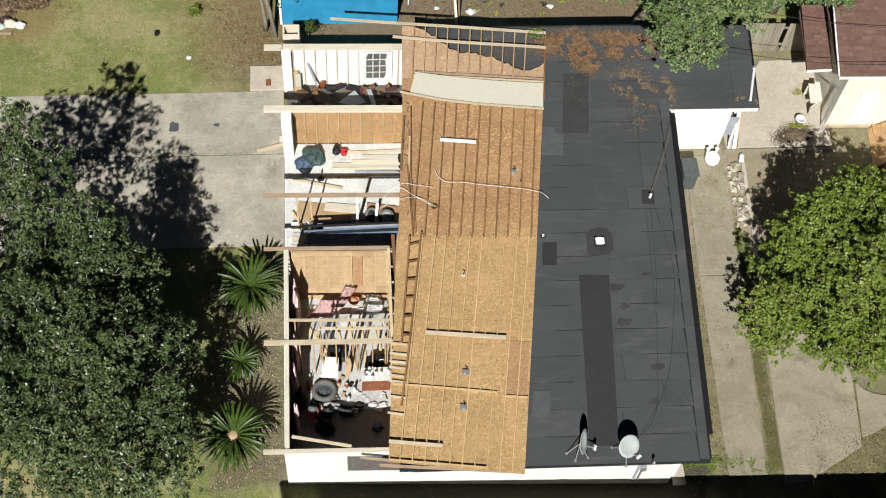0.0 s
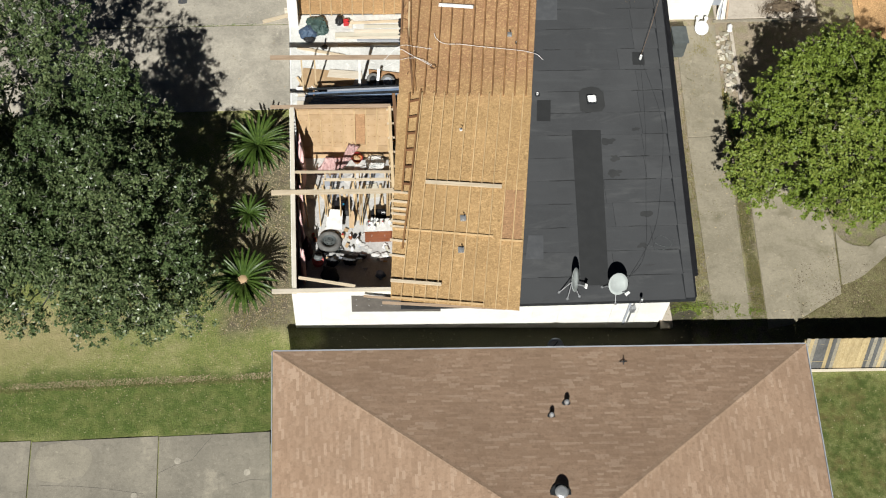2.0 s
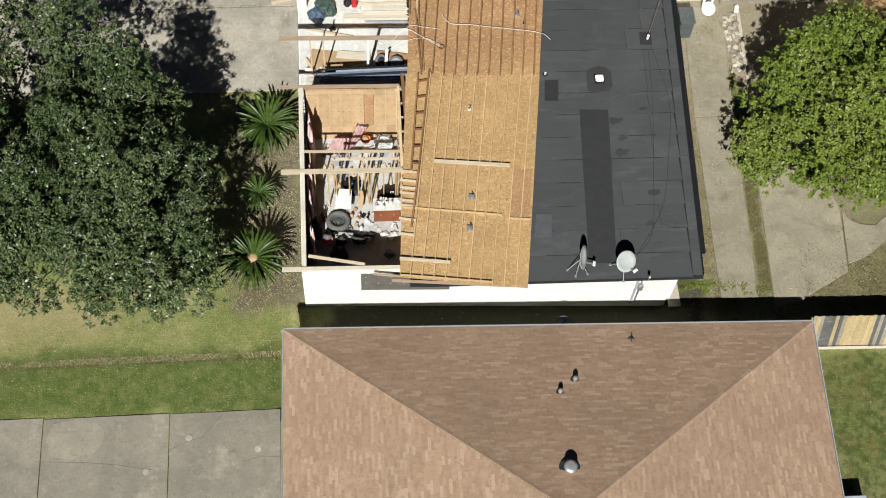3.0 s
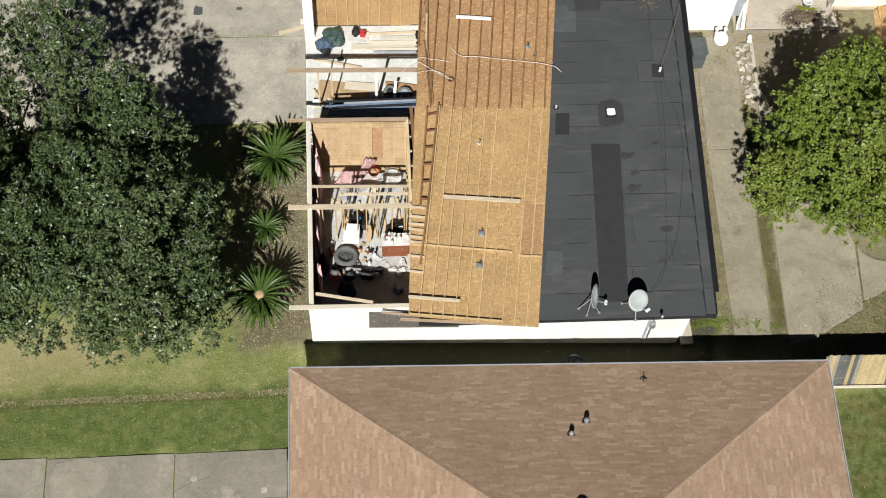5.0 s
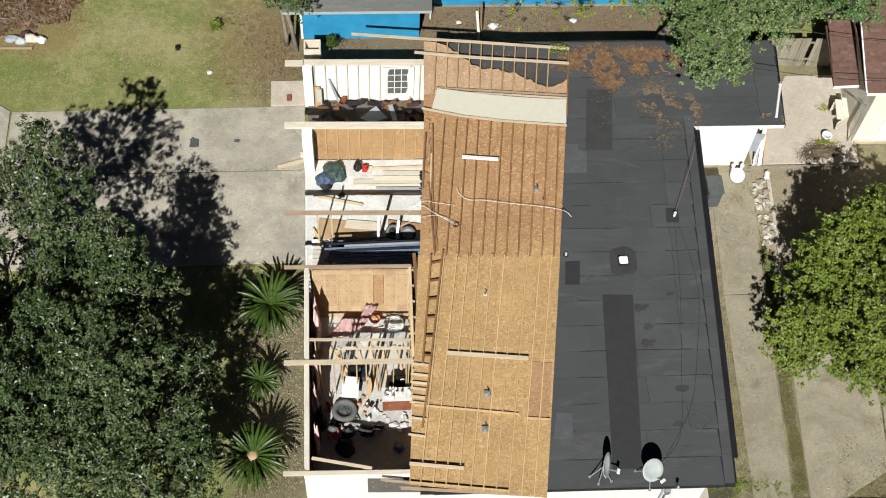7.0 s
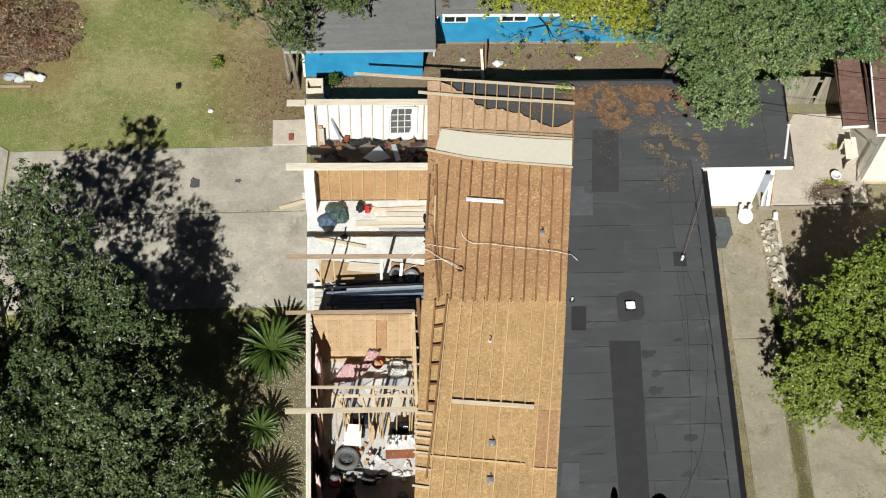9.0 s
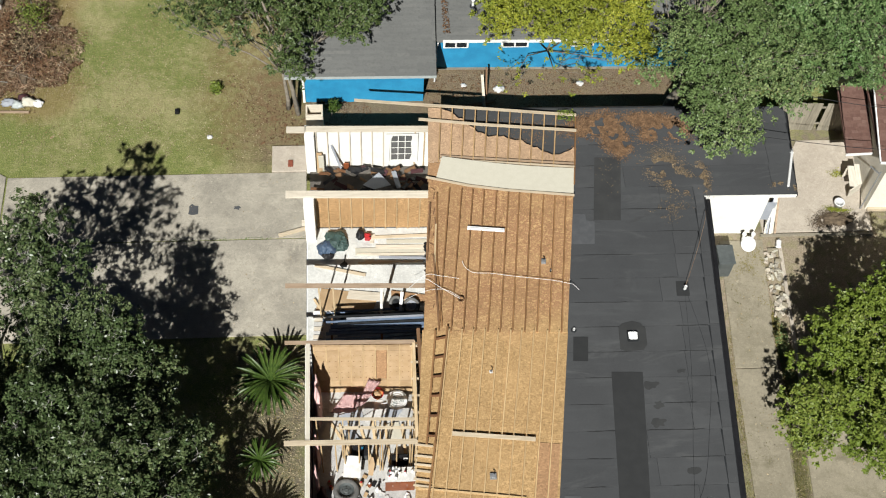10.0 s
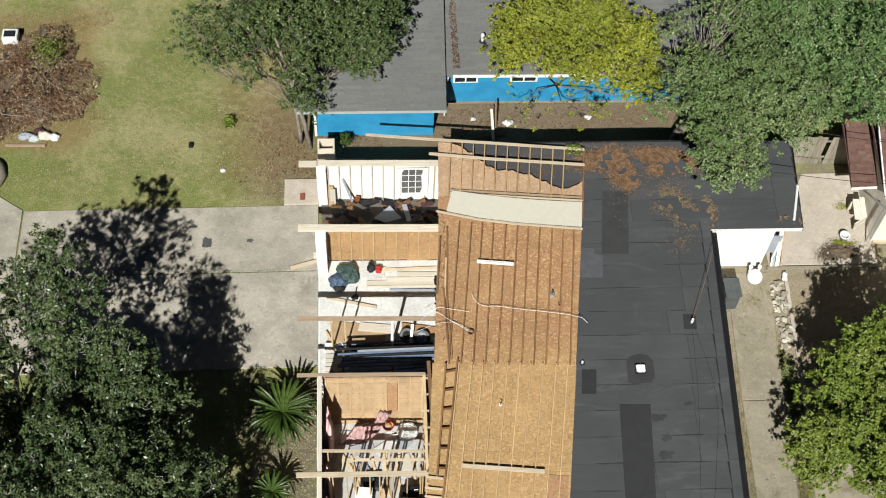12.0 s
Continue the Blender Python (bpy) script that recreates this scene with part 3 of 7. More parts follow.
# ---------------------------------------------------------------- the storm-damaged house
FLOOR = 0.10
PLATE = 2.42
house = thing("house", (4.5, 22.0, 0.0), "white one-storey house with its front roof torn off", "house")
part("floor", slab([(-2.0, 22.3), (3.6, 22.25), (3.6, 28.1), (-2.0, 28.2)], -0.05, FLOOR), M["floor"], house, "pale painted concrete garage floor")
part("floor", slab([(-1.9, 14.85), (3.4, 14.7), (3.6, 22.2), (-1.9, 22.28)], -0.05, FLOOR), M["room_floor"], house, "dusty bare concrete bedroom floor")
part("floor", slab([(-1.9, 28.22), (3.6, 28.12), (3.6, 30.95), (-1.9, 31.0)], -0.05, FLOOR), M["grey_board"], house, "debris-covered concrete floor")


def along(p, q, t):
    return p[0] + (q[0] - p[0]) * t, p[1] + (q[1] - p[1]) * t


def wall_solid(p, q, thick, z0, z1, bm=None):
    """A wall whose outer foot runs from p to q, with its thickness to the left."""
    d = Vector((q[0] - p[0], q[1] - p[1])).normalized()
    nx, ny = -d.y * thick, d.x * thick
    return slab([p, q, (q[0] + nx, q[1] + ny), (p[0] + nx, p[1] + ny)], z0, z1, bm)


# outer walls: south, east, wing, north, west
SW, SE = (-1.95, 14.80), (10.70, 14.325)
s_wall = part("wall", wall_solid(SW, SE, 0.14, -0.5, PLATE), M["white"], house, "sunlit white painted side wall")
for i in range(14):
    a, b = along(SW, SE, i / 14), along(SW, SE, (i + 1) / 14)
    part("siding_panel", bar((a[0] + 0.004, a[1] - 0.008, 0.98), (b[0] - 0.004, b[1] - 0.008, 0.98), 0.016, 2.80), M["white"], s_wall)
e_wall = part("wall", wall_solid((10.85, 14.4), (11.75, 27.6), 0.14, -0.05, 2.5), M["white"], house)
wing_wall = part("wall", wall_solid((11.9, 27.66), (14.68, 27.62), 0.14, -0.05, 2.5), M["white"], house, "sunlit white wall of the rear wing")
part("wall", wall_solid((15.3, 28.9), (15.45, 31.0), 0.14, -0.05, 2.5), M["white"], house)
n_wall = part("wall", wall_solid((15.4, 31.0), (2.6, 31.2), 0.14, -0.05, 2.5), M["white"], house)
part("wall", wall_solid((14.6, 28.9), (15.3, 28.9), 0.12, -0.05, 2.5), M["grey_panel"], house)

# west wall of the bedroom, open studs with a top plate
w_wall = part("wall", wall_solid((-1.95, 22.2), (-1.95, 14.96), 0.03, 0.0, PLATE - 0.08), M["white"], house, "front wall of the bedroom with open studs")
part("top_plate", bar((-1.86, 14.8, PLATE), (-1.86, 22.28, PLATE), 0.14, 0.08), M["plate_y"], w_wall)
stud_z = mesh_of(box(-0.02, 0.02, -0.045, 0.045, 0, PLATE - FLOOR - 0.04), "stud", M["stud"])
stud_x = mesh_of(box(-0.045, 0.045, -0.02, 0.02, 0, PLATE - FLOOR - 0.04), "stud", M["stud"])
for i in range(18):
    piece("stud", stud_x, pose(-1.87, 15.1 + 0.406 * i, FLOOR), w_wall)
part("lining", slab([(-1.81, 15.0), (-1.795, 15.0), (-1.795, 20.6), (-1.81, 20.6)], FLOOR, 1.9), M["maroon"], w_wall, "dark maroon torn wall lining")

# wall between bedroom and garage: kraft-faced batts between studs
mid_wall = part("wall", wall_solid((-1.78, 22.24), (3.4, 22.12), 0.015, 0.05, PLATE - 0.04), M["osb_red"], house, "leaning stud wall filled with kraft-faced insulation")
part("top_plate", bar((-2.62, 22.27, PLATE), (1.65, 22.18, PLATE), 0.11, 0.085), M["brown_plate"], mid_wall)


def leaned(z):
    """How far the battered wall hangs into the room at one height."""
    return 0.25 * (PLATE - z)


staples = bmesh.new()
for i in range(9):
    x = -1.68 + 0.406 * i
    y = 22.20 - 0.0232 * (x + 1.78)
    part("stud", bar((x, y - 0.055 - leaned(FLOOR), FLOOR), (x, y - 0.055, PLATE - 0.04), 0.09, 0.04, None, (1, 0, 0)), M["stud"], mid_wall)
    if i < 8:
        low = 0.66 + 0.02 * (i % 3)
        for z0, z1 in ((FLOOR, low), (low + 0.02, 2.16), (2.19, PLATE - 0.05)):
            bare = i == 5 and z0 > 0.3 and z1 < 2.25
            x0, x1, d = (x + 0.03, x + 0.376, 0.03) if bare else (x + 0.022, x + 0.384, 0.08 + 0.01 * math.sin(i * 2.1 + z0))
            bm = bmesh.new()
            hexa(bm, [(x0, y - d - leaned(z0), z0), (x1, y - d - leaned(z0), z0), (x1, y - 0.01 - leaned(z0), z0), (x0, y - 0.01 - leaned(z0), z0)], [(x0, y - d - leaned(z1), z1), (x1, y - d - leaned(z1), z1), (x1, y - 0.01 - leaned(z1), z1), (x0, y - 0.01 - leaned(z1), z1)])
            if bare:
                part("panel", bm, M["osb_red"], mid_wall, "bare orange-brown board")
            else:
                part("batt", bm, M["kraft"], mid_wall)
        for j in range(5):
            for dx in (0.09, 0.31):
                z = 0.86 + 0.27 * j
                if i != 5:
                    bar((x + dx - 0.014, y - 0.092 - leaned(z), z), (x + dx + 0.014, y - 0.092 - leaned(z), z), 0.012, 0.014, staples)
tagged(part("staple_tabs", staples, M["brown_wood"], mid_wall), kind="stuff")

# stud partition across the bedroom and the closet plates behind it
part_wall = part("top_plate", bar((-2.6, 18.70, PLATE + 0.02), (1.85, 18.62, PLATE + 0.02), 0.14, 0.12), M["pale_wood"], house, "double beam over an open stud partition")
for i, x in enumerate((-1.45, -1.0, -0.72, -0.26, 0.05, 0.42, 0.5, 0.95, 1.38, 1.45)):
    piece("stud", stud_z, pose(x, 18.66, FLOOR), part_wall)
closet = part("top_plate", bar((-1.78, 19.52, PLATE), (1.55, 19.40, PLATE), 0.09, 0.05), M["pale_wood"], house, "pale closet wall plate on studs")
for i in range(4):
    piece("stud", stud_z, pose(-1.6 + 1.02 * i, 19.46, FLOOR), closet)
part("top_plate", bar((-0.85, 19.19, PLATE - 0.03), (1.5, 19.12, PLATE - 0.03), 0.09, 0.06), M["pale_wood"], closet)
for i in range(5):
    part("blocking", bar((-0.75 + 0.52 * i, 19.16, PLATE - 0.03), (-0.75 + 0.52 * i, 19.47, PLATE - 0.03), 0.04, 0.06), M["pale_wood_y"], closet)
    if i % 2 == 0:
        piece("stud", stud_z, pose(-0.8 + 0.55 * i, 19.14, FLOOR), closet)

# wall between the bedroom and the hall under the main roof
hall = part("top_plate", bar((1.54, 14.9, PLATE), (1.62, 22.2, PLATE), 0.10, 0.08), M["pale_wood_y"], house, "inner wall plate on open studs")
for i in range(18):
    piece("stud", stud_x, pose(1.55 + 0.004 * i, 15.1 + 0.406 * i, FLOOR), hall)
for i in range(6):
    part("stud", bar((1.5, 22.05 - 0.6 * i, PLATE - 0.05), (1.74, 22.05 - 0.6 * i, PLATE - 0.05), 0.05, 0.06), M["pale_wood"], hall)
part("wall", wall_solid((3.45, 31.0), (3.2, 14.8), 0.1, 0.0, 2.5), M["drywall"], house, "dim inner wall under the main roof")

# south top plate, and a grey sheet standing in for the torn roof's shadow
part("top_plate", bar((-2.6, 14.92, PLATE + 0.03), (2.2, 14.80, PLATE + 0.03), 0.13, 0.10), M["plate"], s_wall)
part("top_plate", bar((-1.72, 15.42, PLATE - 0.02), (0.15, 14.98, PLATE + 0.06), 0.09, 0.06), M["pale_wood"], s_wall, "loose pale plank along the wall top")
cover = part("window_cover", bar((0.0, 14.69, 1.75), (3.0, 14.575, 1.75), 0.03, 1.18), M["grey_board"], s_wall, "grey sheet standing in for the torn roof shadow on the wall")
for i in range(6):
    for j in range(2):
        part("screw", lathe([(0.018, 0), (0.012, 0.012)], (0.16 + 0.42 * i, 14.66 - 0.0383 * (0.16 + 0.42 * i), 2.15 - 0.45 * j), 8, Matrix.Rotation(radians(90), 4, "X")), M["metal"], cover)

# garage: north wall, west pillar, tie beam
g_wall = part("wall", wall_solid((3.4, 28.22), (-1.95, 28.32), 0.015, 0.0, PLATE - 0.05), M["white"], house, "garage wall of orange strand board between studs")
part("top_plate", bar((-2.65, 28.16, PLATE), (2.6, 28.03, PLATE), 0.26, 0.10), M["plate"], g_wall)
for i in range(12):
    x = -1.6 + 0.413 * i
    y = 28.28 - 0.019 * (x + 1.95)
    if x < 3.1:
        piece("stud", stud_z, pose(x, y - 0.07, FLOOR), g_wall)
        part("board", box(x + 0.025, x + 0.39, y - 0.075, y - 0.04, 0.16 if i not in (7, 8) else 0.11, PLATE - 0.06), M["osb_wall"], g_wall)
part("pier", box(-2.03, -1.66, 27.64, 28.14, -0.05, PLATE - 0.055, None, 0.01), M["white"], house, "white corner pier of the garage")
part("threshold", bar((-1.99, 22.3, 0.08), (-1.99, 27.62, 0.08), 0.06, 0.07), M["pvc"], house)
tie = part("tie_beam", bar((-2.62, 24.44, PLATE), (2.35, 24.30, PLATE), 0.11, 0.14), M["brown_plate"], house, "weathered beam left across the open garage")
for x, w in ((-1.5, 0.05), (-1.02, 0.05), (0.62, 0.09)):
    part("post", bar((x, 24.42, FLOOR), (x, 24.40, PLATE - 0.06), w, w), M["pale_wood_y"] if w < 0.08 else M["white"], tie)

# north room
nr_wall = part("wall", wall_solid((2.62, 31.0), (-1.95, 31.12), 0.10, 0.0, PLATE - 0.04), M["white"], house, "white room wall with exposed studs and a window")
part("top_plate", bar((-1.95, 31.02, PLATE), (2.62, 30.92, PLATE), 0.22, 0.10), M["plate"], nr_wall)
part("top_plate", bar((-2.65, 31.0, PLATE), (-1.98, 30.99, PLATE), 0.24, 0.09), M["plate"], nr_wall)
stud_w = mesh_of(box(-0.02, 0.02, -0.045, 0.045, 0, PLATE - FLOOR - 0.04), "stud", M["pale_stud"])
for i in range(7):
    x = -1.6 + 0.413 * i
    piece("stud", stud_w, pose(x, 31.06 - 0.026 * (x + 1.95) - 0.06, FLOOR), nr_wall)
for x in (2.05, 2.4):
    piece("stud", stud_z, pose(x, 30.9, FLOOR), nr_wall)
part("pier", box(-2.01, -1.66, 30.74, 31.24, -0.05, PLATE - 0.055, None, 0.01), M["white"], house, "white corner pier of the room")
part("board", bar((-1.52, 30.70, FLOOR), (-1.52, 30.86, 1.15), 0.2, 0.02, None, (0, 1, 0)), M["kraft"], nr_wall, "tan board leaning in the corner")


def lattice_window(x0, x1, z0, z1, y, cols, rows, parent, dy=0.0):
    win = part("window", box(x0 - 0.05, x1 + 0.05, y - 0.02, y + 0.03, z0 - 0.05, z0), M["white"], parent, "white window with a grid of small panes")
    for (a, b, c, d) in ((x0 - 0.05, x1 + 0.05, z1, z1 + 0.05), (x0 - 0.05, x0, z0, z1), (x1, x1 + 0.05, z0, z1)):
        part("window_frame", box(a, b, y - 0.02, y + 0.03, c, d), M["white"], win)
    w, h = (x1 - x0) / cols, (z1 - z0) / rows
    for i in range(cols):
        for j in range(rows):
            part("pane", box(x0 + i * w + 0.014, x0 + (i + 1) * w - 0.014, y, y + 0.008, z0 + j * h + 0.014, z0 + (j + 1) * h - 0.014), M["sky_grey_glass"], win)
    for i in range(1, cols):
        part("glazing_bar", box(x0 + i * w - 0.014, x0 + i * w + 0.014, y - 0.012, y + 0.012, z0, z1), M["white"], win)
    for j in range(1, rows):
        part("glazing_bar", box(x0, x1, y - 0.009, y + 0.009, z0 + j * h - 0.014, z0 + j * h + 0.014), M["white"], win)
    return win


lattice_window(1.17, 1.95, 0.62, 2.15, 30.86, 3, 4, nr_wall)
tear = random.Random(6)
inner = [(1.10, 0.55), (1.56, 0.55), (2.02, 0.55), (2.02, 1.0), (2.02, 1.4), (2.02, 1.8), (2.02, 2.22), (1.56, 2.22), (1.10, 2.22), (1.10, 1.8), (1.10, 1.4), (1.10, 1.0)]
outer = [(1.56 + (x - 1.56) * 1.32, 1.38 + (z - 1.38) * 1.06) for x, z in inner]
inner = [(1.56 + (x - 1.56) * tear.uniform(0.62, 1.06), 1.38 + (z - 1.38) * tear.uniform(0.86, 1.02)) for x, z in inner]
for i in range(len(inner)):
    j = (i + 1) % len(inner)
    bm = bmesh.new()
    hexa(bm, [(*(p[0], 30.83), p[1]) for p in (inner[i], inner[j], outer[j], outer[i])], [(*(p[0], 30.815), p[1]) for p in (inner[i], inner[j], outer[j], outer[i])])
    part("torn_plaster", bm, M["white"], nr_wall)


# main roof: a low deck with felt sheets, fascia and wing
ROOF = 2.66
EDGE_S, EDGE_N = (11.40, 13.92), (12.20, 27.55)
roof = part("roof", slab([(1.6, 14.05), EDGE_S, EDGE_N, (15.55, 27.52), (15.78, 30.1), (15.9, 31.25), (11.2, 31.62), (2.75, 31.66), (2.62, 28.0), (2.3, 22.3)], ROOF - 0.16, ROOF), M["dark_metal"], house, "dark low-slope roof of worn roll roofing")


def east_edge(y):
    return EDGE_S[0] + (EDGE_N[0] - EDGE_S[0]) * (y - EDGE_S[1]) / (EDGE_N[1] - EDGE_S[1])


rng = random.Random(4)
row, y = 0, 13.98
part("roofing_sheet", slab([(east_edge(27.53) - 0.35, 27.55), (15.6, 27.55), (15.66, 28.02), (east_edge(27.53) - 0.35, 28.02)], ROOF - 0.004, ROOF + 0.003), M["roofing"], roof)
while y < 31.5:
    y1 = min(y + 0.93, 31.58)
    wide = y > 27.5
    xe = (15.62 + 0.06 * (y - 27.5)) if wide else east_edge(y) - 0.34
    cuts = [3.2]
    while cuts[-1] < xe - 4.0:
        cuts.append(min(cuts[-1] + rng.uniform(5.0, 9.0), xe - 0.9))
    cuts.append(xe)
    for a, b in zip(cuts, cuts[1:]):
        lift = ROOF + 0.006 + 0.006 * rng.random()
        sk = -0.012
        part("roofing_sheet", slab([(a + 0.006, y + sk * (a - 7)), (b - 0.006, y + sk * (b - 7)), (b - 0.006, y1 + 0.0 + sk * (b - 7)), (a + 0.006, y1 + sk * (a - 7))], ROOF - 0.004, lift), M["roofing"], roof)
    if not wide:
        part("roofing_sheet", slab([(xe + 0.01, y), (xe + 0.32, y), (xe + 0.32 + 0.0543 * 0.93, y1), (xe + 0.01 + 0.0543 * 0.93, y1)], ROOF - 0.004, ROOF + 0.012), M["roofing"], roof)
    y, row = y1 + 0.006, row + 1


def felt(poly, material, z=0.022, label=""):
    part("patch", slab(poly, ROOF, ROOF + z), material, roof, label)


felt([(7.62, 14.58), (8.55, 14.55), (9.05, 20.68), (8.02, 20.72)], M["patch"], 0.026, "long dark felt repair strip")
felt([(7.2, 25.66), (8.04, 25.64), (8.14, 26.56), (7.86, 26.62), (7.84, 26.88), (7.35, 26.90)], M["pale_patch"])
felt([(8.12, 26.62), (9.08, 26.59), (9.41, 29.29), (8.45, 29.31)], M["dirt_patch"], 0.018)
felt([(6.81, 21.16), (7.3, 21.14), (7.4, 22.03), (6.91, 22.05)], M["patch"])
felt([(8.42, 21.55), (8.6, 21.46), (9.2, 21.5), (9.34, 21.7), (9.36, 22.3), (9.2, 22.5), (8.95, 22.58), (8.6, 22.5), (8.46, 22.36)], M["dirt_patch"])
felt([(5.87, 15.65), (6.47, 15.62), (6.56, 16.52), (6.05, 16.54)], M["pale_patch"])
felt([(10.6, 23.5), (11.05, 23.48), (11.08, 24.05), (10.65, 24.07)], M["patch"])
for x, y, s in ((9.25, 20.2, 0.35), (9.4, 19.5, 0.3), (9.3, 18.9, 0.4), (10.35, 20.7, 0.2), (10.2, 17.2, 0.28), (9.9, 16.0, 0.25)):
    felt([(x + 0.9 * s * k * math.cos(a), y + 0.6 * s * k * math.sin(a)) for a, k in ((0.2618 * i, 0.72 + 0.55 * noise.noise(Vector((1.5 * math.cos(0.2618 * i), 1.5 * math.sin(0.2618 * i), x * 7)))) for i in range(24))], M["dirt_patch"], 0.014)
# tar squeezed out along the laps, in broken runs
tar = random.Random(17)
for k in range(17):
    y0 = 13.98 + 0.936 * (k + 1)
    x = 5.9 + 0.13 * k + tar.uniform(0, 0.6)
    end = east_edge(y0) - 0.4
    while x < end - 0.4:
        run, w = min(tar.uniform(0.5, 2.2), end - x), tar.uniform(0.010, 0.026)
        top, low = [], []
        for i in range(9):
            xx = x + run * i / 8
            yy = y0 - 0.012 * (xx - 7) + 0.018 * noise.noise(Vector((xx * 1.7, y0, 3.0)))
            ww = w * (0.35 + abs(noise.noise(Vector((xx * 3.1, y0, 8.0))))) * (1 if 0 < i < 8 else 0.3)
            top.append((xx, yy + ww))
            low.append((xx, yy - ww))
        part("tar_seam", slab(low + top[::-1], ROOF, ROOF + 0.0165), M["patch"], roof)
        x += run + tar.uniform(0.3, 2.4)
part("fascia", bar((EDGE_S[0] + 0.012, EDGE_S[1] + 0.1, ROOF - 0.10), (EDGE_N[0] + 0.012, EDGE_N[1], ROOF - 0.10), 0.09, 0.18), M["black"], roof)
# black bar added in place of the shadow beside the east eave
part("gutter", bar((EDGE_S[0] + 0.19, EDGE_S[1] + 0.95, ROOF - 0.14), (EDGE_N[0] + 0.15, EDGE_N[1] - 0.1, ROOF - 0.14), 0.13, 0.12), M["black"], roof, "black strip standing in for shadow along the eave")
part("fascia", bar((2.0, 14.03, ROOF - 0.08), (EDGE_S[0], EDGE_S[1] - 0.012, ROOF - 0.08), 0.02, 0.14), M["dark_metal"], roof)
part("fascia", bar((12.2, 27.53, ROOF - 0.06), (15.56, 27.50, ROOF - 0.06), 0.03, 0.16), M["white"], roof, "white wing fascia")
part("fascia", bar((15.58, 27.5, ROOF - 0.06), (15.92, 31.2, ROOF - 0.06), 0.03, 0.16), M["black"], roof)

# ---------------------------------------------------------------- the torn roof section that lies upside down on the roof
flap = thing("roof_section", (4.5, 22.0, ROOF), "torn-off roof section lying upside down on the house", "roof section")


def bilinear(q, u, v):
    (a, b, c, d) = q
    x = (a[0] * (1 - u) + b[0] * u) * (1 - v) + (d[0] * (1 - u) + c[0] * u) * v
    y = (a[1] * (1 - u) + b[1] * u) * (1 - v) + (d[1] * (1 - u) + c[1] * u) * v
    z = (a[2] * (1 - u) + b[2] * u) * (1 - v) + (d[2] * (1 - u) + c[2] * u) * v
    return Vector((x, y, z))


def deck(q, us, vs, material, name="decking_sheet"):
    """Decking boards laid out in columns us and rows vs on a quad."""
    for u0, u1 in zip(us, us[1:]):
        for v0, v1 in zip(vs, vs[1:]):
            c = [bilinear(q, u, v) for u, v in ((u0, v0), (u1, v0), (u1, v1), (u0, v1))]
            m = sum(c, Vector()) / 4
            c = [m + (p - m) * 0.998 for p in c]
            bm = bmesh.new()
            hexa(bm, [p - Vector((0, 0, 0.018)) for p in c], c)
            part(name, bm, material, flap)


S_Q = ((1.27, 14.30, 2.78), (5.46, 13.70, 2.78), (6.72, 22.15, 2.84), (1.90, 22.35, 2.90))
N_Q = ((1.95, 22.30, 2.88), (6.70, 22.12, 2.86), (7.52, 27.78, 2.80), (2.40, 28.30, 2.84))
B_Q = ((2.66, 28.35, 2.92), (7.49, 27.58, 2.86), (7.61, 28.68, 2.92), (2.92, 29.27, 2.98))
T_Q = ((2.42, 29.15, 2.86), (7.62, 28.66, 2.84), (7.96, 31.05, 2.86), (2.54, 31.60, 2.88))
deck(S_Q, (0, 0.28, 0.56, 0.84), (0, 0.28, 0.62, 1.0), M["osb"])
deck(S_Q, (0.84, 1.0), (0, 0.28, 0.55), M["osb"])
deck(S_Q, (0.84, 1.0), (0.55, 1.0), M["osb"])
deck(((5.09, 16.32, 2.83), (5.76, 16.25, 2.83), (6.06, 18.20, 2.84), (5.38, 18.28, 2.84)), (0, 1.0), (0, 1.0), M["osb_red"])
deck(((2.36, 28.30, 2.84), (7.52, 27.80, 2.80), (7.62, 28.64, 2.84), (2.42, 29.13, 2.86)), (0, 0.5, 1.0), (0, 1.0), M["osb_red"])
deck(N_Q, (0, 0.26, 0.52, 0.78, 1.0), (0, 0.40, 0.8, 1.0), M["osb"])


def rafters(q, count, foot, head, lo, hi, material, w=0.04, h=0.165, sag=0.0):
    """Parallel ribs; foot and head give the first rib's place and the step across the two ends."""
    for i in range(count):
        p, r = bilinear(q, foot[0] + foot[1] * i, lo), bilinear(q, head[0] + head[1] * i + sag * math.sin(i * 1.7), hi)
        z = Vector((0, 0, h / 2))
        part("rafter", bar(p + z, r + z, w, h), material, flap)


rafters(N_Q, 11, (0.103, 0.0854), (0.144, 0.0807), 0.0, 0.945, M["rafter"], w=0.042, h=0.14, sag=0.004)
rafters(S_Q, 10, (0.08, 0.0915), (0.184, 0.0834), 0.0, 1.0, M["rafter_pale"], w=0.036, h=0.12, sag=0.006)


def nailer(x0, y0, x1, y1, z, material, w=0.07, h=0.05, name="batten", label=""):
    part(name, bar((x0, y0, z), (x1, y1, z), w, h), material, flap, label)


TOP = 2.93
nailer(2.68, 18.63, 5.28, 18.34, TOP + 0.02, M["pale_wood"], 0.13, 0.05, label="pale plank nailed over the rafters")
nailer(1.30, 14.92, 2.96, 14.70, TOP, M["pale_wood"], 0.10, 0.05)
nailer(1.55, 16.90, 4.83, 16.46, TOP - 0.075, M["rafter_pale"], 0.05)
nailer(5.05, 16.32, 5.80, 16.24, TOP - 0.07, M["rafter_pale"], 0.05)
nailer(1.3, 14.34, 4.29, 13.94, TOP - 0.065, M["rafter_pale"], 0.05)
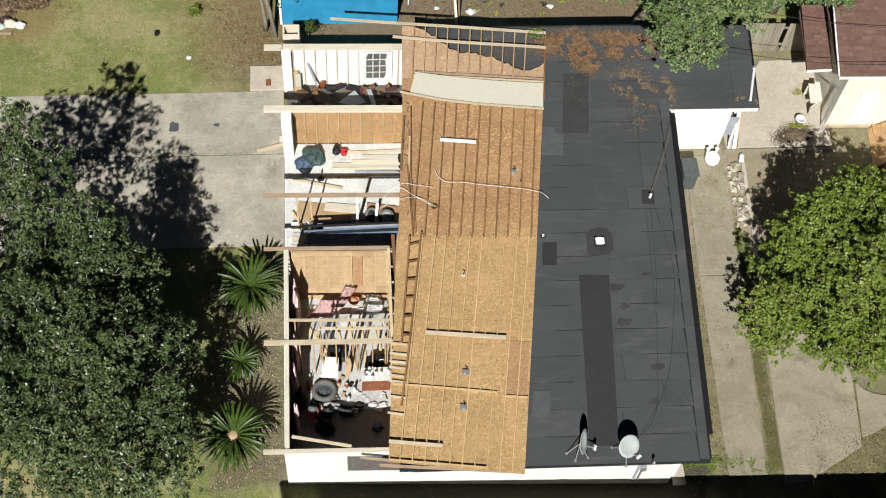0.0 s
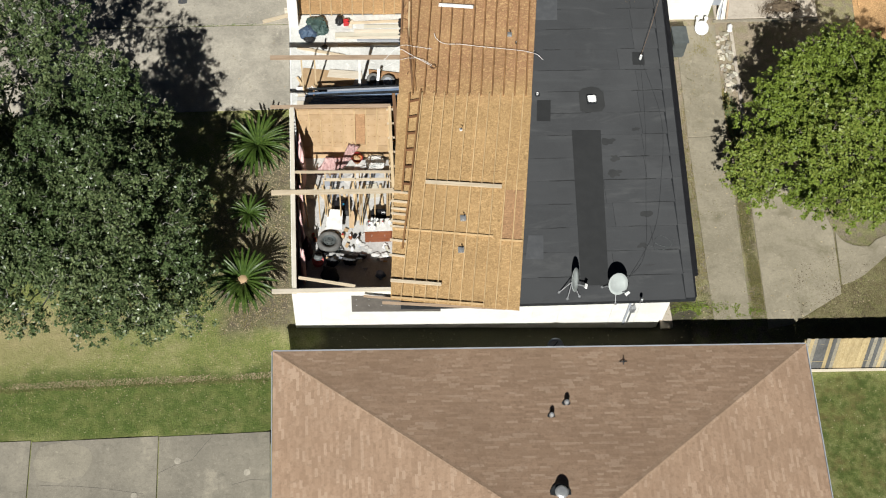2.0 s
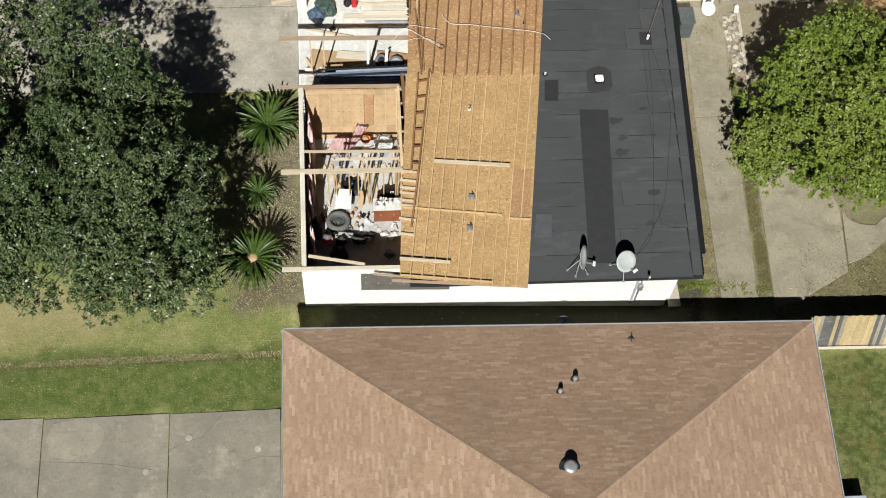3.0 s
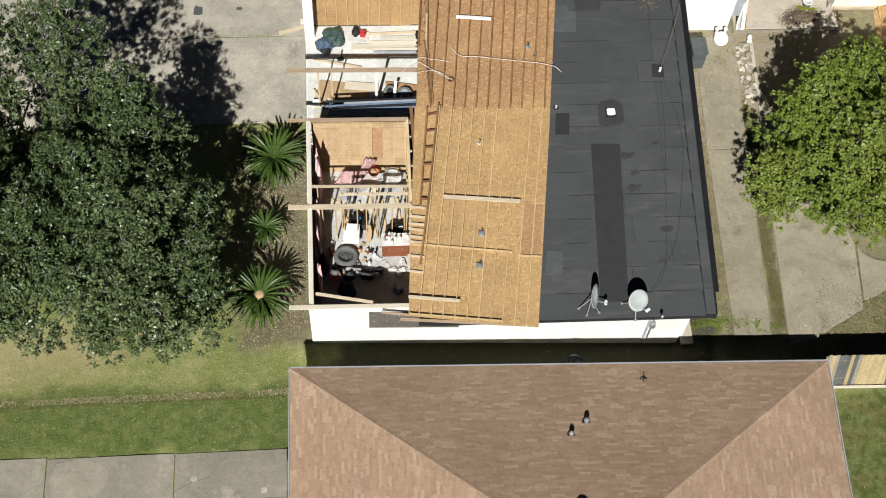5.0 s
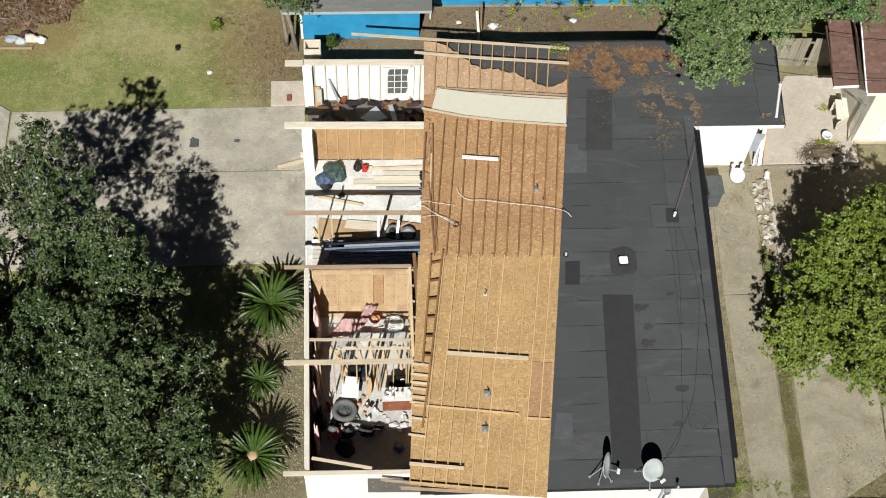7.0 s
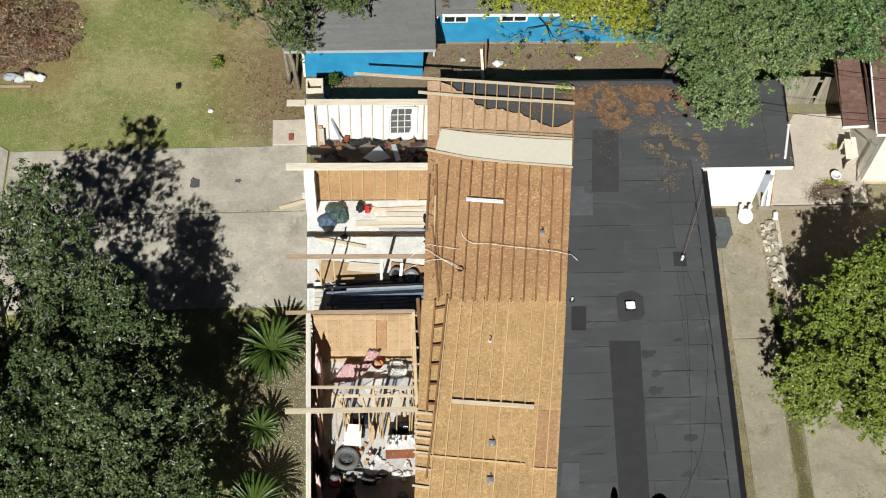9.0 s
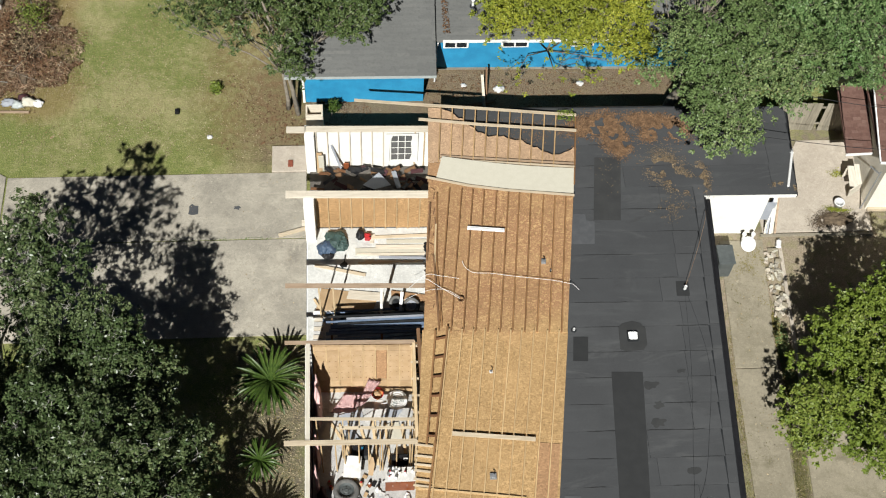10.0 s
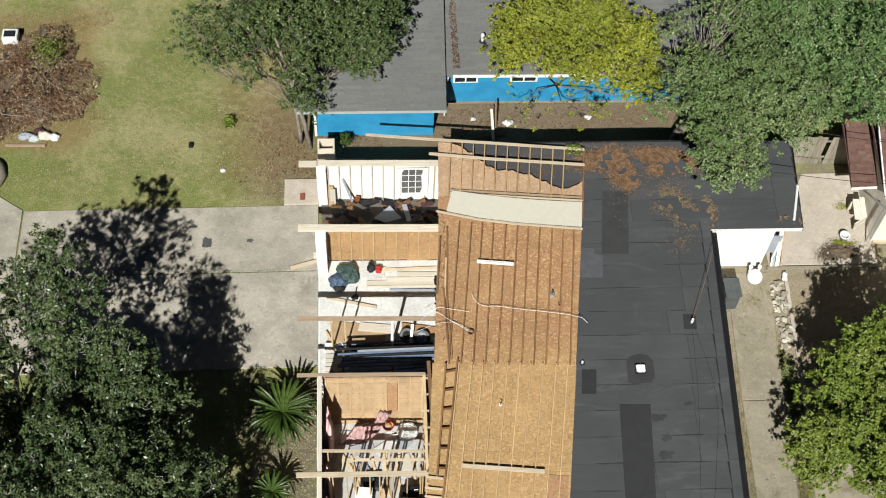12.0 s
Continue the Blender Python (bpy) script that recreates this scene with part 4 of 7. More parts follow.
# gypsum sheet that sags over the ribs
bm = bmesh.new()
cols = 14
tops = [[bilinear(B_Q, i / cols, v) + Vector((0, 0, 0.06 * math.sin(math.pi * i / cols) + 0.02)) + Vector((0, -0.13 * math.sin(math.pi * i / cols), 0)) for v in (0, 0.5, 1)] for i in range(cols + 1)]
vt = [[bm.verts.new(p) for p in r] for r in tops]
vb = [[bm.verts.new(p - Vector((0, 0, 0.014))) for p in r] for r in tops]
for i in range(cols):
    for j in range(2):
        bm.faces.new((vt[i][j], vt[i + 1][j], vt[i + 1][j + 1], vt[i][j + 1]))
        bm.faces.new((vb[i][j + 1], vb[i + 1][j + 1], vb[i + 1][j], vb[i][j]))
    bm.faces.new((vb[i][0], vb[i + 1][0], vt[i + 1][0], vt[i][0]))
    bm.faces.new((vt[i][2], vt[i + 1][2], vb[i + 1][2], vb[i][2]))
bm.faces.new((vt[0][0], vt[0][1], vt[0][2], vb[0][2], vb[0][1], vb[0][0]))
bm.faces.new((vb[cols][0], vb[cols][1], vb[cols][2], vt[cols][2], vt[cols][1], vt[cols][0]))
part("gypsum_sheet", bm, M["drywall"], flap, "curved cream gypsum sheet")
# pale planks bent along both edges of the sheet
for pts, w in (([(2.31, 28.38, 3.0), (3.77, 27.98, 3.01), (5.09, 27.76, 3.0), (7.5, 27.52, 2.94)], 0.07), ([(2.16, 30.92, 3.03), (4.36, 30.63, 3.03), (7.86, 30.30, 3.0)], 0.10), ([(-0.15, 31.90, 2.96), (2.09, 31.63, 2.98), (4.42, 31.39, 2.99), (7.94, 31.01, 2.98)], 0.10)):
    bm = bmesh.new()
    for a, b in zip(pts, pts[1:]):
        bar(a, b, w, 0.05, bm)
    part("plank", bm, M["pale_wood"], flap)
rafters(T_Q, 11, (0.071, 0.0786), (0.086, 0.0776), 0.0, 1.0, M["rib"], w=0.042, h=0.12)
p0, p1 = bilinear(T_Q, 0.08, 0.03), bilinear(T_Q, 1.0, 0.03)
nailer(p0.x, p0.y, p1.x, p1.y, 2.95, M["pale_wood"], 0.05, 0.06)
nailer(p0.x + 0.02, p0.y + 0.16, p1.x, p1.y + 0.16, 2.93, M["brown_plate"], 0.04, 0.05)
nailer(7.93, 31.05, 7.55, 28.0, 2.93, M["rafter"], 0.05, 0.07)
# broken decking on the northern part: whole sheets west, ragged pieces east
rag = random.Random(9)
EDGE = (0.98, 0.98, 0.93, 0.80, 0.64, 0.55, 0.53, 0.53, 0.49, 0.39, 0.35, 0.24, 0.32, 0.42)
cells = 39
steps = [EDGE[i // 3] + (EDGE[min(i // 3 + 1, 13)] - EDGE[i // 3]) * (i % 3) / 3 + (rag.uniform(-0.035, 0.035) if i > 5 else 0) for i in range(cells + 1)]
for i in range(cells):
    u0, u1 = i / cells, (i + 1) / cells
    c = [bilinear(T_Q, u0, 0.0), bilinear(T_Q, u1, 0.0), bilinear(T_Q, u1, steps[i + 1]), bilinear(T_Q, u0, steps[i])]
    bm = bmesh.new()
    hexa(bm, [p - Vector((0, 0, 0.018)) for p in c], c)
    part("decking_sheet", bm, M["osb_pale"], flap)
# blocks along the western edge and a ladder of blocking
for i, t in enumerate((0.20, 0.27, 0.335, 0.36, 0.395, 0.42, 0.455, 0.50)):
    a, b = bilinear(S_Q, -0.02, t), bilinear(S_Q, 0.105, t - 0.004)
    part("block", bar(a + Vector((0, 0, 0.04)), b + Vector((0, 0, 0.04)), 0.045, 0.085), M["pale_wood"], flap)
for a, b in (((2.33, 22.27, 2.98), (1.86, 18.3, 2.95)), ((2.74, 22.42, 2.98), (2.12, 18.3, 2.95)), ((2.12, 18.3, 2.95), (1.75, 16.1, 2.92))):
    part("rail", bar(a, b, 0.06, 0.09), M["rafter"], flap)
for i in range(6):
    t = 0.08 + 0.17 * i
    part("block", bar((2.33 - 0.47 * t, 22.27 - 3.97 * t, 2.97), (2.74 - 0.62 * t, 22.36 - 4.1 * t, 2.97), 0.05, 0.07), M["brown_wood_x"], flap)
part("post", bar((1.78, 22.55, 2.62), (1.86, 18.7, 2.62), 0.12, 0.10), M["brown_wood"], flap, "dark brown loose timber")
part("post", bar((1.98, 22.2, 2.55), (1.92, 18.8, 2.58), 0.08, 0.08), M["brown_wood"], flap)
for x0, y0, x1, y1, mt in ((2.40, 27.3, 2.18, 25.0, "brown_wood"), (2.56, 26.43, 2.42, 24.63, "pale_wood_y"), (2.66, 27.7, 2.50, 24.7, "rafter"), (2.42, 25.2, 2.46, 22.5, "brown_wood"), (2.50, 24.9, 2.56, 22.45, "rafter")):
    part("splintered_strip", bar((x0, y0, 2.95), (x1, y1, 2.93), 0.055, 0.05), M[mt], flap)
nailer(1.0, 14.22, 5.0, 13.83, 2.72, M["brown_plate"], 0.09, 0.04, "plank", "grey-brown weathered edge plank")
nailer(0.4, 14.55, 4.2, 13.98, 2.60, M["brown_plate"], 0.07, 0.04, "plank")

# ---------------------------------------------------------------- brown hip-roofed neighbour
nb = thing("neighbour_house", (6.0, 4.0, 0.0), "low house with a brown shingled hip roof", "house")
NW_, NE_, APEX, EZ = (-2.63, 13.12), (15.16, 12.56), (5.95, 5.68, 4.15), 1.62
SWN, SEN, APEX2 = (-2.85, -5.8), (14.35, -6.4), (5.8, -0.8, 4.15)
part("wall", slab([(-2.2, -5.6), (13.7, -6.1), (14.55, 12.0), (-2.15, 12.5)], -0.05, EZ - 0.12), M["cream"], nb)
bm = bmesh.new()
base = [bm.verts.new((x, y, EZ - 0.012)) for x, y in (NW_, NE_, SEN, SWN)]
a1, a2 = bm.verts.new((APEX[0], APEX[1], APEX[2] - 0.012)), bm.verts.new((APEX2[0], APEX2[1], APEX2[2] - 0.012))
bm.faces.new((base[0], a1, base[1]))
bm.faces.new((base[1], a1, a2, base[2]))
bm.faces.new((base[2], a2, base[3]))
bm.faces.new((base[3], a2, a1, base[0]))
bm.faces.new(base)
nroof = part("roof", bm, M["shingle"], nb, "brown asphalt shingle hip roof")


def shingle_face(eave_a, eave_b, top_a, top_b, material, parent, seed, course=0.10, tab=0.36, near=None):
    """Courses of separate tabs on one roof plane, from the eave up; each tab lies over the one below."""
    a, b, c, d = (Vector(p) for p in (eave_a, eave_b, top_b, top_a))
    ex = (b - a).normalized()
    nrm = ex.cross((d - a) if (d - a).length > 0.01 else (c - a)).normalized()
    if nrm.z < 0:
        nrm.negate()
    up = nrm.cross(ex).normalized()
    if up.z < 0:
        up.negate()
    height = (d - a).dot(up)
    rnd = random.Random(seed)
    verts, faces = [], []
    k = 0
    while k * course < height:
        s0, s1 = k * course, min((k + 1) * course + 0.02, height)
        f0 = s0 / height
        fm = min(1.0, (s0 + course * 0.5) / height)
        l, r = a.lerp(d, fm).dot(ex), b.lerp(c, fm).dot(ex)
        x = l - rnd.random() * tab
        while x < r:
            w = tab * rnd.choice((0.55, 0.8, 1.0, 1.25))
            x0, x1 = max(x, l), min(x + w - 0.003, r)
            if x1 - x0 > 0.03:
                o = a + up * 0 - ex * a.dot(ex)
                lo = 0.007 + 0.003 * rnd.random()
                n0 = len(verts)
                for xx, ss, hh in ((x0, s0, lo), (x1, s0, lo), (x1, s1, 0.004), (x0, s1, 0.004), (x0, s0, -0.004), (x1, s0, -0.004)):
                    verts.append(tuple(o + ex * xx + up * ss + nrm * hh))
                faces += [(n0, n0 + 1, n0 + 2, n0 + 3), (n0 + 4, n0 + 5, n0 + 1, n0)]
            x += w
        k += 1
    return tagged(ring_polys(verts, faces, "shingles", material, parent), kind="stuff")


lift = Vector((0, 0, 0.01))
P = {k: Vector((*v, EZ)) for k, v in (("nw", NW_), ("ne", NE_), ("se", SEN), ("sw", SWN))}
shingle_face(P["nw"], P["ne"], APEX, APEX, M["shingle"], nroof, 1)
shingle_face(P["ne"], P["se"], APEX, APEX2, M["shingle"], nroof, 2)
shingle_face(P["sw"], P["nw"], APEX2, APEX, M["shingle"], nroof, 3)
cb = bmesh.new()
for x0, z0, x1, z1 in ((-0.12, -0.038, 0.0, 0.004), (0.0, 0.004, 0.12, -0.038)):
    hexa(cb, [(x0, -0.145, z0), (x1, -0.145, z1), (x1, 0.145, z1 - 0.004), (x0, 0.145, z0 - 0.004)], [(x0, -0.145, z0 + 0.009), (x1, -0.145, z1 + 0.009), (x1, 0.145, z1 + 0.004), (x0, 0.145, z0 + 0.004)])
cap_me = mesh_of(cb, "ridge_cap", M["shingle_cap"])
for p, q in ((P["nw"], Vector(APEX)), (P["ne"], Vector(APEX)), (Vector(APEX), Vector(APEX2))):
    cnt = int((q - p).length / 0.24)
    d = (q - p)
    rot = d.to_track_quat("Y", "Z").to_matrix().to_4x4()
    for i in range(cnt):
        piece("ridge_cap", cap_me, Matrix.Translation(p + d * ((i + 0.5) / cnt) + Vector((0, 0, 0.007))) @ rot, nroof)
for p, q in ((P["nw"], P["ne"]), (P["ne"], P["se"]), (P["sw"], P["nw"])):
    d = (q - p).normalized()
    o = Vector((d.y, -d.x, 0)) * -0.03
    part("gutter", bar(p + o, q + o, 0.03, 0.07), M["grey_panel"], nroof, "weathered grey metal drip edge")

# ---------------------------------------------------------------- blue neighbour
bl = thing("blue_house", (3.0, 38.0, 0.0), "bright blue house with grey shingled roofs", "house")
b_front = part("wall", slab([(-2.1, 34.2), (2.55, 34.15), (2.7, 46), (-1.95, 46)], -0.05, 2.45), M["blue"], bl, "sunlit blue gable wall")
b_rear = part("wall", slab([(2.56, 35.75), (18.0, 35.55), (18.2, 46), (2.7, 46)], -0.05, 2.35), M["blue"], bl, "sunlit blue side wall")
part("corner_board", bar((-2.12, 34.19, 0), (-2.12, 34.19, 2.45), 0.09, 0.09), M["white"], b_front)
froof = part("roof", slab([(-2.75, 33.36), (2.95, 33.32), (3.3, 46.0), (-2.5, 46)], 2.44, 2.56), M["grey_shingle"], bl, "grey shingled low roof")
shingle_face((-2.75, 33.36, 2.56), (2.95, 33.32, 2.56), (-2.5, 46, 3.1), (3.3, 46, 3.1), M["grey_shingle"], froof, 5, 0.15, 0.9)
rroof = part("roof", slab([(2.75, 35.15), (18.0, 34.95), (18.2, 46.0), (2.95, 46)], 2.30, 2.40), M["grey_shingle"], bl, "grey shingled rear roof")
shingle_face((2.75, 35.15, 2.40), (18.0, 34.95, 2.40), (2.95, 46, 2.6), (18.2, 46, 2.6), M["grey_shingle"], rroof, 6, 0.15, 0.9)
part("fascia", bar((-2.75, 33.34, 2.49), (2.95, 33.30, 2.49), 0.025, 0.12), M["dish"], froof)
part("fascia", bar((3.3, 35.13, 2.38), (18.0, 34.93, 2.38), 0.03, 0.14), M["white"], rroof)
part("base_strip", bar((2.6, 35.72, 0.05), (18.0, 35.53, 0.05), 0.04, 0.1), M["grey_concrete"], b_rear)
for x0, x1 in ((3.42, 4.32), (5.7, 6.7), (8.4, 9.3)):
    win = part("window", box(x0 - 0.05, x1 + 0.05, 35.66, 35.70, 1.35, 2.05), M["white"], b_rear, "high white sliding window")
    for i in range(2):
        w = (x1 - x0) / 2
        part("pane", box(x0 + i * w + 0.03, x0 + (i + 1) * w - 0.03, 35.645, 35.66, 1.42, 1.98), M["glass"], win)

# ---------------------------------------------------------------- red-roofed house to the east
rd = thing("red_roof_house", (20.5, 31.0, 0.0), "small house with dark red shingles and cream walls", "house")
r_wall = part("wall", slab([(19.15, 28.56), (23.0, 28.45), (23.4, 36), (19.45, 36)], -0.05, 3.08), M["cream"], rd, "sunlit cream painted wall")
part("door", box(19.95, 20.75, 28.50, 28.54, 0.05, 2.1, None, 0.006), M["white"], r_wall, "white panel door")
part("sill", bar((19.2, 28.50, 0.06), (20.9, 28.46, 0.06), 0.10, 0.14), M["pale_wood"], r_wall, "tan board along the foot of the wall")
rroof2 = part("roof", slab([(18.70, 28.5), (23.2, 28.4), (23.6, 36.2), (19.3, 36.2)], 3.08, 3.18), M["red_shingle"], rd, "dark red shingled roof")
shingle_face((18.70, 28.5, 3.18), (23.2, 28.4, 3.18), (19.3, 36.2, 4.8), (23.6, 36.2, 4.8), M["red_shingle"], rroof2, 8, 0.14, 0.30)
part("fascia", bar((18.70, 28.48, 3.13), (23.2, 28.38, 3.13), 0.03, 0.13), M["white"], rroof2)
part("verge", bar((18.68, 28.5, 3.2), (19.28, 36.2, 4.82), 0.05, 0.05), M["pvc"], rroof2, "pale metal verge strip")
proof = part("roof", slab([(17.90, 29.45), (18.90, 29.50), (19.22, 32.4), (18.2, 32.4)], 2.3, 2.4), M["red_shingle"], rd, "small red porch roof")
shingle_face((17.90, 29.45, 2.4), (18.90, 29.48, 2.4), (18.2, 32.4, 2.7), (19.22, 32.4, 2.7), M["red_shingle"], proof, 9, 0.14, 0.30)
part("fascia", bar((17.88, 29.43, 2.34), (18.92, 29.47, 2.34), 0.03, 0.12), M["white"], proof)
bm = bmesh.new()
hexa(bm, [(20.62, 26.5, -0.05), (20.70, 26.5, -0.05), (20.95, 28.4, -0.05), (20.87, 28.4, -0.05)], [(22.20, 26.6, 1.2), (22.28, 26.6, 1.2), (22.55, 28.4, 1.2), (22.47, 28.4, 1.2)])
part("side_panel", bm, M["osb_wall"], rd, "ochre plywood sheet leaning outside the wall")
part("floor", slab([(20.9, 26.4), (23, 26.4), (23, 28.5), (21.0, 28.5)], -0.05, 0.12), M["osb_wall"], rd, "orange board deck")

# ---------------------------------------------------------------- trees


def tree(name, base, lobes, material, bark, label, seed, leaves=520, size=0.066, spread=0.62, trunk=0.24, gap=0.3, pack=0.95, wobble=0.6, twigs=3):
    """A tapered trunk, forked limbs and a crown of several lobes, each made of leafy clumps at the ends of branches.

    A lobe is (x, y, half width, half depth, lower edge, top, density)."""
    rnd = np.random.default_rng(seed)
    root = thing(name, (base[0], base[1], -0.05), label, "tree")
    cx, cy = sum(l[0] for l in lobes) / len(lobes), sum(l[1] for l in lobes) / len(lobes)
    zs = (min(l[4] for l in lobes), max(l[5] for l in lobes))
    centres, thick = [], []
    for li, (lx, ly, rx, ry, z0, z1, dens) in enumerate(lobes):
        want, tries = int(3.4 * rx * ry / (pack * spread) ** 2 * 1.05), 0
        while want > 0 and tries < 3000:
            tries += 1
            ang, rr = rnd.uniform(0, 2 * math.pi), math.sqrt(rnd.uniform(0, 1))
            reach = 1 + wobble * noise.noise(Vector((math.cos(ang) * 1.6, math.sin(ang) * 1.6, seed * 3.7 + li)))
            x, y = lx + rx * rr * reach * math.cos(ang), ly + ry * rr * reach * math.sin(ang)
            if noise.noise(Vector((x * 0.62, y * 0.62, seed * 1.3))) + 0.6 * noise.noise(Vector((x * 1.5, y * 1.5, seed * 2.3))) < -gap:
                continue
            z = z0 + (z1 - z0) * math.sqrt(max(0.0, 1 - rr ** 2.4)) * rnd.uniform(0.15, 1.0) + 1.7 * noise.noise(Vector((x * 0.58, y * 0.58, seed)))
            if all((x - c[0]) ** 2 + (y - c[1]) ** 2 + (z - c[2]) ** 2 > (pack * spread) ** 2 for c in centres):
                centres.append((x, y, z))
                thick.append(dens)
                want -= 1
    clumps = len(centres)
    centres = np.array(centres)
    # limbs
    fork = Vector((base[0] + 0.25 * (cx - base[0]), base[1] + 0.25 * (cy - base[1]), zs[0] * 0.45))
    stem = tube([(base[0], base[1], -0.1), (base[0] + 0.03, base[1] - 0.04, zs[0] * 0.2), tuple(fork), tuple(fork + Vector((0.12 * (cx - base[0]) + 0.1, 0.12 * (cy - base[1]) + 0.1, zs[0] * 0.35)))], trunk, sides=10, r1=trunk * 0.35)
    stem_ob = part("trunk", stem, bark, root, smooth=True)
    nl = max(6, clumps // 14)
    picks = [0]
    dist = np.linalg.norm(centres - centres[0], axis=1)
    for _ in range(nl - 1):
        j = int(np.argmax(dist))
        picks.append(j)
        dist = np.minimum(dist, np.linalg.norm(centres - centres[j], axis=1))
    ends = [fork.lerp(Vector(centres[j]), 0.66) - Vector((0, 0, 0.25)) for j in picks]
    for e in ends:
        mid = fork.lerp(e, 0.5) + Vector((rnd.normal() * 0.25, rnd.normal() * 0.25, 0.15))
        part("limb", tube([fork, mid, e], trunk * 0.42, sides=7, r1=trunk * 0.14), bark, root, smooth=True)
    for c in centres:
        bm = bmesh.new()
        c = Vector(c)
        e = fork.lerp(min(ends, key=lambda p: (p - c).length), rnd.uniform(0.55, 1.0))
        mid = e.lerp(c, 0.5) + Vector((rnd.normal() * 0.14, rnd.normal() * 0.14, 0.08))
        tube([e, mid, c], min(0.035, trunk * 0.13), bm, 5, 0.010, cap=False)
        for _ in range(twigs):
            tip = c + Vector((rnd.normal(), rnd.normal(), 0.35 * rnd.normal() + (0.25 if twigs < 4 else 0.85))) * spread * (0.42 if twigs < 4 else 0.34)
            tube([c, c.lerp(tip, 0.35) + Vector((rnd.normal() * 0.05, rnd.normal() * 0.05, 0.05)), c.lerp(tip, 0.7) + Vector((rnd.normal() * 0.05, rnd.normal() * 0.05, 0.03)), tip], 0.012, bm, 4, 0.006, cap=False)
        part("branch", bm, bark, root, smooth=True)
    # leaves, gathered in sprays inside each clump
    pts, nor = [], []
    for c, dens in zip(centres, thick):
        k = int(leaves * dens * rnd.uniform(0.6, 1.3))
        sprays = rnd.normal(size=(max(5, k // 17), 3))
        sprays /= np.linalg.norm(sprays, axis=1, keepdims=True)
        sprays[:, 2] = np.abs(sprays[:, 2]) * 0.9 - 0.15
        sprays *= (spread * rnd.uniform(0.35, 1.35, size=(len(sprays), 1)) * np.array([1.0, 1.0, 0.62]))
        pick = rnd.integers(0, len(sprays), k)
        off = rnd.normal(size=(k, 3)) * np.array([0.095, 0.095, 0.06]) * spread
        pts.append(c + sprays[pick] + off)
        nor.append(sprays[pick] * 0.5 + rnd.normal(size=(k, 3)) * 0.55 + np.array([0, 0, 0.75]))
    pts, nor = np.concatenate(pts), np.concatenate(nor)
    sizes = size * rnd.uniform(0.6, 1.35, len(pts))
    leaf_mesh("crown", pts, nor, sizes, material, root, 0.5, seed)
    return root


tree("live_oak", (-9.3, 17.6), [(-8.2, 19.5, 1.6, 2.1, 4.2, 6.2, 1.0), (-7.3, 16.6, 2.1, 2.3, 4.2, 6.8, 1.0), (-6.5, 14.6, 2.0, 1.15, 2.8, 5.0, 1.1), (-9.5, 14.9, 2.1, 1.5, 3.4, 6.2, 0.9), (-11.4, 17.6, 2.3, 2.6, 4.4, 7.2, 1.0), (-10.0, 20.2, 1.6, 1.4, 3.6, 5.2, 1.0), (-8.4, 21.4, 1.15, 0.85, 4.6, 5.8, 0.95), (-9.5, 21.5, 1.0, 0.8, 2.6, 3.8, 0.9), (-11.2, 22.0, 1.1, 0.9, 2.8, 4.2, 0.6), (-7.2, 17.4, 2.2, 2.6, 2.4, 3.6, 1.0)],
     M["oak"], M["oak_bark"], "large dark green live oak spreading over the front yard", 3, 640, 0.057, 0.62, 0.34, -0.04, pack=0.93, twigs=5)
tree("live_oak", (-12.2, 22.5), [(-10.0, 23.8, 1.35, 1.3, 5.2, 7.0, 0.8), (-9.7, 22.9, 1.0, 0.8, 4.8, 6.2, 0.75), (-11.9, 23.3, 1.2, 1.4, 5.2, 7.0, 0.6), (-12.9, 22.2, 1.4, 1.6, 5.0, 7.0, 0.6)],
     M["oak"], M["oak_bark"], "dark green live oak with pale bare limbs", 7, 470, 0.057, 0.60, 0.12, 0.12, twigs=5)
tree("live_oak", (-13.8, 14.6), [(-12.6, 15.4, 2.2, 2.2, 3.4, 6.0, 1.0)],
     M["oak"], M["oak_bark"], "dark green live oak at the lawn edge", 9, 540, 0.057, 0.66, 0.25, 0.15, twigs=5)
tree("shade_tree", (17.2, 19.9), [(17.4, 21.6, 2.0, 1.6, 3.0, 5.0, 1.0), (17.3, 19.0, 2.5, 1.9, 2.2, 4.6, 1.0), (15.2, 19.3, 1.4, 1.1, 1.8, 3.4, 1.0), (15.9, 20.9, 1.3, 1.3, 2.0, 3.8, 1.0), (19.2, 20.6, 1.6, 2.0, 3.4, 5.6, 1.0), (19.0, 17.7, 1.0, 0.7, 1.6, 2.8, 1.0)],
     M["bright"], M["bark"], "dense bright green rounded tree over the patio", 12, 560, 0.062, 0.62, 0.24, 0.35, pack=0.85, wobble=0.4)
tree("shade_tree", (20.6, 20.4), [(20.4, 19.4, 1.8, 2.8, 3.0, 5.2, 1.0)],
     M["bright"], M["bark"], "bright green tree at the yard edge", 15, 560, 0.062, 0.62, 0.2, 0.35)
tree("shade_tree", (12.2, 33.4), [(12.85, 29.5, 1.35, 1.25, 4.2, 6.0, 0.95), (11.9, 30.9, 1.6, 1.7, 4.5, 6.8, 0.9), (13.9, 31.0, 1.9, 1.8, 4.6, 7.2, 1.0), (12.8, 34.2, 1.4, 1.6, 4.6, 7.3, 0.32), (14.2, 34.2, 1.8, 1.9, 4.8, 7.6, 1.0)],
     M["olive"], M["bark"], "tall olive green tree leaning over the rear roof", 21, 620, 0.052, 0.64, 0.26, 0.2, twigs=4)
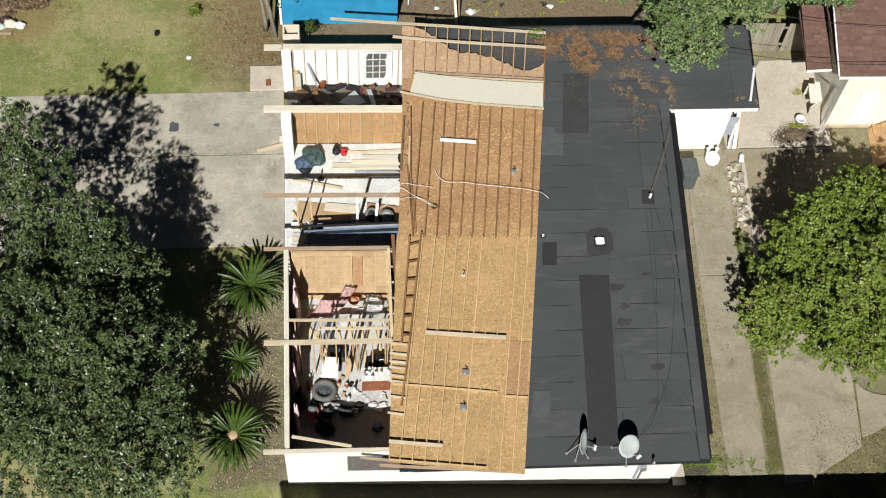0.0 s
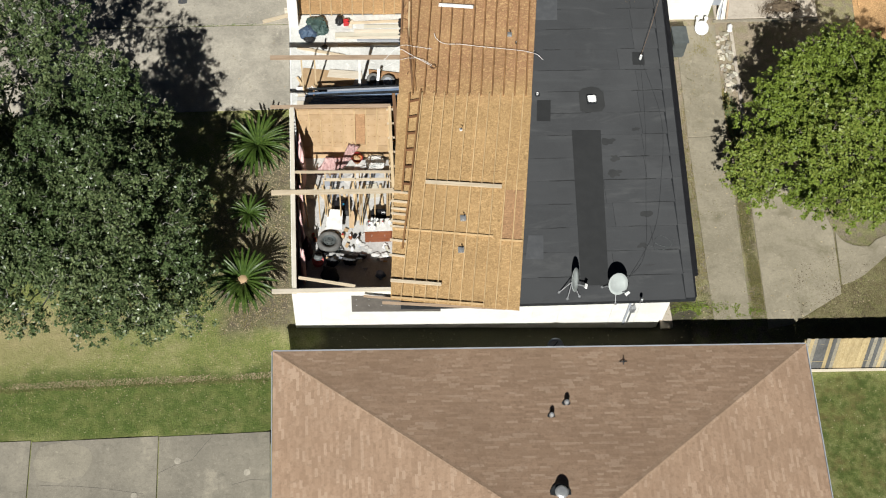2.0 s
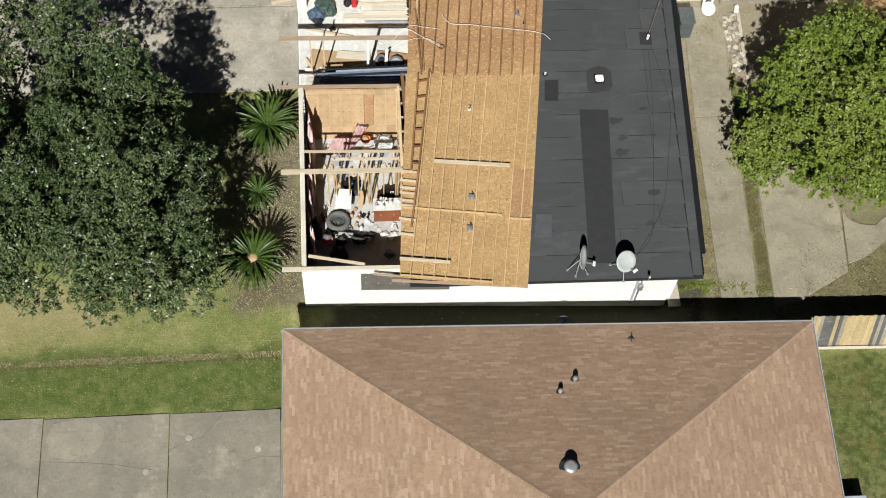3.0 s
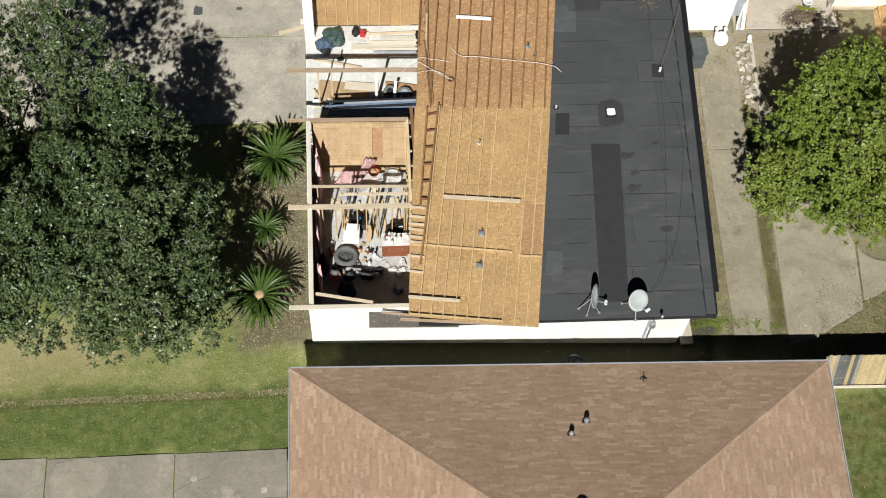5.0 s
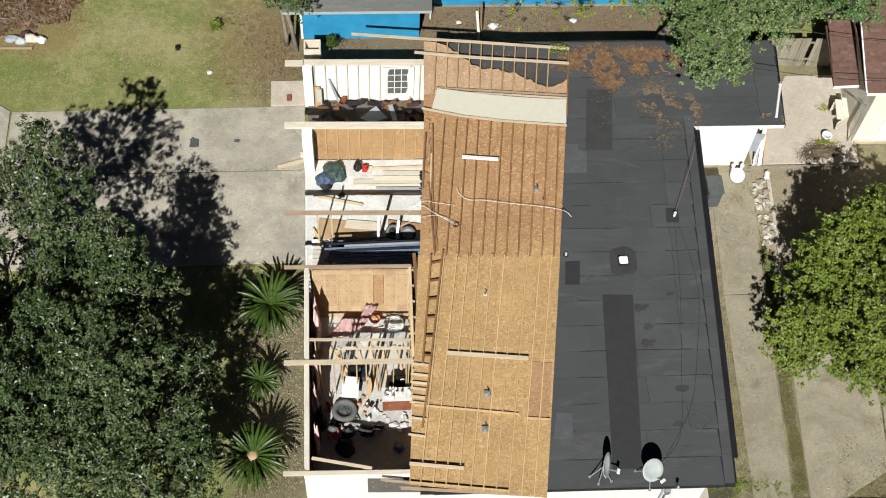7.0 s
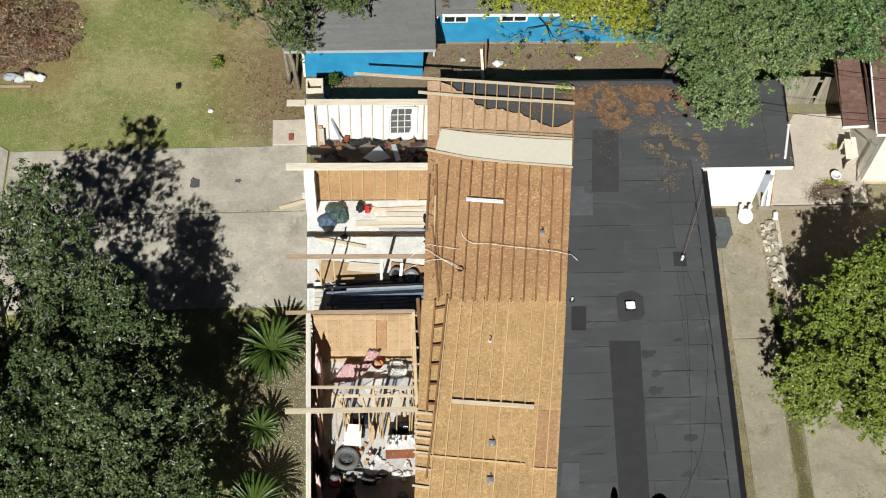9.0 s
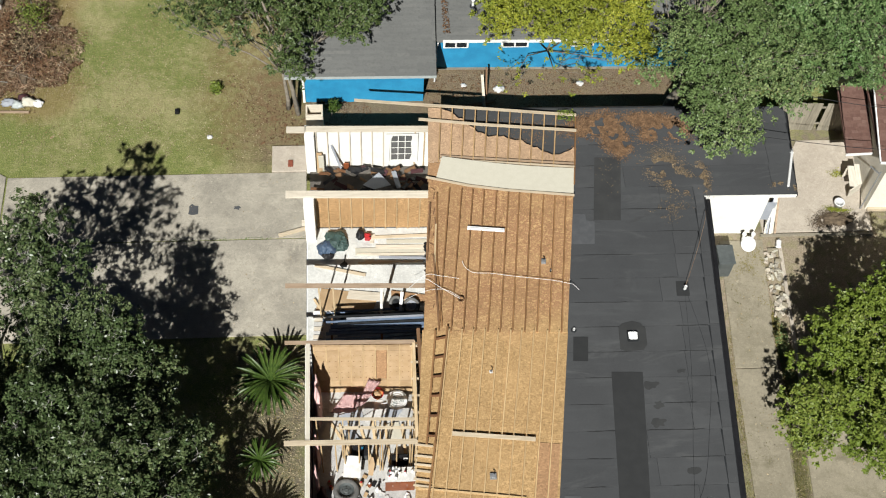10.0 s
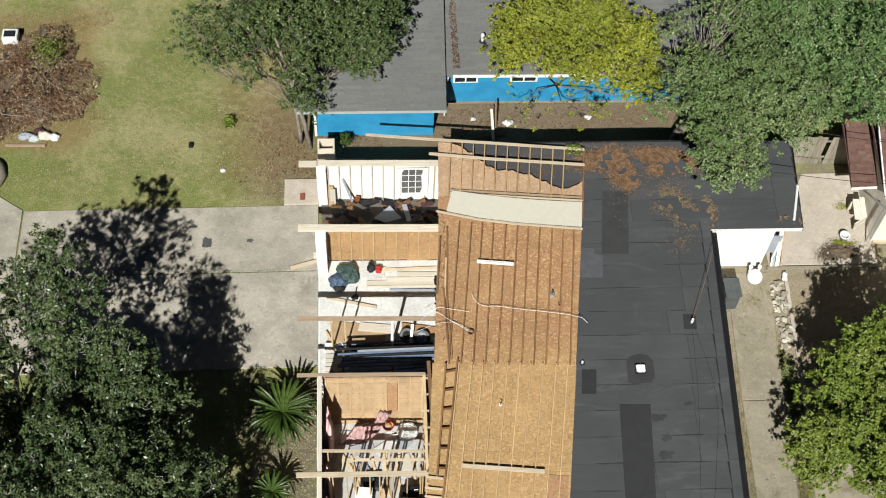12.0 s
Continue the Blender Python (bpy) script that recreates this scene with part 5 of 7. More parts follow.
tree("shade_tree", (18.2, 34.5), [(16.5, 31.8, 2.1, 2.0, 4.2, 6.8, 1.0), (18.6, 33.0, 2.0, 2.2, 4.4, 7.0, 1.0), (16.4, 35.0, 2.2, 2.2, 4.6, 7.4, 1.0)],
     M["green"], M["bark"], "tall green tree behind the rear fence", 24, 620, 0.052, 0.64, 0.25, 0.15, twigs=4)
tree("yellow_tree", (7.6, 36.0), [(6.6, 35.2, 1.5, 1.6, 3.4, 5.6, 0.75), (8.9, 35.0, 1.7, 1.8, 3.4, 5.8, 1.0), (7.4, 36.4, 2.0, 1.4, 3.6, 5.8, 0.9), (5.7, 33.0, 0.5, 0.5, 2.6, 3.6, 0.10), (8.1, 32.9, 0.7, 0.6, 2.6, 3.6, 0.12)],
     M["yellow"], M["bark"], "yellow-green autumn tree beside the blue house", 31, 620, 0.052, 0.60, 0.07, 0.25, pack=0.85)
tree("yard_tree", (-2.75, 33.9), [(-0.7, 35.8, 1.9, 1.5, 3.8, 6.0, 1.0), (-2.7, 35.4, 1.2, 1.9, 3.6, 6.0, 0.8), (-4.2, 35.6, 1.2, 1.8, 3.4, 5.6, 0.5), (-5.8, 36.3, 1.5, 1.5, 3.0, 5.0, 0.26), (-1.6, 37.6, 2.8, 1.7, 4.0, 6.6, 1.0), (-4.6, 37.6, 1.6, 1.3, 3.6, 5.6, 0.35)],
     M["yard_leaf"], M["bark"], "dark green tree shading the blue house roof", 41, 560, 0.056, 0.62, 0.10, 0.15, pack=0.85, twigs=4)

# ---------------------------------------------------------------- sago palms in the bed


def frond_mesh(length, droop, pairs, name):
    """A curved rib with two rows of narrow stiff leaflets, rising from the crown and bending out."""
    bm = bmesh.new()

    def spine(t):
        return Vector((0, length * (0.16 * t + 0.84 * t), length * (0.62 * t - droop * t * t)))

    pts = [spine(i / 8) for i in range(9)]
    tube(pts, 0.016, bm, 4, 0.006, cap=False)
    for i in range(pairs):
        t = 0.10 + 0.88 * i / pairs
        p, q = spine(t), spine(min(1, t + 0.02))
        d = (q - p).normalized()
        reach = length * 0.074 * math.sin(math.pi * (0.24 + 0.70 * t)) ** 0.7
        for s in (-1, 1):
            tip = p + Vector((s * reach * 0.74, 0, 0.42 * reach)) + d * reach * 0.75
            w = d * 0.019
            v = [bm.verts.new(x) for x in (p - w, p + w, tip)]
            m1, m2 = bm.verts.new(p.lerp(tip, 0.6) - w * 0.85), bm.verts.new(p.lerp(tip, 0.6) + w * 0.85)
            bm.faces.new((v[0], v[1], m2, m1))
            bm.faces.new((m1, m2, v[2]))
    return mesh_of(bm, name, M["frond"])


def sago_palm(x, y, h, reach, label, seed, cone=False, count=34):
    rnd = random.Random(seed)
    root = thing("sago_palm", (x, y, -0.05), label, "palm", "palms in the bed")
    part("trunk", lathe([(0.24, -0.1), (0.21, 0.3 * h), (0.19, 0.8 * h), (0.12, h)], (x, y, 0), 14), M["bark"], root, "rough dark stem", smooth=True)
    meshes = [frond_mesh(reach * k, dr, 34, "frond") for k, dr in ((1.0, 0.45), (1.08, 0.62), (0.94, 0.80))]
    for i in range(count):
        tier = i / count
        m = meshes[min(2, int(tier * 3))]
        a = i * 137.5 + rnd.uniform(-6, 6)
        piece("frond", m, pose(x, y, h - 0.02) @ pose(0, 0, 0, 0, 0, a) @ pose(0, 0, 0, 22 - 42 * tier + rnd.uniform(-4, 4), rnd.uniform(-8, 8)), root)
    if cone:
        part("cone", lathe([(0.21, h - 0.02), (0.25, h + 0.07), (0.21, h + 0.15), (0.09, h + 0.20)], (x, y, 0), 18), M["kraft"], root, "pale tan seed cone", smooth=True)


sago_palm(-3.20, 21.6, 1.0, 1.22, "green sago palm with long arching fronds", 1, count=74)
sago_palm(-3.50, 18.80, 0.9, 0.74, "small green sago palm in bare earth", 2, count=52)
sago_palm(-3.66, 15.98, 1.2, 1.16, "green sago palm with a pale seed cone", 3, True, 80)

# ---------------------------------------------------------------- on the main roof
RZ = ROOF + 0.02


def satellite_dish(x, y, yaw, tilt, r, label, legs):
    root = thing("satellite_dish", (x, y, RZ), label, "satellite dish")
    m = pose(x, y, RZ + 0.62, 0, 0, yaw) @ pose(0, 0, 0, tilt)
    prof = [(0.02, 0.0), (r * 0.4, 0.012), (r * 0.75, 0.045), (r, 0.085), (r + 0.012, 0.088), (r + 0.005, 0.10), (r * 0.7, 0.055), (r * 0.3, 0.018), (0.01, 0.012)]
    bm = bmesh.new()
    k = 32
    rings = [[bm.verts.new(m @ Vector((a * math.cos(6.2832 * i / k), 0.92 * a * math.sin(6.2832 * i / k), b))) for i in range(k)] for a, b in prof]
    for s, t in zip(rings, rings[1:]):
        for i in range(k):
            bm.faces.new((s[i], s[(i + 1) % k], t[(i + 1) % k], t[i]))
    part("reflector", bm, M["dish"], root, smooth=True)
    tip = m @ Vector((0, -r * 1.05, 0.38))
    part("arm", bar(m @ Vector((0, -r * 0.8, 0.05)), tip, 0.035, 0.03), M["metal"], root)
    for dx in (-0.06, 0.0, 0.06):
        part("receiver", tube([tip + m.to_3x3() @ Vector((dx, 0, 0)), tip + m.to_3x3() @ Vector((dx, 0.07, -0.05))], 0.03, sides=8), M["pvc"], root)
    part("mast", tube([(x, y, RZ), (x, y + 0.0, RZ + 0.5), m @ Vector((0, 0, -0.02))], 0.025), M["metal"], root)
    for a in legs:
        part("leg", tube([(x, y, RZ + 0.45), (x + 0.42 * math.cos(radians(a)), y + 0.42 * math.sin(radians(a)), RZ)], 0.016), M["metal"], root)
        part("foot", lathe([(0.05, 0), (0.045, 0.02)], (x + 0.42 * math.cos(radians(a)), y + 0.42 * math.sin(radians(a)), RZ), 10), M["metal"], root)


satellite_dish(8.68, 14.28, 35, 36, 0.37, "pale round satellite dish facing the sun on the flat roof", (40, 150, 270))
satellite_dish(7.25, 14.50, 72, 68, 0.40, "satellite dish turned edge-on beside another dish", (200, 250, 310))

sk = thing("skylight", (8.88, 21.98, RZ), "small square white skylight on a dark patch", "skylight")
part("curb", box(8.70, 9.06, 21.80, 22.16, RZ, RZ + 0.09, None, 0.012), M["dark_metal"], sk)
part("dome", box(8.73, 9.03, 21.83, 22.13, RZ + 0.085, RZ + 0.14, None, 0.03), M["pvc"], sk)


def vent_pipe(name, x, y, z, r, h, label, material, cap=False):
    root = thing(name, (x, y, z), label, "vent", "roof vents")
    part("flashing", lathe([(r * 2.6, -0.02), (r * 2.4, 0.012), (r * 1.2, 0.03)], (x, y, z), 16), M["dark_metal"], root)
    part("pipe", lathe([(r, -0.05), (r, h), (r * 0.8, h), (r * 0.8, h - 0.04)], (x, y, z), 16), material, root)
    if cap:
        part("cap", lathe([(r * 1.5, h), (r * 1.55, h + 0.06), (r * 1.1, h + 0.11), (r * 0.4, h + 0.12)], (x, y, z), 18), material, root)


vent_pipe("vent_pipe", 10.91, 23.75, ROOF, 0.05, 0.22, "short white vent pipe on the dark roof", M["pvc"])
for x, y in ((6.95, 22.3), (6.98, 24.2)):
    vent_pipe("vent_pipe", x, y, ROOF, 0.04, 0.12, "stubby pale vent pipe by the torn roof", M["pvc"])


def hoop(at, r, t, n=28):
    """A closed round ring lying flat."""
    return tube([(at[0] + r * math.cos(6.2832 * i / n), at[1] + r * math.sin(6.2832 * i / n), at[2]) for i in range(n + 1)], t, sides=6, cap=False)


def cable(name, pts, r, material, label, sub=6):
    """A slack line through given places."""
    out = []
    p = [Vector(q) for q in pts]
    for i in range(len(p) - 1):
        a, b, c, d = p[max(i - 1, 0)], p[i], p[i + 1], p[min(i + 2, len(p) - 1)]
        for j in range(sub):
            t = j / sub
            out.append(0.5 * ((2 * b) + (c - a) * t + (2 * a - 5 * b + 4 * c - d) * t * t + (3 * b - a - 3 * c + d) * t ** 3))
    out.append(p[-1])
    return single(name, tube(out, r, sides=5), material, label, "cable")


cable("cable", [(10.95, 23.7, RZ), (11.3, 21.0, RZ), (10.9, 18.5, RZ), (10.4, 16.6, RZ), (9.4, 15.0, RZ), (8.9, 14.5, RZ)], 0.006, M["dark_metal"], "thin black cable lying across the dark roof")
cable("cable", [(10.9, 23.7, RZ), (10.7, 21.0, RZ), (10.3, 18.0, RZ), (9.9, 15.6, RZ), (9.0, 14.6, RZ)], 0.005, M["dark_metal"], "thin black cable lying across the dark roof")
cable("cable", [(10.1, 16.0, RZ), (10.5, 15.8, RZ), (10.9, 16.0, RZ), (10.6, 16.35, RZ), (10.3, 16.1, RZ), (10.8, 15.9, RZ), (11.0, 16.2, RZ)], 0.006, M["grey_plastic"], "loose coil of grey cable on the roof")
cable("cable", [(10.92, 23.8, ROOF + 0.2), (11.4, 24.9, ROOF + 0.5), (11.9, 26.2, ROOF + 0.6), (12.1, 26.9, ROOF + 0.1)], 0.008, M["twig"], "dry vine trailing over a cable on the roof")
cable("cable", [(3.37, 24.91, 3.0), (3.45, 24.66, 3.0), (3.73, 24.43, 3.0), (4.3, 24.38, 3.01), (4.91, 24.27, 3.01), (5.69, 24.15, 3.01), (6.48, 24.03, 3.0), (6.87, 23.93, 2.99), (7.1, 23.94, 2.85), (7.3, 23.80, 2.72)], 0.008, M["pvc"], "white electrical cable across the torn roof section")
cable("cable", [(1.5, 24.1, 2.55), (2.11, 24.38, 3.0), (2.64, 24.32, 3.01), (3.23, 24.21, 3.0)], 0.006, M["pvc"], "white electrical cable hanging from the torn roof")
cable("cable", [(1.6, 24.35, 2.6), (2.07, 24.24, 3.0), (2.52, 23.93, 3.01), (3.2, 23.44, 3.0)], 0.008, M["pvc"], "white electrical cable hanging from the torn roof")
cable("cable", [(1.3, 23.7, 2.5), (2.08, 23.76, 3.0), (2.71, 23.80, 3.01), (3.2, 23.50, 3.0)], 0.006, M["pvc"], "white electrical cable hanging from the torn roof")
single("coil", hoop((3.24, 23.42, 2.98), 0.09, 0.022), M["brown_wood"], "small rusty ring at a cable end", "ring")
cable("cable", [(1.75, 18.6, 2.6), (1.95, 19.0, 2.9), (2.05, 19.3, 2.9), (1.85, 19.15, 2.8), (1.7, 18.8, 2.5)], 0.016, M["fence"], "loop of yellow cable by the wall")
cable("cable", [(-1.2, 24.5, 0.5), (-0.8, 24.1, 0.35), (-0.45, 23.8, 0.3)], 0.016, M["pvc"], "white flex dangling over dark pipes")

tubes = thing("tube_light", (4.27, 26.15, 2.93), "white fluorescent light fitting on the torn roof", "light fitting")
part("housing", bar((3.63, 26.23, 2.99), (4.91, 26.09, 2.985), 0.13, 0.06, None, (0, 0, 1), 0.008), M["pvc"], tubes)
part("tube", tube([(3.68, 26.20, 3.03), (4.86, 26.07, 3.025)], 0.018), M["pvc"], tubes)


def junction_box(x, y, z, material, s=0.07):
    root = thing("junction_box", (x, y, z), "small metal electrical box between the rafters", "junction box", "electrical boxes on the torn roof")
    part("box", box(x - s, x + s, y - s, y + s, z - 0.02, z + 0.06, None, 0.008), material, root)
    part("lid", lathe([(s * 0.7, 0.06), (s * 0.6, 0.075)], (x, y, z), 12), M["metal"], root)
    part("wire", tube([(x, y, z + 0.05), (x + 0.06, y + 0.1, z + 0.09), (x + 0.02, y + 0.22, z + 0.03)], 0.012, sides=5), M["black"], root)


for x, y, mt, s in ((3.87, 17.20, M["metal"], 0.10), (3.71, 15.99, M["metal"], 0.10), (6.15, 24.87, M["metal"], 0.09), (6.39, 24.50, M["black"], 0.05), (4.06, 20.77, M["pvc"], 0.05)):
    junction_box(x, y, 2.83 if y < 22.2 else 2.85, mt, s)

# ---------------------------------------------------------------- on the brown roof


def nb_z(x, y):
    """Height of the brown roof's northern plane."""
    fy = (13.12 - 0.0316 * (x + 2.63) - y) / (12.85 - 5.68)
    return EZ + fy * (APEX[2] - EZ)


for x, y, r, h in ((6.14, 10.06, 0.05, 0.12), (6.69, 10.52, 0.055, 0.14)):
    vent_pipe("vent_pipe", x, y, nb_z(x, y), r, h, "small pale pipe vent on the brown roof", M["metal"], True)
vent_pipe("turbine_vent", 6.0, 7.22, nb_z(6.0, 7.22), 0.13, 0.20, "round grey metal roof vent", M["metal"], True)
ant = thing("roof_bracket", (8.84, 12.08, nb_z(8.84, 12.08)), "small dark bracket on the brown roof edge", "bracket")
part("stem", tube([(8.84, 12.08, nb_z(8.84, 12.08) - 0.02), (8.84, 12.08, nb_z(8.84, 12.08) + 0.22)], 0.018), M["dark_metal"], ant)
for a in (20, 160, 270):
    part("leg", tube([(8.84, 12.08, nb_z(8.84, 12.08) + 0.12), (8.84 + 0.12 * math.cos(radians(a)), 12.08 + 0.09 * math.sin(radians(a)), nb_z(8.84, 12.08) + 0.02)], 0.015), M["dark_metal"], ant)
dsc = thing("satellite_dish", (6.78, 13.2, 1.3), "white round dish fixed under the brown eave", "satellite dish")
part("reflector", lathe([(0.02, 0), (0.16, 0.02), (0.27, 0.06), (0.28, 0.07), (0.16, 0.035), (0.02, 0.02)], (6.80, 13.14, 1.04), 28, Matrix.Rotation(radians(22), 4, "X")), M["grey_panel"], dsc, smooth=True)
part("arm", bar((6.7, 13.07, 1.10), (6.88, 13.24, 1.18), 0.025, 0.02), M["dark_metal"], dsc)
part("bracket", tube([(6.78, 12.40, 0.9), (6.78, 13.12, 1.05)], 0.025), M["metal"], dsc)

# ---------------------------------------------------------------- along the side wall
cd = thing("conduit", (9.55, 14.2, 0.0), "white electric conduit with a meter box on the wall", "conduit")
part("pipe", tube([(9.55, 14.28, 0.2), (9.55, 14.28, 2.35), (9.55, 13.95, 2.5), (9.5, 13.8, 3.0)], 0.025), M["metal"], cd)
part("meter_box", box(9.46, 9.64, 14.18, 14.33, 1.2, 1.5, None, 0.02), M["metal"], cd)
part("wall_patch", box(9.40, 9.47, 14.30, 14.345, -0.05, 2.3), M["grey_panel"], cd, "narrow upright grey strip on the wall")
part("weatherhead", lathe([(0.05, 0), (0.045, 0.08), (0.015, 0.11)], (9.5, 13.8, 2.98), 12), M["metal"], cd)
step = single("door_step", box(10.78, 11.22, 14.1, 15.1, -0.1, 0.03, None, 0.01), M["bright_concrete"], "small pale concrete pad at the house corner", "step")

# ---------------------------------------------------------------- fences


def fence(name, p, q, h, materials, label, width=0.14, seed=0, missing=(), lean=0.0, kick=True):
    rnd = random.Random(seed)
    root = thing(name, (p[0], p[1], -0.05), label, "fence")
    d = Vector((q[0] - p[0], q[1] - p[1]))
    k = int(d.length / (width - 0.002))
    ang = math.degrees(math.atan2(d.y, d.x))
    meshes = [mesh_of(box(-width / 2, width / 2, -0.01, 0.01, 0, h), "board", m) for m in materials]
    for i in range(k):
        if i in missing:
            continue
        t = (i + 0.5) / k
        pick = 0 if len(meshes) == 1 else rnd.choices((0, 1, 2), (0.56, 0.20, 0.24))[0]
        piece("board", meshes[pick], pose(p[0] + d.x * t, p[1] + d.y * t, -0.05 + rnd.uniform(-0.012, 0.012), 0.6 * (i % 2) - lean, 0, ang), root)
    nx, ny = -d.y / d.length * 0.04, d.x / d.length * 0.04
    off = math.tan(radians(lean))
    for z in (0.35, (h - 0.35) * math.cos(radians(lean))):
        part("rail", bar((p[0] + nx, p[1] + ny + off * z, z), (q[0] + nx, q[1] + ny + off * z, z), 0.04, 0.09), materials[0], root)
    if kick:
        part("kickboard", bar((p[0] - nx * 0.8, p[1] - ny * 0.8, 0.05), (q[0] - nx * 0.8, q[1] - ny * 0.8, 0.05), 0.03, 0.18), M["plate"], root, "pale grey board along the foot")
    for i in range(int(d.length / 2.2) + 1):
        t = min(1.0, i * 2.2 / d.length)
        part("post", bar((p[0] + d.x * t + 2 * nx, p[1] + d.y * t + 2 * ny, -0.05), (p[0] + d.x * t + 2 * nx, p[1] + d.y * t + 2.4 * ny + off * (h - 0.22) * math.cos(radians(lean)), (h - 0.22) * math.cos(radians(lean))), 0.07, 0.07), materials[0], root)


fence("wood_fence", (15.35, 12.28), (23.5, 12.04), 1.55, [M["fence"], M["fence_dark"], M["grey_fence"]], "honey, grey and black wooden board fence leaning over", 0.13, 2, lean=22)
fence("wood_fence", (16.3, 32.45), (19.3, 32.3), 1.7, [M["grey_fence"]], "weathered grey fence with a missing board", 0.17, 3, (9,), kick=False)

# ---------------------------------------------------------------- open bedroom


def wheel(x, y, z, r, w, tilt, label, group="", rim_mat="metal"):
    root = thing("wheel", (x, y, z), label, "wheel", group)
    prof = [(r * 0.60, -w * 0.40), (r * 0.86, -w * 0.5), (r * 0.97, -w * 0.36), (r, -w * 0.2), (r, w * 0.2), (r * 0.97, w * 0.36), (r * 0.86, w * 0.5), (r * 0.60, w * 0.40)]
    bm = bmesh.new()
    m = Matrix.Translation((x, y, z + w / 2)) @ tilt
    k = 36
    rings = [[bm.verts.new(m @ Vector((a * math.cos(6.2832 * i / k), a * math.sin(6.2832 * i / k), b))) for i in range(k)] for a, b in prof]
    for s, t in zip(rings, rings[1:] + rings[:1]):
        for i in range(k):
            bm.faces.new((s[i], s[(i + 1) % k], t[(i + 1) % k], t[i]))
    tyre = part("tyre", bm, M["rubber"], root, smooth=True)
    rm = lathe([(r * 0.60, -w * 0.3), (r * 0.60, w * 0.36), (r * 0.54, w * 0.30), (r * 0.48, w * 0.05), (r * 0.22, w * 0.12), (r * 0.14, w * 0.2), (0.01, w * 0.2)], (0, 0, 0), 28)
    bmesh.ops.transform(rm, matrix=m, verts=rm.verts)
    rim = part("rim", rm, M[rim_mat], root)
    for i in range(5):
        a = 6.2832 * i / 5
        b = lathe([(r * 0.045, 0), (r * 0.04, 0.02)], (r * 0.30 * math.cos(a), r * 0.30 * math.sin(a), w * 0.10), 8)
        bmesh.ops.transform(b, matrix=m, verts=b.verts)
        part("lug_nut", b, M["dark_metal"], rim)
    return root


F = FLOOR
wheel(-0.71, 17.88, F + 0.06, 0.43, 0.24, pose(0, 0, 0, -7, 4, 20), "grey tyre on a steel rim lying on the floor", rim_mat="grey_plastic")
single("white_board", bar((-0.52, 18.22, F + 0.48), (-0.46, 18.85, F + 0.80), 0.56, 0.02, None, (0, 0, 1), 0.004), M["paper"], "sheet of stained white board propped on a wheel", "board")

chest = thing("cabinet", (1.05, 17.75, F), "red-brown wooden cabinet littered with bottles", "cabinet")
part("body", box(0.57, 1.52, 17.90, 18.36, F, F + 0.82, None, 0.01), M["cherry"], chest)
part("top", box(0.55, 1.54, 17.88, 18.38, F + 0.82, F + 0.85, None, 0.006), M["paper"], chest, "paper-strewn cabinet top")
for x0 in (0.60, 1.06):
    dr = part("door", box(x0, x0 + 0.43, 17.875, 17.90, F + 0.06, F + 0.78, None, 0.006), M["cherry"], chest)
    part("handle", tube([(x0 + 0.21, 17.86, F + 0.5), (x0 + 0.21, 17.86, F + 0.6)], 0.012), M["metal"], dr)


def bottle(x, y, z, r, h, material, cap="red", label="small plastic bottle among the rubble"):
    root = thing("bottle", (x, y, z), label, "bottle", "bottles in the bedroom")
    part("body", lathe([(r, 0), (r * 1.02, 0.02), (r, h * 0.68), (r * 0.45, h * 0.85), (r * 0.4, h * 0.92)], (x, y, z), 14), material, root, smooth=True)
    part("cap", lathe([(r * 0.48, h * 0.9), (r * 0.46, h)], (x, y, z), 10), M[cap], root)


rb = random.Random(11)
for i in range(13):
    bottle(0.66 + 0.82 * rb.random(), 17.95 + 0.38 * rb.random(), F + 0.85, rb.uniform(0.035, 0.06), rb.uniform(0.14, 0.26), M[rb.choice(("pvc", "metal", "paper", "pvc", "cream"))], rb.choice(("pvc", "black", "red", "metal")), "small pale bottle on the cabinet")
for x, y in ((-1.26, 18.22), (-0.22, 18.15), (0.05, 18.1), (0.30, 17.92), (-1.2, 18.05), (0.1, 17.6)):
    bottle(x, y, F, 0.07, 0.24, M[rb.choice(("pvc", "cherry", "kraft"))], rb.choice(("red", "pvc")))

bk = thing("car_seat", (-1.12, 17.1, F), "red and grey child car seat lying on the floor", "car seat")
part("shell", lathe([(0.13, 0), (0.19, 0.12), (0.21, 0.30), (0.19, 0.32), (0.12, 0.12)], (-1.12, 17.1, F), 20), M["faded_red"], bk, smooth=True)
part("cushion", lump((-1.11, 17.22, F + 0.26), (0.16, 0.13, 0.10), 0.2, 2), M["grey_plastic"], bk, smooth=True)
part("headrest", lump((-1.10, 17.36, F + 0.20), (0.14, 0.10, 0.12), 0.2, 4), M["black"], bk, smooth=True)


def bag(x, y, size, material, label, seed, category="bag"):
    return single("bag" if category == "bag" else category.replace(" ", "_"), lump((x, y, F), size, 0.45, seed, 3), material, label, category, smooth=True)


bag(-0.62, 17.12, (0.22, 0.17, 0.20), M["charcoal"], "crumpled black bag on the bedroom floor", 3)
bag(0.02, 17.18, (0.24, 0.22, 0.24), M["charcoal"], "black padded bag beside a wheel", 5)
bag(0.42, 17.30, (0.17, 0.12, 0.15), M["charcoal"], "small black pouch on the floor", 6)
bag(-0.72, 16.62, (0.30, 0.34, 0.18), M["black"], "black plastic sack in the shade", 8)
bag(-0.95, 17.5, (0.15, 0.12, 0.14), M["black"], "crumpled black bag on the bedroom floor", 9)
bag(1.05, 16.55, (0.17, 0.15, 0.14), M["steel_blue"], "dark blue cloth heap in the shade", 10, "cloth")
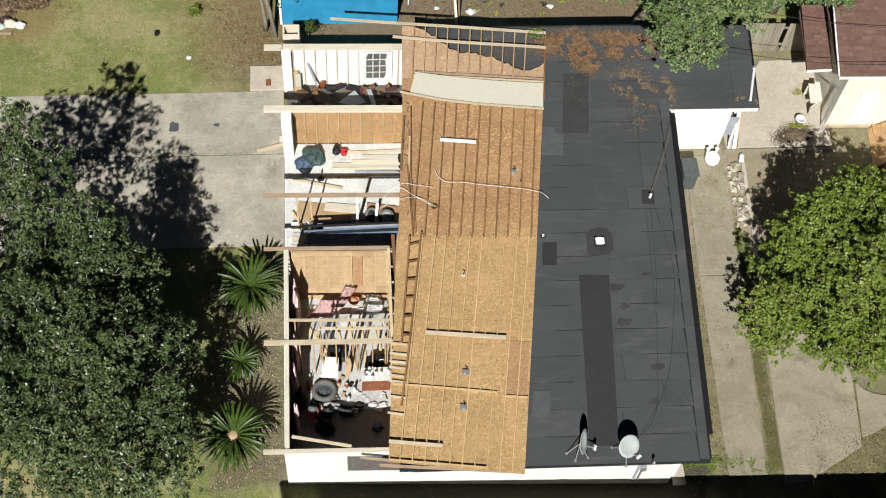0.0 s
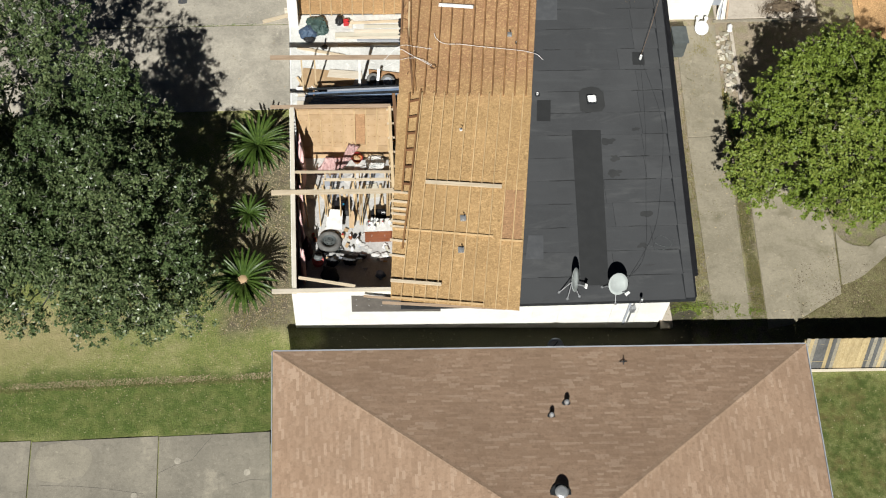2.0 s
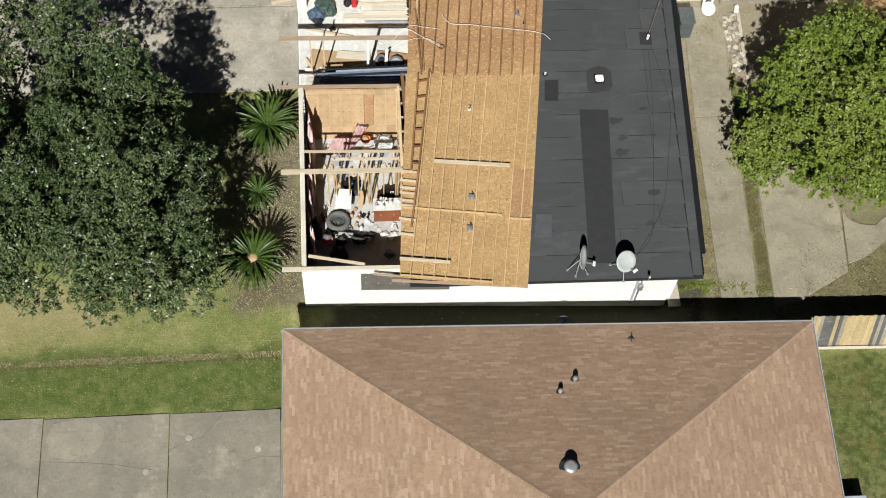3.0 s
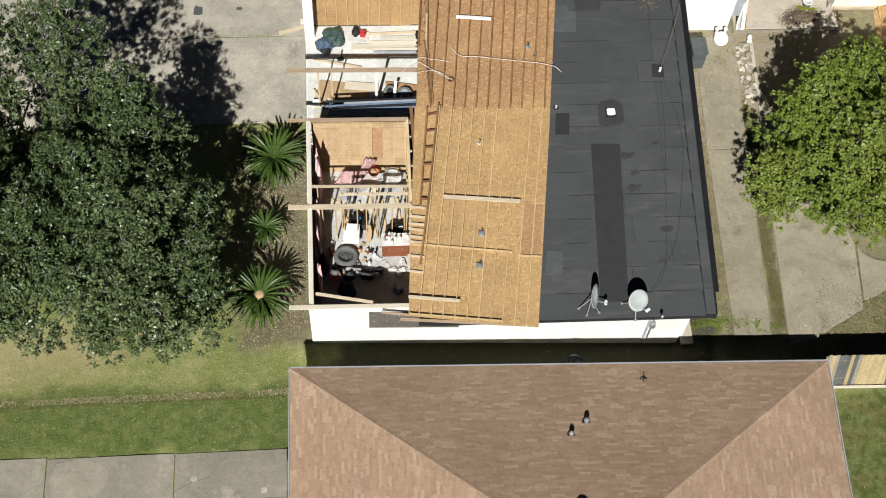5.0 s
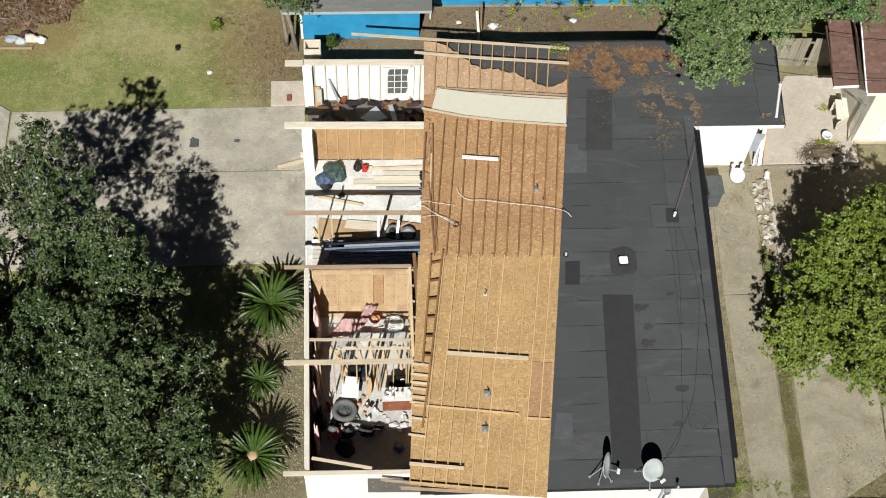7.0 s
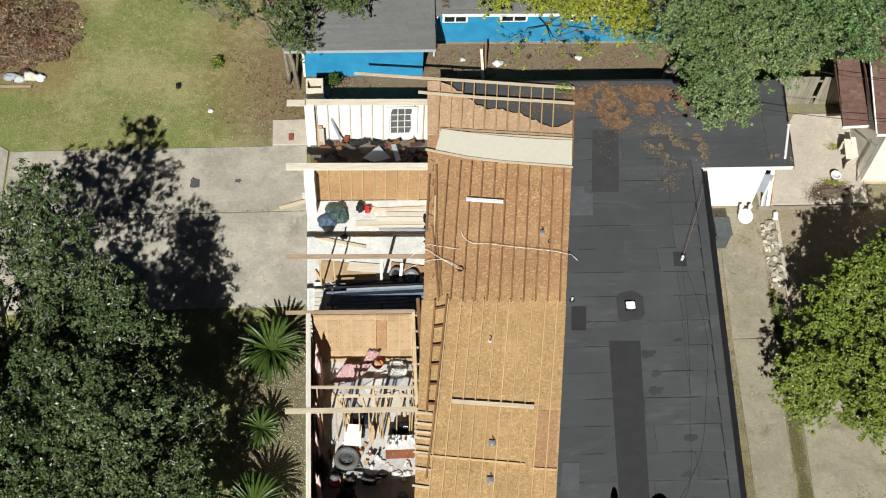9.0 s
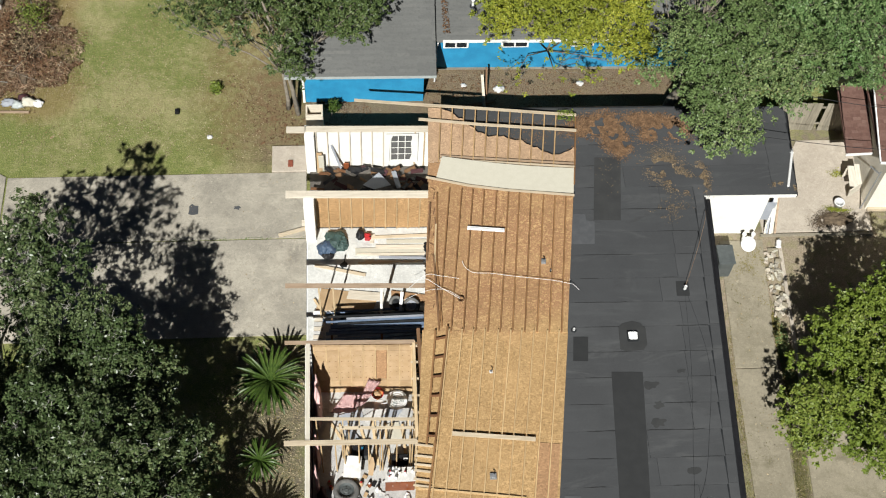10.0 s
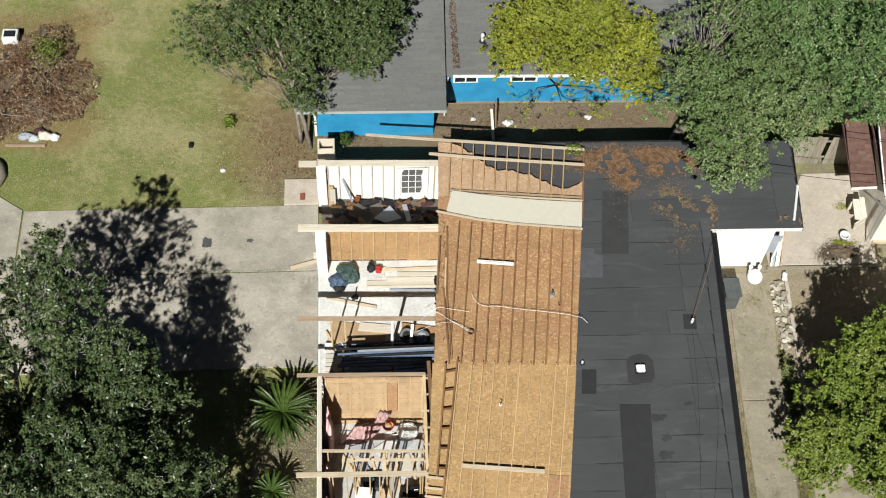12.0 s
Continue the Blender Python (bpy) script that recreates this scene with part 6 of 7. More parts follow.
bag(-1.5, 17.6, (0.18, 0.42, 0.5), M["maroon"], "dark maroon coat hanging by the wall", 12, "coat")
bag(-1.62, 17.05, (0.12, 0.3, 0.6), M["maroon"], "dark maroon curtain hanging by the wall", 13, "curtain")
for x, y, s in ((-1.62, 18.95, 0.13), (-1.62, 16.6, 0.13), (-1.60, 20.6, 0.20), (-1.58, 21.0, 0.16), (-1.62, 17.9, 0.10)):
    single("insulation_tuft", lump((x, y, F), (s * 0.6, s * 1.9, 1.5), 0.5, int(x * -100 + y), 3), M["pink"], "torn pink insulation hanging on the wall", "insulation", "torn insulation", smooth=True)

tripod = thing("wire_stand", (0.49, 16.82, F), "bent silver metal frame on the floor", "frame")
for a, b in (((0.40, 16.95), (0.50, 16.68)), ((0.50, 16.68), (0.60, 16.92)), ((0.42, 16.86), (0.58, 16.84))):
    part("rod", tube([(*a, F + 0.03), (*b, F + 0.03)], 0.014), M["metal"], tripod)
walker = thing("walking_frame", (-0.3, 17.7, F), "folded silver walking frame on the floor", "walking frame")
for a, b in (((-0.52, 17.86), (-0.36, 17.55)), ((-0.36, 17.90), (-0.20, 17.58)), ((-0.52, 17.86), (-0.36, 17.90)), ((-0.40, 17.62), (-0.24, 17.66)), ((-0.1, 17.85), (0.06, 17.62))):
    part("rod", tube([(*a, F + 0.08), (*b, F + 0.06)], 0.02), M["grey_plastic"], walker)
for i in range(64):
    x, y = rb.uniform(-1.3, 1.45), rb.uniform(16.9, 18.6)
    w, h = rb.uniform(0.025, 0.11), rb.uniform(0.02, 0.08)
    bm = box(-w, w, -h, h, 0, rb.uniform(0.01, 0.05), None, 0.004)
    bmesh.ops.transform(bm, matrix=pose(x, y, F + 0.002 * i, rb.uniform(-6, 6), rb.uniform(-6, 6), rb.uniform(0, 180)), verts=bm.verts)
    single("rubble_scrap", bm, M[rb.choice(("paper", "paper", "grey_panel", "drywall", "kraft", "black", "pvc"))], "broken flat scrap lying on the bedroom floor", "rubble", "rubble on the bedroom floor")
for x, y, w, h in ((0.95, 17.38, 0.16, 0.10), (1.26, 17.36, 0.15, 0.11), (1.1, 17.22, 0.12, 0.1)):
    single("crumpled_paper", lump((x, y, F), (w, h, 0.07), 0.6, int(x * 50), 3), M["paper"], "crumpled white paper on the floor", "paper", "rubble on the bedroom floor", smooth=True)

tv = thing("television", (-0.2, 19.2, F), "black boxy television standing behind the studs", "television")
part("case", box(-0.48, 0.06, 19.0, 19.42, F, F + 0.48, None, 0.03), M["black"], tv)
part("screen", box(-0.43, 0.01, 18.985, 19.005, F + 0.08, F + 0.42), M["glass"], tv)
part("sticker", box(-0.18, -0.10, 19.2, 19.28, F + 0.48, F + 0.486), M["blue"], tv, "small blue sticker")
bx = thing("suitcase", (1.1, 18.8, F), "black suitcase behind the partition", "suitcase")
part("shell", box(0.82, 1.36, 18.75, 19.0, F, F + 0.5, None, 0.04), M["black"], bx)
part("handle", tube([(1.2, 18.8, F + 0.5), (1.2, 18.8, F + 0.56), (1.32, 18.8, F + 0.56), (1.32, 18.8, F + 0.5)], 0.015), M["pvc"], bx)
ib = thing("ironing_board", (0.14, 18.6, F), "narrow brown ironing board leaning on the studs", "ironing board")
part("board", slab([(-0.08, 0), (0.08, 0), (0.1, 0.4), (0.03, 0.62), (-0.03, 0.62), (-0.1, 0.4)], 0, 0.03), M["kraft"], ib)
bpy.data.objects[ib.children[0].name].matrix_parent_inverse = Matrix.Identity(4)
ib.matrix_basis = pose(0.1, 18.35, F + 0.3, 38, 0, -8)
part("leg", bar((0.1, 18.4, F), (0.14, 18.75, F + 0.6), 0.03, 0.03), M["metal"], ib)
for i, (x0, y0, x1, y1) in enumerate(((-1.2, 20.35, -0.3, 18.9), (-0.9, 20.3, -0.6, 18.85), (0.2, 20.4, 0.35, 18.8), (0.62, 20.3, 0.75, 18.8), (1.2, 20.2, 1.3, 18.75), (-0.2, 20.1, 0.15, 18.9))):
    single("loose_stud", bar((x0, y0, F + 0.06 + 0.02 * i), (x1, y1, F + 0.05), 0.09, 0.04), M["pale_wood_y"], "pale loose stud lying on the bedroom floor", "timber", "loose timber in the bedroom")
for i, (x, y, w, h, mt) in enumerate(((-0.9, 21.0, 0.35, 0.22, "paper"), (-0.5, 20.55, 0.4, 0.2, "grey_panel"), (0.3, 20.6, 0.42, 0.18, "paper"), (0.9, 20.65, 0.3, 0.2, "grey_panel"), (-1.2, 20.0, 0.3, 0.25, "drywall"), (0.1, 20.0, 0.35, 0.22, "paper"), (0.95, 20.0, 0.3, 0.2, "drywall"), (-0.5, 19.9, 0.25, 0.15, "grey_panel"))):
    bm = box(-w, w, -h, h, 0, 0.03, None, 0.005)
    bmesh.ops.transform(bm, matrix=pose(x, y, F + 0.02 + 0.006 * i, 2, 3, 17 * i), verts=bm.verts)
    single("fallen_gypsum", bm, M[mt], "broken gypsum sheet fallen on the floor", "gypsum", "fallen gypsum in the bedroom")

for k, pts in enumerate((((-1.20, 20.60), (-0.35, 20.62), (-0.10, 21.12), (-0.70, 21.18)), ((-0.40, 20.72), (-0.10, 20.78), (0.52, 21.50), (0.12, 21.62)))):
    bm = bmesh.new()
    q = [(*p, 0) for p in pts]
    gridv = [[bm.verts.new(bilinear(q, i / 8, j / 8) + Vector((0, 0, F + 0.30 + 0.12 * k + 0.05 * math.sin(i * 1.9 + j) + 0.35 * (j / 8)))) for i in range(9)] for j in range(9)]
    for j in range(8):
        for i in range(8):
            bm.faces.new((gridv[j][i], gridv[j][i + 1], gridv[j + 1][i + 1], gridv[j + 1][i]))
    bmesh.ops.solidify(bm, geom=bm.faces[:], thickness=0.04)
    single("pink_blanket", bm, M["pink"], "faded pink sheet draped over the rubble", "blanket", "pink sheets", smooth=True)
bs = thing("basket", (0.4, 21.25, F), "orange round basket with red rim", "basket")
part("bowl", lathe([(0.10, 0.0), (0.17, 0.16), (0.19, 0.30), (0.17, 0.30), (0.12, 0.05)], (0.4, 21.25, F + 0.1), 20), M["orange"], bs, smooth=True)
part("rim", hoop((0.4, 21.25, F + 0.41), 0.195, 0.02), M["red"], bs)
part("contents", lump((0.39, 21.25, F + 0.25), (0.13, 0.12, 0.12), 0.4, 3), M["kraft"], bs)
fan = thing("pedestal_fan", (1.05, 21.0, F), "white round fan fallen over on its back", "fan")
for r in (0.10, 0.19, 0.27, 0.34):
    part("guard_ring", hoop((1.05, 21.02, F + 0.35), r, 0.010), M["pvc"], fan)
for i in range(10):
    a = 6.2832 * i / 10
    part("guard_wire", bar((1.05, 21.02, F + 0.36), (1.05 + 0.34 * math.cos(a), 21.02 + 0.34 * math.sin(a), F + 0.35), 0.008, 0.008), M["pvc"], fan)
for i in range(3):
    a = 2.094 * i
    part("blade", bar((1.05 + 0.05 * math.cos(a), 21.02 + 0.05 * math.sin(a), F + 0.30), (1.05 + 0.24 * math.cos(a), 21.02 + 0.24 * math.sin(a), F + 0.30), 0.14, 0.01), M["dish"], fan)
part("back_guard", lathe([(0.34, 0.26), (0.35, 0.28), (0.1, 0.29)], (1.05, 21.02, F), 28), M["pvc"], fan)
part("motor", lathe([(0.09, 0), (0.1, 0.1), (0.07, 0.16)], (1.05, 21.02, F + 0.14), 16), M["pvc"], fan)
part("stand", tube([(1.05, 21.02, F + 0.16), (0.5, 20.98, F + 0.12)], 0.025), M["pvc"], fan)
part("base", lathe([(0.2, 0), (0.2, 0.03), (0.05, 0.06)], (0.46, 20.98, F + 0.0), 20), M["pvc"], fan)

# ---------------------------------------------------------------- open garage


def crumpled(at, size, seed, fold=0.22):
    """A heap of folded sheeting with sharp creases."""
    bm = bmesh.new()
    bmesh.ops.create_icosphere(bm, subdivisions=4, radius=1.0)
    for v in bm.verts:
        c = v.co.copy()
        k = 1 + 0.3 * noise.noise(c * 1.3 + Vector((seed, 0, 0))) - fold * abs(noise.noise(c * 2.6 + Vector((0, seed, 1)))) - 0.6 * fold * abs(noise.noise(c * 5.5 + Vector((2, 0, seed))))
        v.co = Vector((c.x * size[0] * k, c.y * size[1] * k, max(c.z * size[2] * k, -0.1)))
    bmesh.ops.translate(bm, verts=bm.verts, vec=Vector(at) + Vector((0, 0, 0.1)))
    return bm


tpl = thing("tarpaulin", (-1.1, 27.45, F), "crumpled green and blue tarpaulin bundle on the garage floor", "tarpaulin")
part("green_sheet", crumpled((-0.92, 27.55, F), (0.46, 0.44, 0.34), 3), M["tarp"], tpl, "dark green sheeting")
part("blue_sheet", crumpled((-1.30, 27.25, F), (0.34, 0.34, 0.27), 8), M["blue_tarp"], tpl, "slate blue sheeting")
part("dark_end", crumpled((-1.25, 26.92, F), (0.24, 0.12, 0.14), 12), M["black"], tpl, "black wrapped end")
single("bag", lump((-0.05, 27.8, F), (0.17, 0.2, 0.22), 0.35, 31, 3), M["black"], "black bag beside a red fuel can", "bag", smooth=True)
cn = thing("fuel_can", (0.2, 27.68, F), "red plastic fuel can on the garage floor", "fuel can")
part("body", box(0.10, 0.32, 27.58, 27.80, F, F + 0.26, None, 0.03), M["red"], cn)
part("handle", tube([(0.14, 27.69, F + 0.25), (0.17, 27.69, F + 0.32), (0.27, 27.69, F + 0.32), (0.29, 27.69, F + 0.25)], 0.016), M["red"], cn)
part("spout", tube([(0.28, 27.62, F + 0.25), (0.34, 27.58, F + 0.33)], 0.02), M["black"], cn)
for i, (x0, y0, x1, y1, w, mt) in enumerate((
        (-0.25, 27.12, 2.4, 27.12, 0.30, "drywall"), (0.5, 27.30, 2.5, 27.26, 0.18, "plate"), (0.9, 27.52, 2.5, 27.50, 0.16, "drywall"), (0.35, 27.46, 0.42, 27.85, 0.14, "plate"),
        (0.3, 27.70, 2.5, 27.75, 0.12, "pale_wood"), (-0.2, 26.98, 2.3, 26.94, 0.10, "plate"), (-1.72, 26.56, 0.1, 26.10, 0.12, "pale_wood"), (0.1, 26.66, 2.2, 26.60, 0.10, "plate"),
        (-0.15, 26.60, 1.1, 26.58, 0.1, "pale_wood"), (-1.75, 25.15, -1.35, 24.4, 0.08, "pale_wood_y"))):
    single("plank", bar((x0, y0, F + 0.03 + 0.008 * i), (x1, y1, F + 0.03 + 0.008 * i), w, 0.035, None, (0, 0, 1), 0.003), M[mt], "pale plank lying on the garage floor", "plank", "planks on the garage floor")
single("steel_channel", bar((0.6, 26.84, F + 0.08), (2.35, 26.76, F + 0.08), 0.08, 0.05), M["grey_panel"], "pale grey steel channel on the garage floor", "channel")
single("angle_bar", bar((-0.78, 26.50, F + 0.05), (-0.58, 26.66, F + 0.05), 0.18, 0.03), M["dark_metal"], "small rusty metal plate on the floor", "plate")
sv = thing("shovel", (-0.68, 26.6, F), "small dark shovel on the garage floor", "shovel")
part("blade", slab([(-0.79, 26.46), (-0.57, 26.46), (-0.57, 26.62), (-0.79, 26.62)], F + 0.055, F + 0.075), M["dark_metal"], sv)
part("handle", tube([(-0.66, 26.6, F + 0.08), (-0.62, 26.95, F + 0.10)], 0.02), M["black"], sv)
for i, (poly, mt) in enumerate(((((-1.70, 24.70), (0.35, 24.72), (0.47, 25.05), (-0.1, 25.4), (-1.50, 25.62)), "kraft"), (((-0.6, 25.15), (0.75, 25.0), (0.72, 25.35), (-0.5, 25.5)), "plate"), (((1.0, 25.0), (2.2, 24.9), (2.25, 25.2), (1.0, 25.42)), "osb_red"))):
    single("plywood_offcut", slab(poly, F + 0.02 + 0.03 * i, F + 0.04 + 0.03 * i), M[mt], "cut piece of plywood on the garage floor", "plywood", "plywood on the garage floor")
wheel(1.16, 24.85, F + 0.10, 0.27, 0.16, pose(0, 0, 0, 30, 0, 40), "small black wheel among pipes", "wheels in the garage", "dark_metal")
wheel(1.70, 24.72, F + 0.10, 0.30, 0.18, pose(0, 0, 0, 18, 0, -20), "black wheel with a grey rim among pipes", "wheels in the garage", "grey_panel")
single("white_post", bar((1.28, 24.45, F + 0.1), (1.38, 25.1, F + 0.55), 0.10, 0.10), M["pvc"], "short white post leaning over wheels", "post")
rp = random.Random(5)
rack = thing("pipe_rack", (0.5, 23.3, F), "dark timber rack holding metal strips along the wall", "rack")
for x in (-1.1, 0.6, 2.2):
    for y in (22.75, 23.85):
        part("leg", bar((x, y, F), (x, y, 1.1), 0.07, 0.07), M["brown_wood"], rack)
    part("crossbar", bar((x, 22.65, 1.13), (x, 23.95, 1.13), 0.07, 0.06, None, (0, 0, 1)), M["brown_wood"], rack)
for i, (x0, x1, y, sl, w, mt) in enumerate(((-1.3, 2.6, 23.05, 0.03, 0.10, "steel_blue"), (-1.2, 2.7, 23.17, 0.05, 0.09, "steel_blue"), (-1.15, 2.5, 23.30, 0.05, 0.11, "steel_blue"), (-0.9, 2.6, 23.42, 0.06, 0.06, "dark_metal"), (-1.3, 2.4, 23.50, 0.10, 0.05, "steel_blue"), (-0.6, 2.5, 23.60, 0.06, 0.08, "grey_panel"), (-1.25, 2.2, 23.70, 0.05, 0.05, "dark_metal"))):
    single("metal_strip", bar((x0, y + 0.16, 1.195), (x1, y + 0.16 + sl, 1.195), w, 0.06), M[mt], "long blue-grey metal strip lying on a rack", "metal strip", "metal strips in the garage")
for i in range(22):
    y = 22.75 + 1.8 * rp.random()
    x0, x1 = rp.uniform(-1.5, -0.4), rp.uniform(1.2, 2.9)
    sl = rp.uniform(-0.05, 0.12)
    single("steel_pipe", bar((x0, y, F + 0.06 + 0.05 * rp.random()), (x1, y + sl, F + 0.10 + 0.12 * rp.random()), rp.uniform(0.05, 0.12), rp.uniform(0.04, 0.08)), M[rp.choice(("steel_blue", "steel_blue", "steel_blue", "dark_metal", "grey_panel"))], "long blue-grey metal strip stacked by the wall", "metal strip", "metal strips in the garage")
for i in range(7):
    single("small_box", box(-1.8 + 0.01 * i, -1.45, 23.2 + 0.17 * i, 23.34 + 0.17 * i, F, F + 0.12 + 0.02 * (i % 3), None, 0.006), M["paper" if i % 2 else "plate"], "small stack of pale boxes by the garage door", "box", "boxes by the garage door")
single("cardboard_box", box(-1.78, -1.5, 24.35, 24.6, F, F + 0.24, None, 0.01), M["pvc"], "white box at the garage opening", "box")
single("timber", bar((-3.05, 27.95, 0.05), (-1.98, 28.25, 0.08), 0.12, 0.09), M["pale_wood"], "yellow timber lying on the driveway", "timber")

# ---------------------------------------------------------------- north room and porch
rn = random.Random(8)
for i in range(84):
    x, y = rn.uniform(-1.6, 2.4), rn.uniform(28.9, 30.6)
    a = rn.uniform(-50, 50)
    l = rn.uniform(0.2, 0.55)
    d = Vector((math.cos(radians(a)), math.sin(radians(a)), rn.uniform(-0.2, 0.25))) * l
    single("rubble_board", bar(Vector((x, y, F + 0.12 + 0.35 * rn.random())) - d / 2, Vector((x, y, F + 0.12 + 0.35 * rn.random())) + d / 2, rn.uniform(0.08, 0.2), 0.03), M[rn.choice(("brown_wood_x", "brown_wood", "brown_wood", "maroon", "maroon", "black", "black", "grey_board"))], "broken brown board in a rubble heap", "rubble", "rubble in the north room")
single("grey_sheet", slab([(0.09, 29.73), (0.50, 29.52), (1.13, 29.70), (0.70, 30.28)], F + 0.52, F + 0.54), M["grey_panel"], "smooth grey sheet lying on rubble", "sheet")
single("grey_sheet", bar((1.25, 30.35, F + 0.5), (1.42, 29.5, F + 0.62), 0.18, 0.02), M["grey_panel"], "narrow grey sheet leaning on rubble", "sheet")
single("brown_plank", bar((-1.05, 30.95, 1.5), (-0.72, 30.6, 0.5), 0.07, 0.04), M["grey_panel"], "thin grey strip leaning on the wall", "strip")
single("red_board", bar((-0.62, 30.75, 0.35), (-0.42, 30.75, 0.35), 0.05, 0.5), M["cherry"], "small red-brown board against the wall", "board")
single("wall_panel", bar((-1.55, 30.75, 0.6), (-1.35, 30.75, 0.6), 0.04, 1.0), M["drywall"], "torn wallboard standing by the wall", "wallboard")
br = thing("brick", (-2.63, 31.15, 0.05), "single red brick on the porch slab", "brick")
part("brick", box(-2.73, -2.55, 31.03, 31.30, 0.05, 0.13, None, 0.008), M["brick"], br)
single("door_threshold", bar((-2.2, 28.45, 0.08), (-1.6, 28.48, 0.1), 0.25, 0.06), M["plate"], "pale threshold board at the open doorway", "board")

# hollow masonry column by the blue house
col = thing("masonry_column", (-1.7, 32.6, -0.05), "hollow pale block column by the fence line", "column")
for a, b, c, d in ((-2.0, -1.35, 32.30, 32.37), (-2.0, -1.35, 32.77, 32.84), (-2.0, -1.93, 32.37, 32.77), (-1.42, -1.35, 32.37, 32.77)):
    part("block", box(a, b, c, d, -0.05, 1.55, None, 0.01), M["plate"], col)
part("footing", box(-2.05, -1.3, 32.2, 32.9, -0.05, 0.25, None, 0.015), M["concrete"], col)
single("paving_stone", box(-1.25, -0.2, 32.35, 33.0, -0.06, 0.03, None, 0.01), M["grey_concrete"], "grey stepping stone in the shaded gap", "paving stone")
single("fallen_plank", bar((3.3, 33.6, 0.05), (5.4, 34.0, 0.08), 0.12, 0.05), M["brown_wood_x"], "dark plank on the ground by the blue house", "plank")
lp = thing("lean_post", (4.75, 34.4, 0.0), "pale post leaning beside the blue house", "post")
part("post", bar((4.95, 33.4, 0.0), (4.82, 34.35, 1.3), 0.10, 0.10), M["plate"], lp)
part("brace", bar((5.05, 34.0, 0.0), (5.05, 34.9, 1.1), 0.07, 0.07), M["brown_wood"], lp)
for x, y, s in ((5.6, 34.65, 0.2), (4.2, 34.9, 0.12), (8.9, 34.9, 0.15), (0.4, 32.4, 0.14)):
    single("litter_bag", lump((x, y, -0.05), (s, s * 0.8, s * 0.5), 0.5, int(x * 10), 3), M["paper"], "crumpled pale bag on bare earth", "bag", "litter in the gap", smooth=True)
vent_pipe("vent_pipe", 4.55, 36.8, 2.52, 0.05, 0.3, "thin white vent pipe on the grey roof", M["pvc"], True)
dp = thing("downpipe", (3.0, 35.2, 0.0), "white downpipe at the blue house corner", "downpipe")
part("pipe", tube([(3.05, 35.1, 0.0), (3.05, 35.12, 2.0), (3.15, 35.2, 2.3)], 0.035), M["pvc"], dp)
part("clip", box(3.0, 3.1, 35.1, 35.2, 1.2, 1.25), M["pvc"], dp)

# ---------------------------------------------------------------- rear yard
ct = thing("wheelie_bin", (13.1, 26.1, 0.0), "grey wheelie bin standing against the house", "bin")
part("body", box(12.86, 13.40, 25.72, 26.46, 0.0, 0.95, None, 0.04), M["grey_plastic"], ct)
part("lid", box(12.83, 13.43, 25.68, 26.50, 0.95, 1.02, None, 0.02), M["grey_plastic"], ct)
part("handle", tube([(12.9, 26.52, 0.95), (13.36, 26.52, 0.95)], 0.02), M["grey_plastic"], ct)
for x in (12.88, 13.38):
    part("wheel", lathe([(0.12, -0.03), (0.12, 0.03)], (x, 26.5, 0.12), 16, Matrix.Rotation(radians(90), 4, "Y")), M["rubber"], ct)
ur = thing("garden_table", (14.3, 26.98, 0.0), "round white plastic table lying on its side", "table")
part("tabletop", lathe([(0.27, 0), (0.29, 0.02), (0.28, 0.05), (0.23, 0.06)], (14.30, 26.98, 0.22), 28, Matrix.Rotation(radians(30), 4, "X")), M["pvc"], ur, smooth=True)
for x in (14.12, 14.46):
    part("leg", tube([(x, 27.15, 0.0), (x, 27.22, 0.5)], 0.05), M["pvc"], ur)
    part("foot", lathe([(0.08, 0), (0.08, 0.05)], (x, 27.22, 0.5), 12), M["pvc"], ur)
bu = thing("bucket", (18.15, 28.75, 0.0), "white plastic bucket on the yard slab", "bucket")
part("body", lathe([(0.17, 0), (0.19, 0.20), (0.205, 0.21), (0.205, 0.24), (0.16, 0.24), (0.14, 0.20)], (18.15, 28.75, 0.0), 22), M["pvc"], bu, smooth=True)
part("handle", tube([(17.95, 28.75, 0.22), (18.15, 28.56, 0.25), (18.35, 28.75, 0.22)], 0.008, sides=5), M["metal"], bu)
bt = thing("bottle", (15.5, 27.0, 0.0), "white plastic jug lying on bare earth", "bottle")
part("body", tube([(15.45, 26.9, 0.1), (15.52, 27.15, 0.1)], 0.1), M["pvc"], bt)
part("cap", tube([(15.52, 27.15, 0.1), (15.54, 27.22, 0.1)], 0.04), M["pvc"], bt)
bb = thing("screen_door", (14.95, 28.2, 0.0), "blue-grey door panel beside the wing", "door")
part("panel", bar((14.70, 27.80, 1.2), (15.14, 27.78, 1.2), 0.04, 1.1), M["grey_panel"], bb)
part("frame", bar((15.07, 27.78, 0.7), (15.13, 27.77, 0.7), 0.06, 1.4), M["white"], bb)
for i in range(5):
    single("leaning_board", bar((15.05 + 0.1 * i, 27.5 + 0.05 * (i % 2), 0.0), (15.25 + 0.08 * i, 28.6, 1.4 - 0.1 * i), 0.07, 0.03), M[("plate", "grey_panel", "white", "plate_y", "brown_plate")[i]], "narrow board leaning by the wing door", "board", "boards by the wing door")
gp = thing("gutter_pipe", (15.5, 28.6, ROOF), "white pipe lying on the wing roof edge", "pipe")
part("pipe", tube([(15.72, 29.3, ROOF + 0.06), (15.3, 27.85, ROOF + 0.06)], 0.05), M["pvc"], gp)
part("elbow", tube([(15.72, 29.3, ROOF + 0.06), (15.80, 29.55, ROOF - 0.1)], 0.06), M["pvc"], gp)
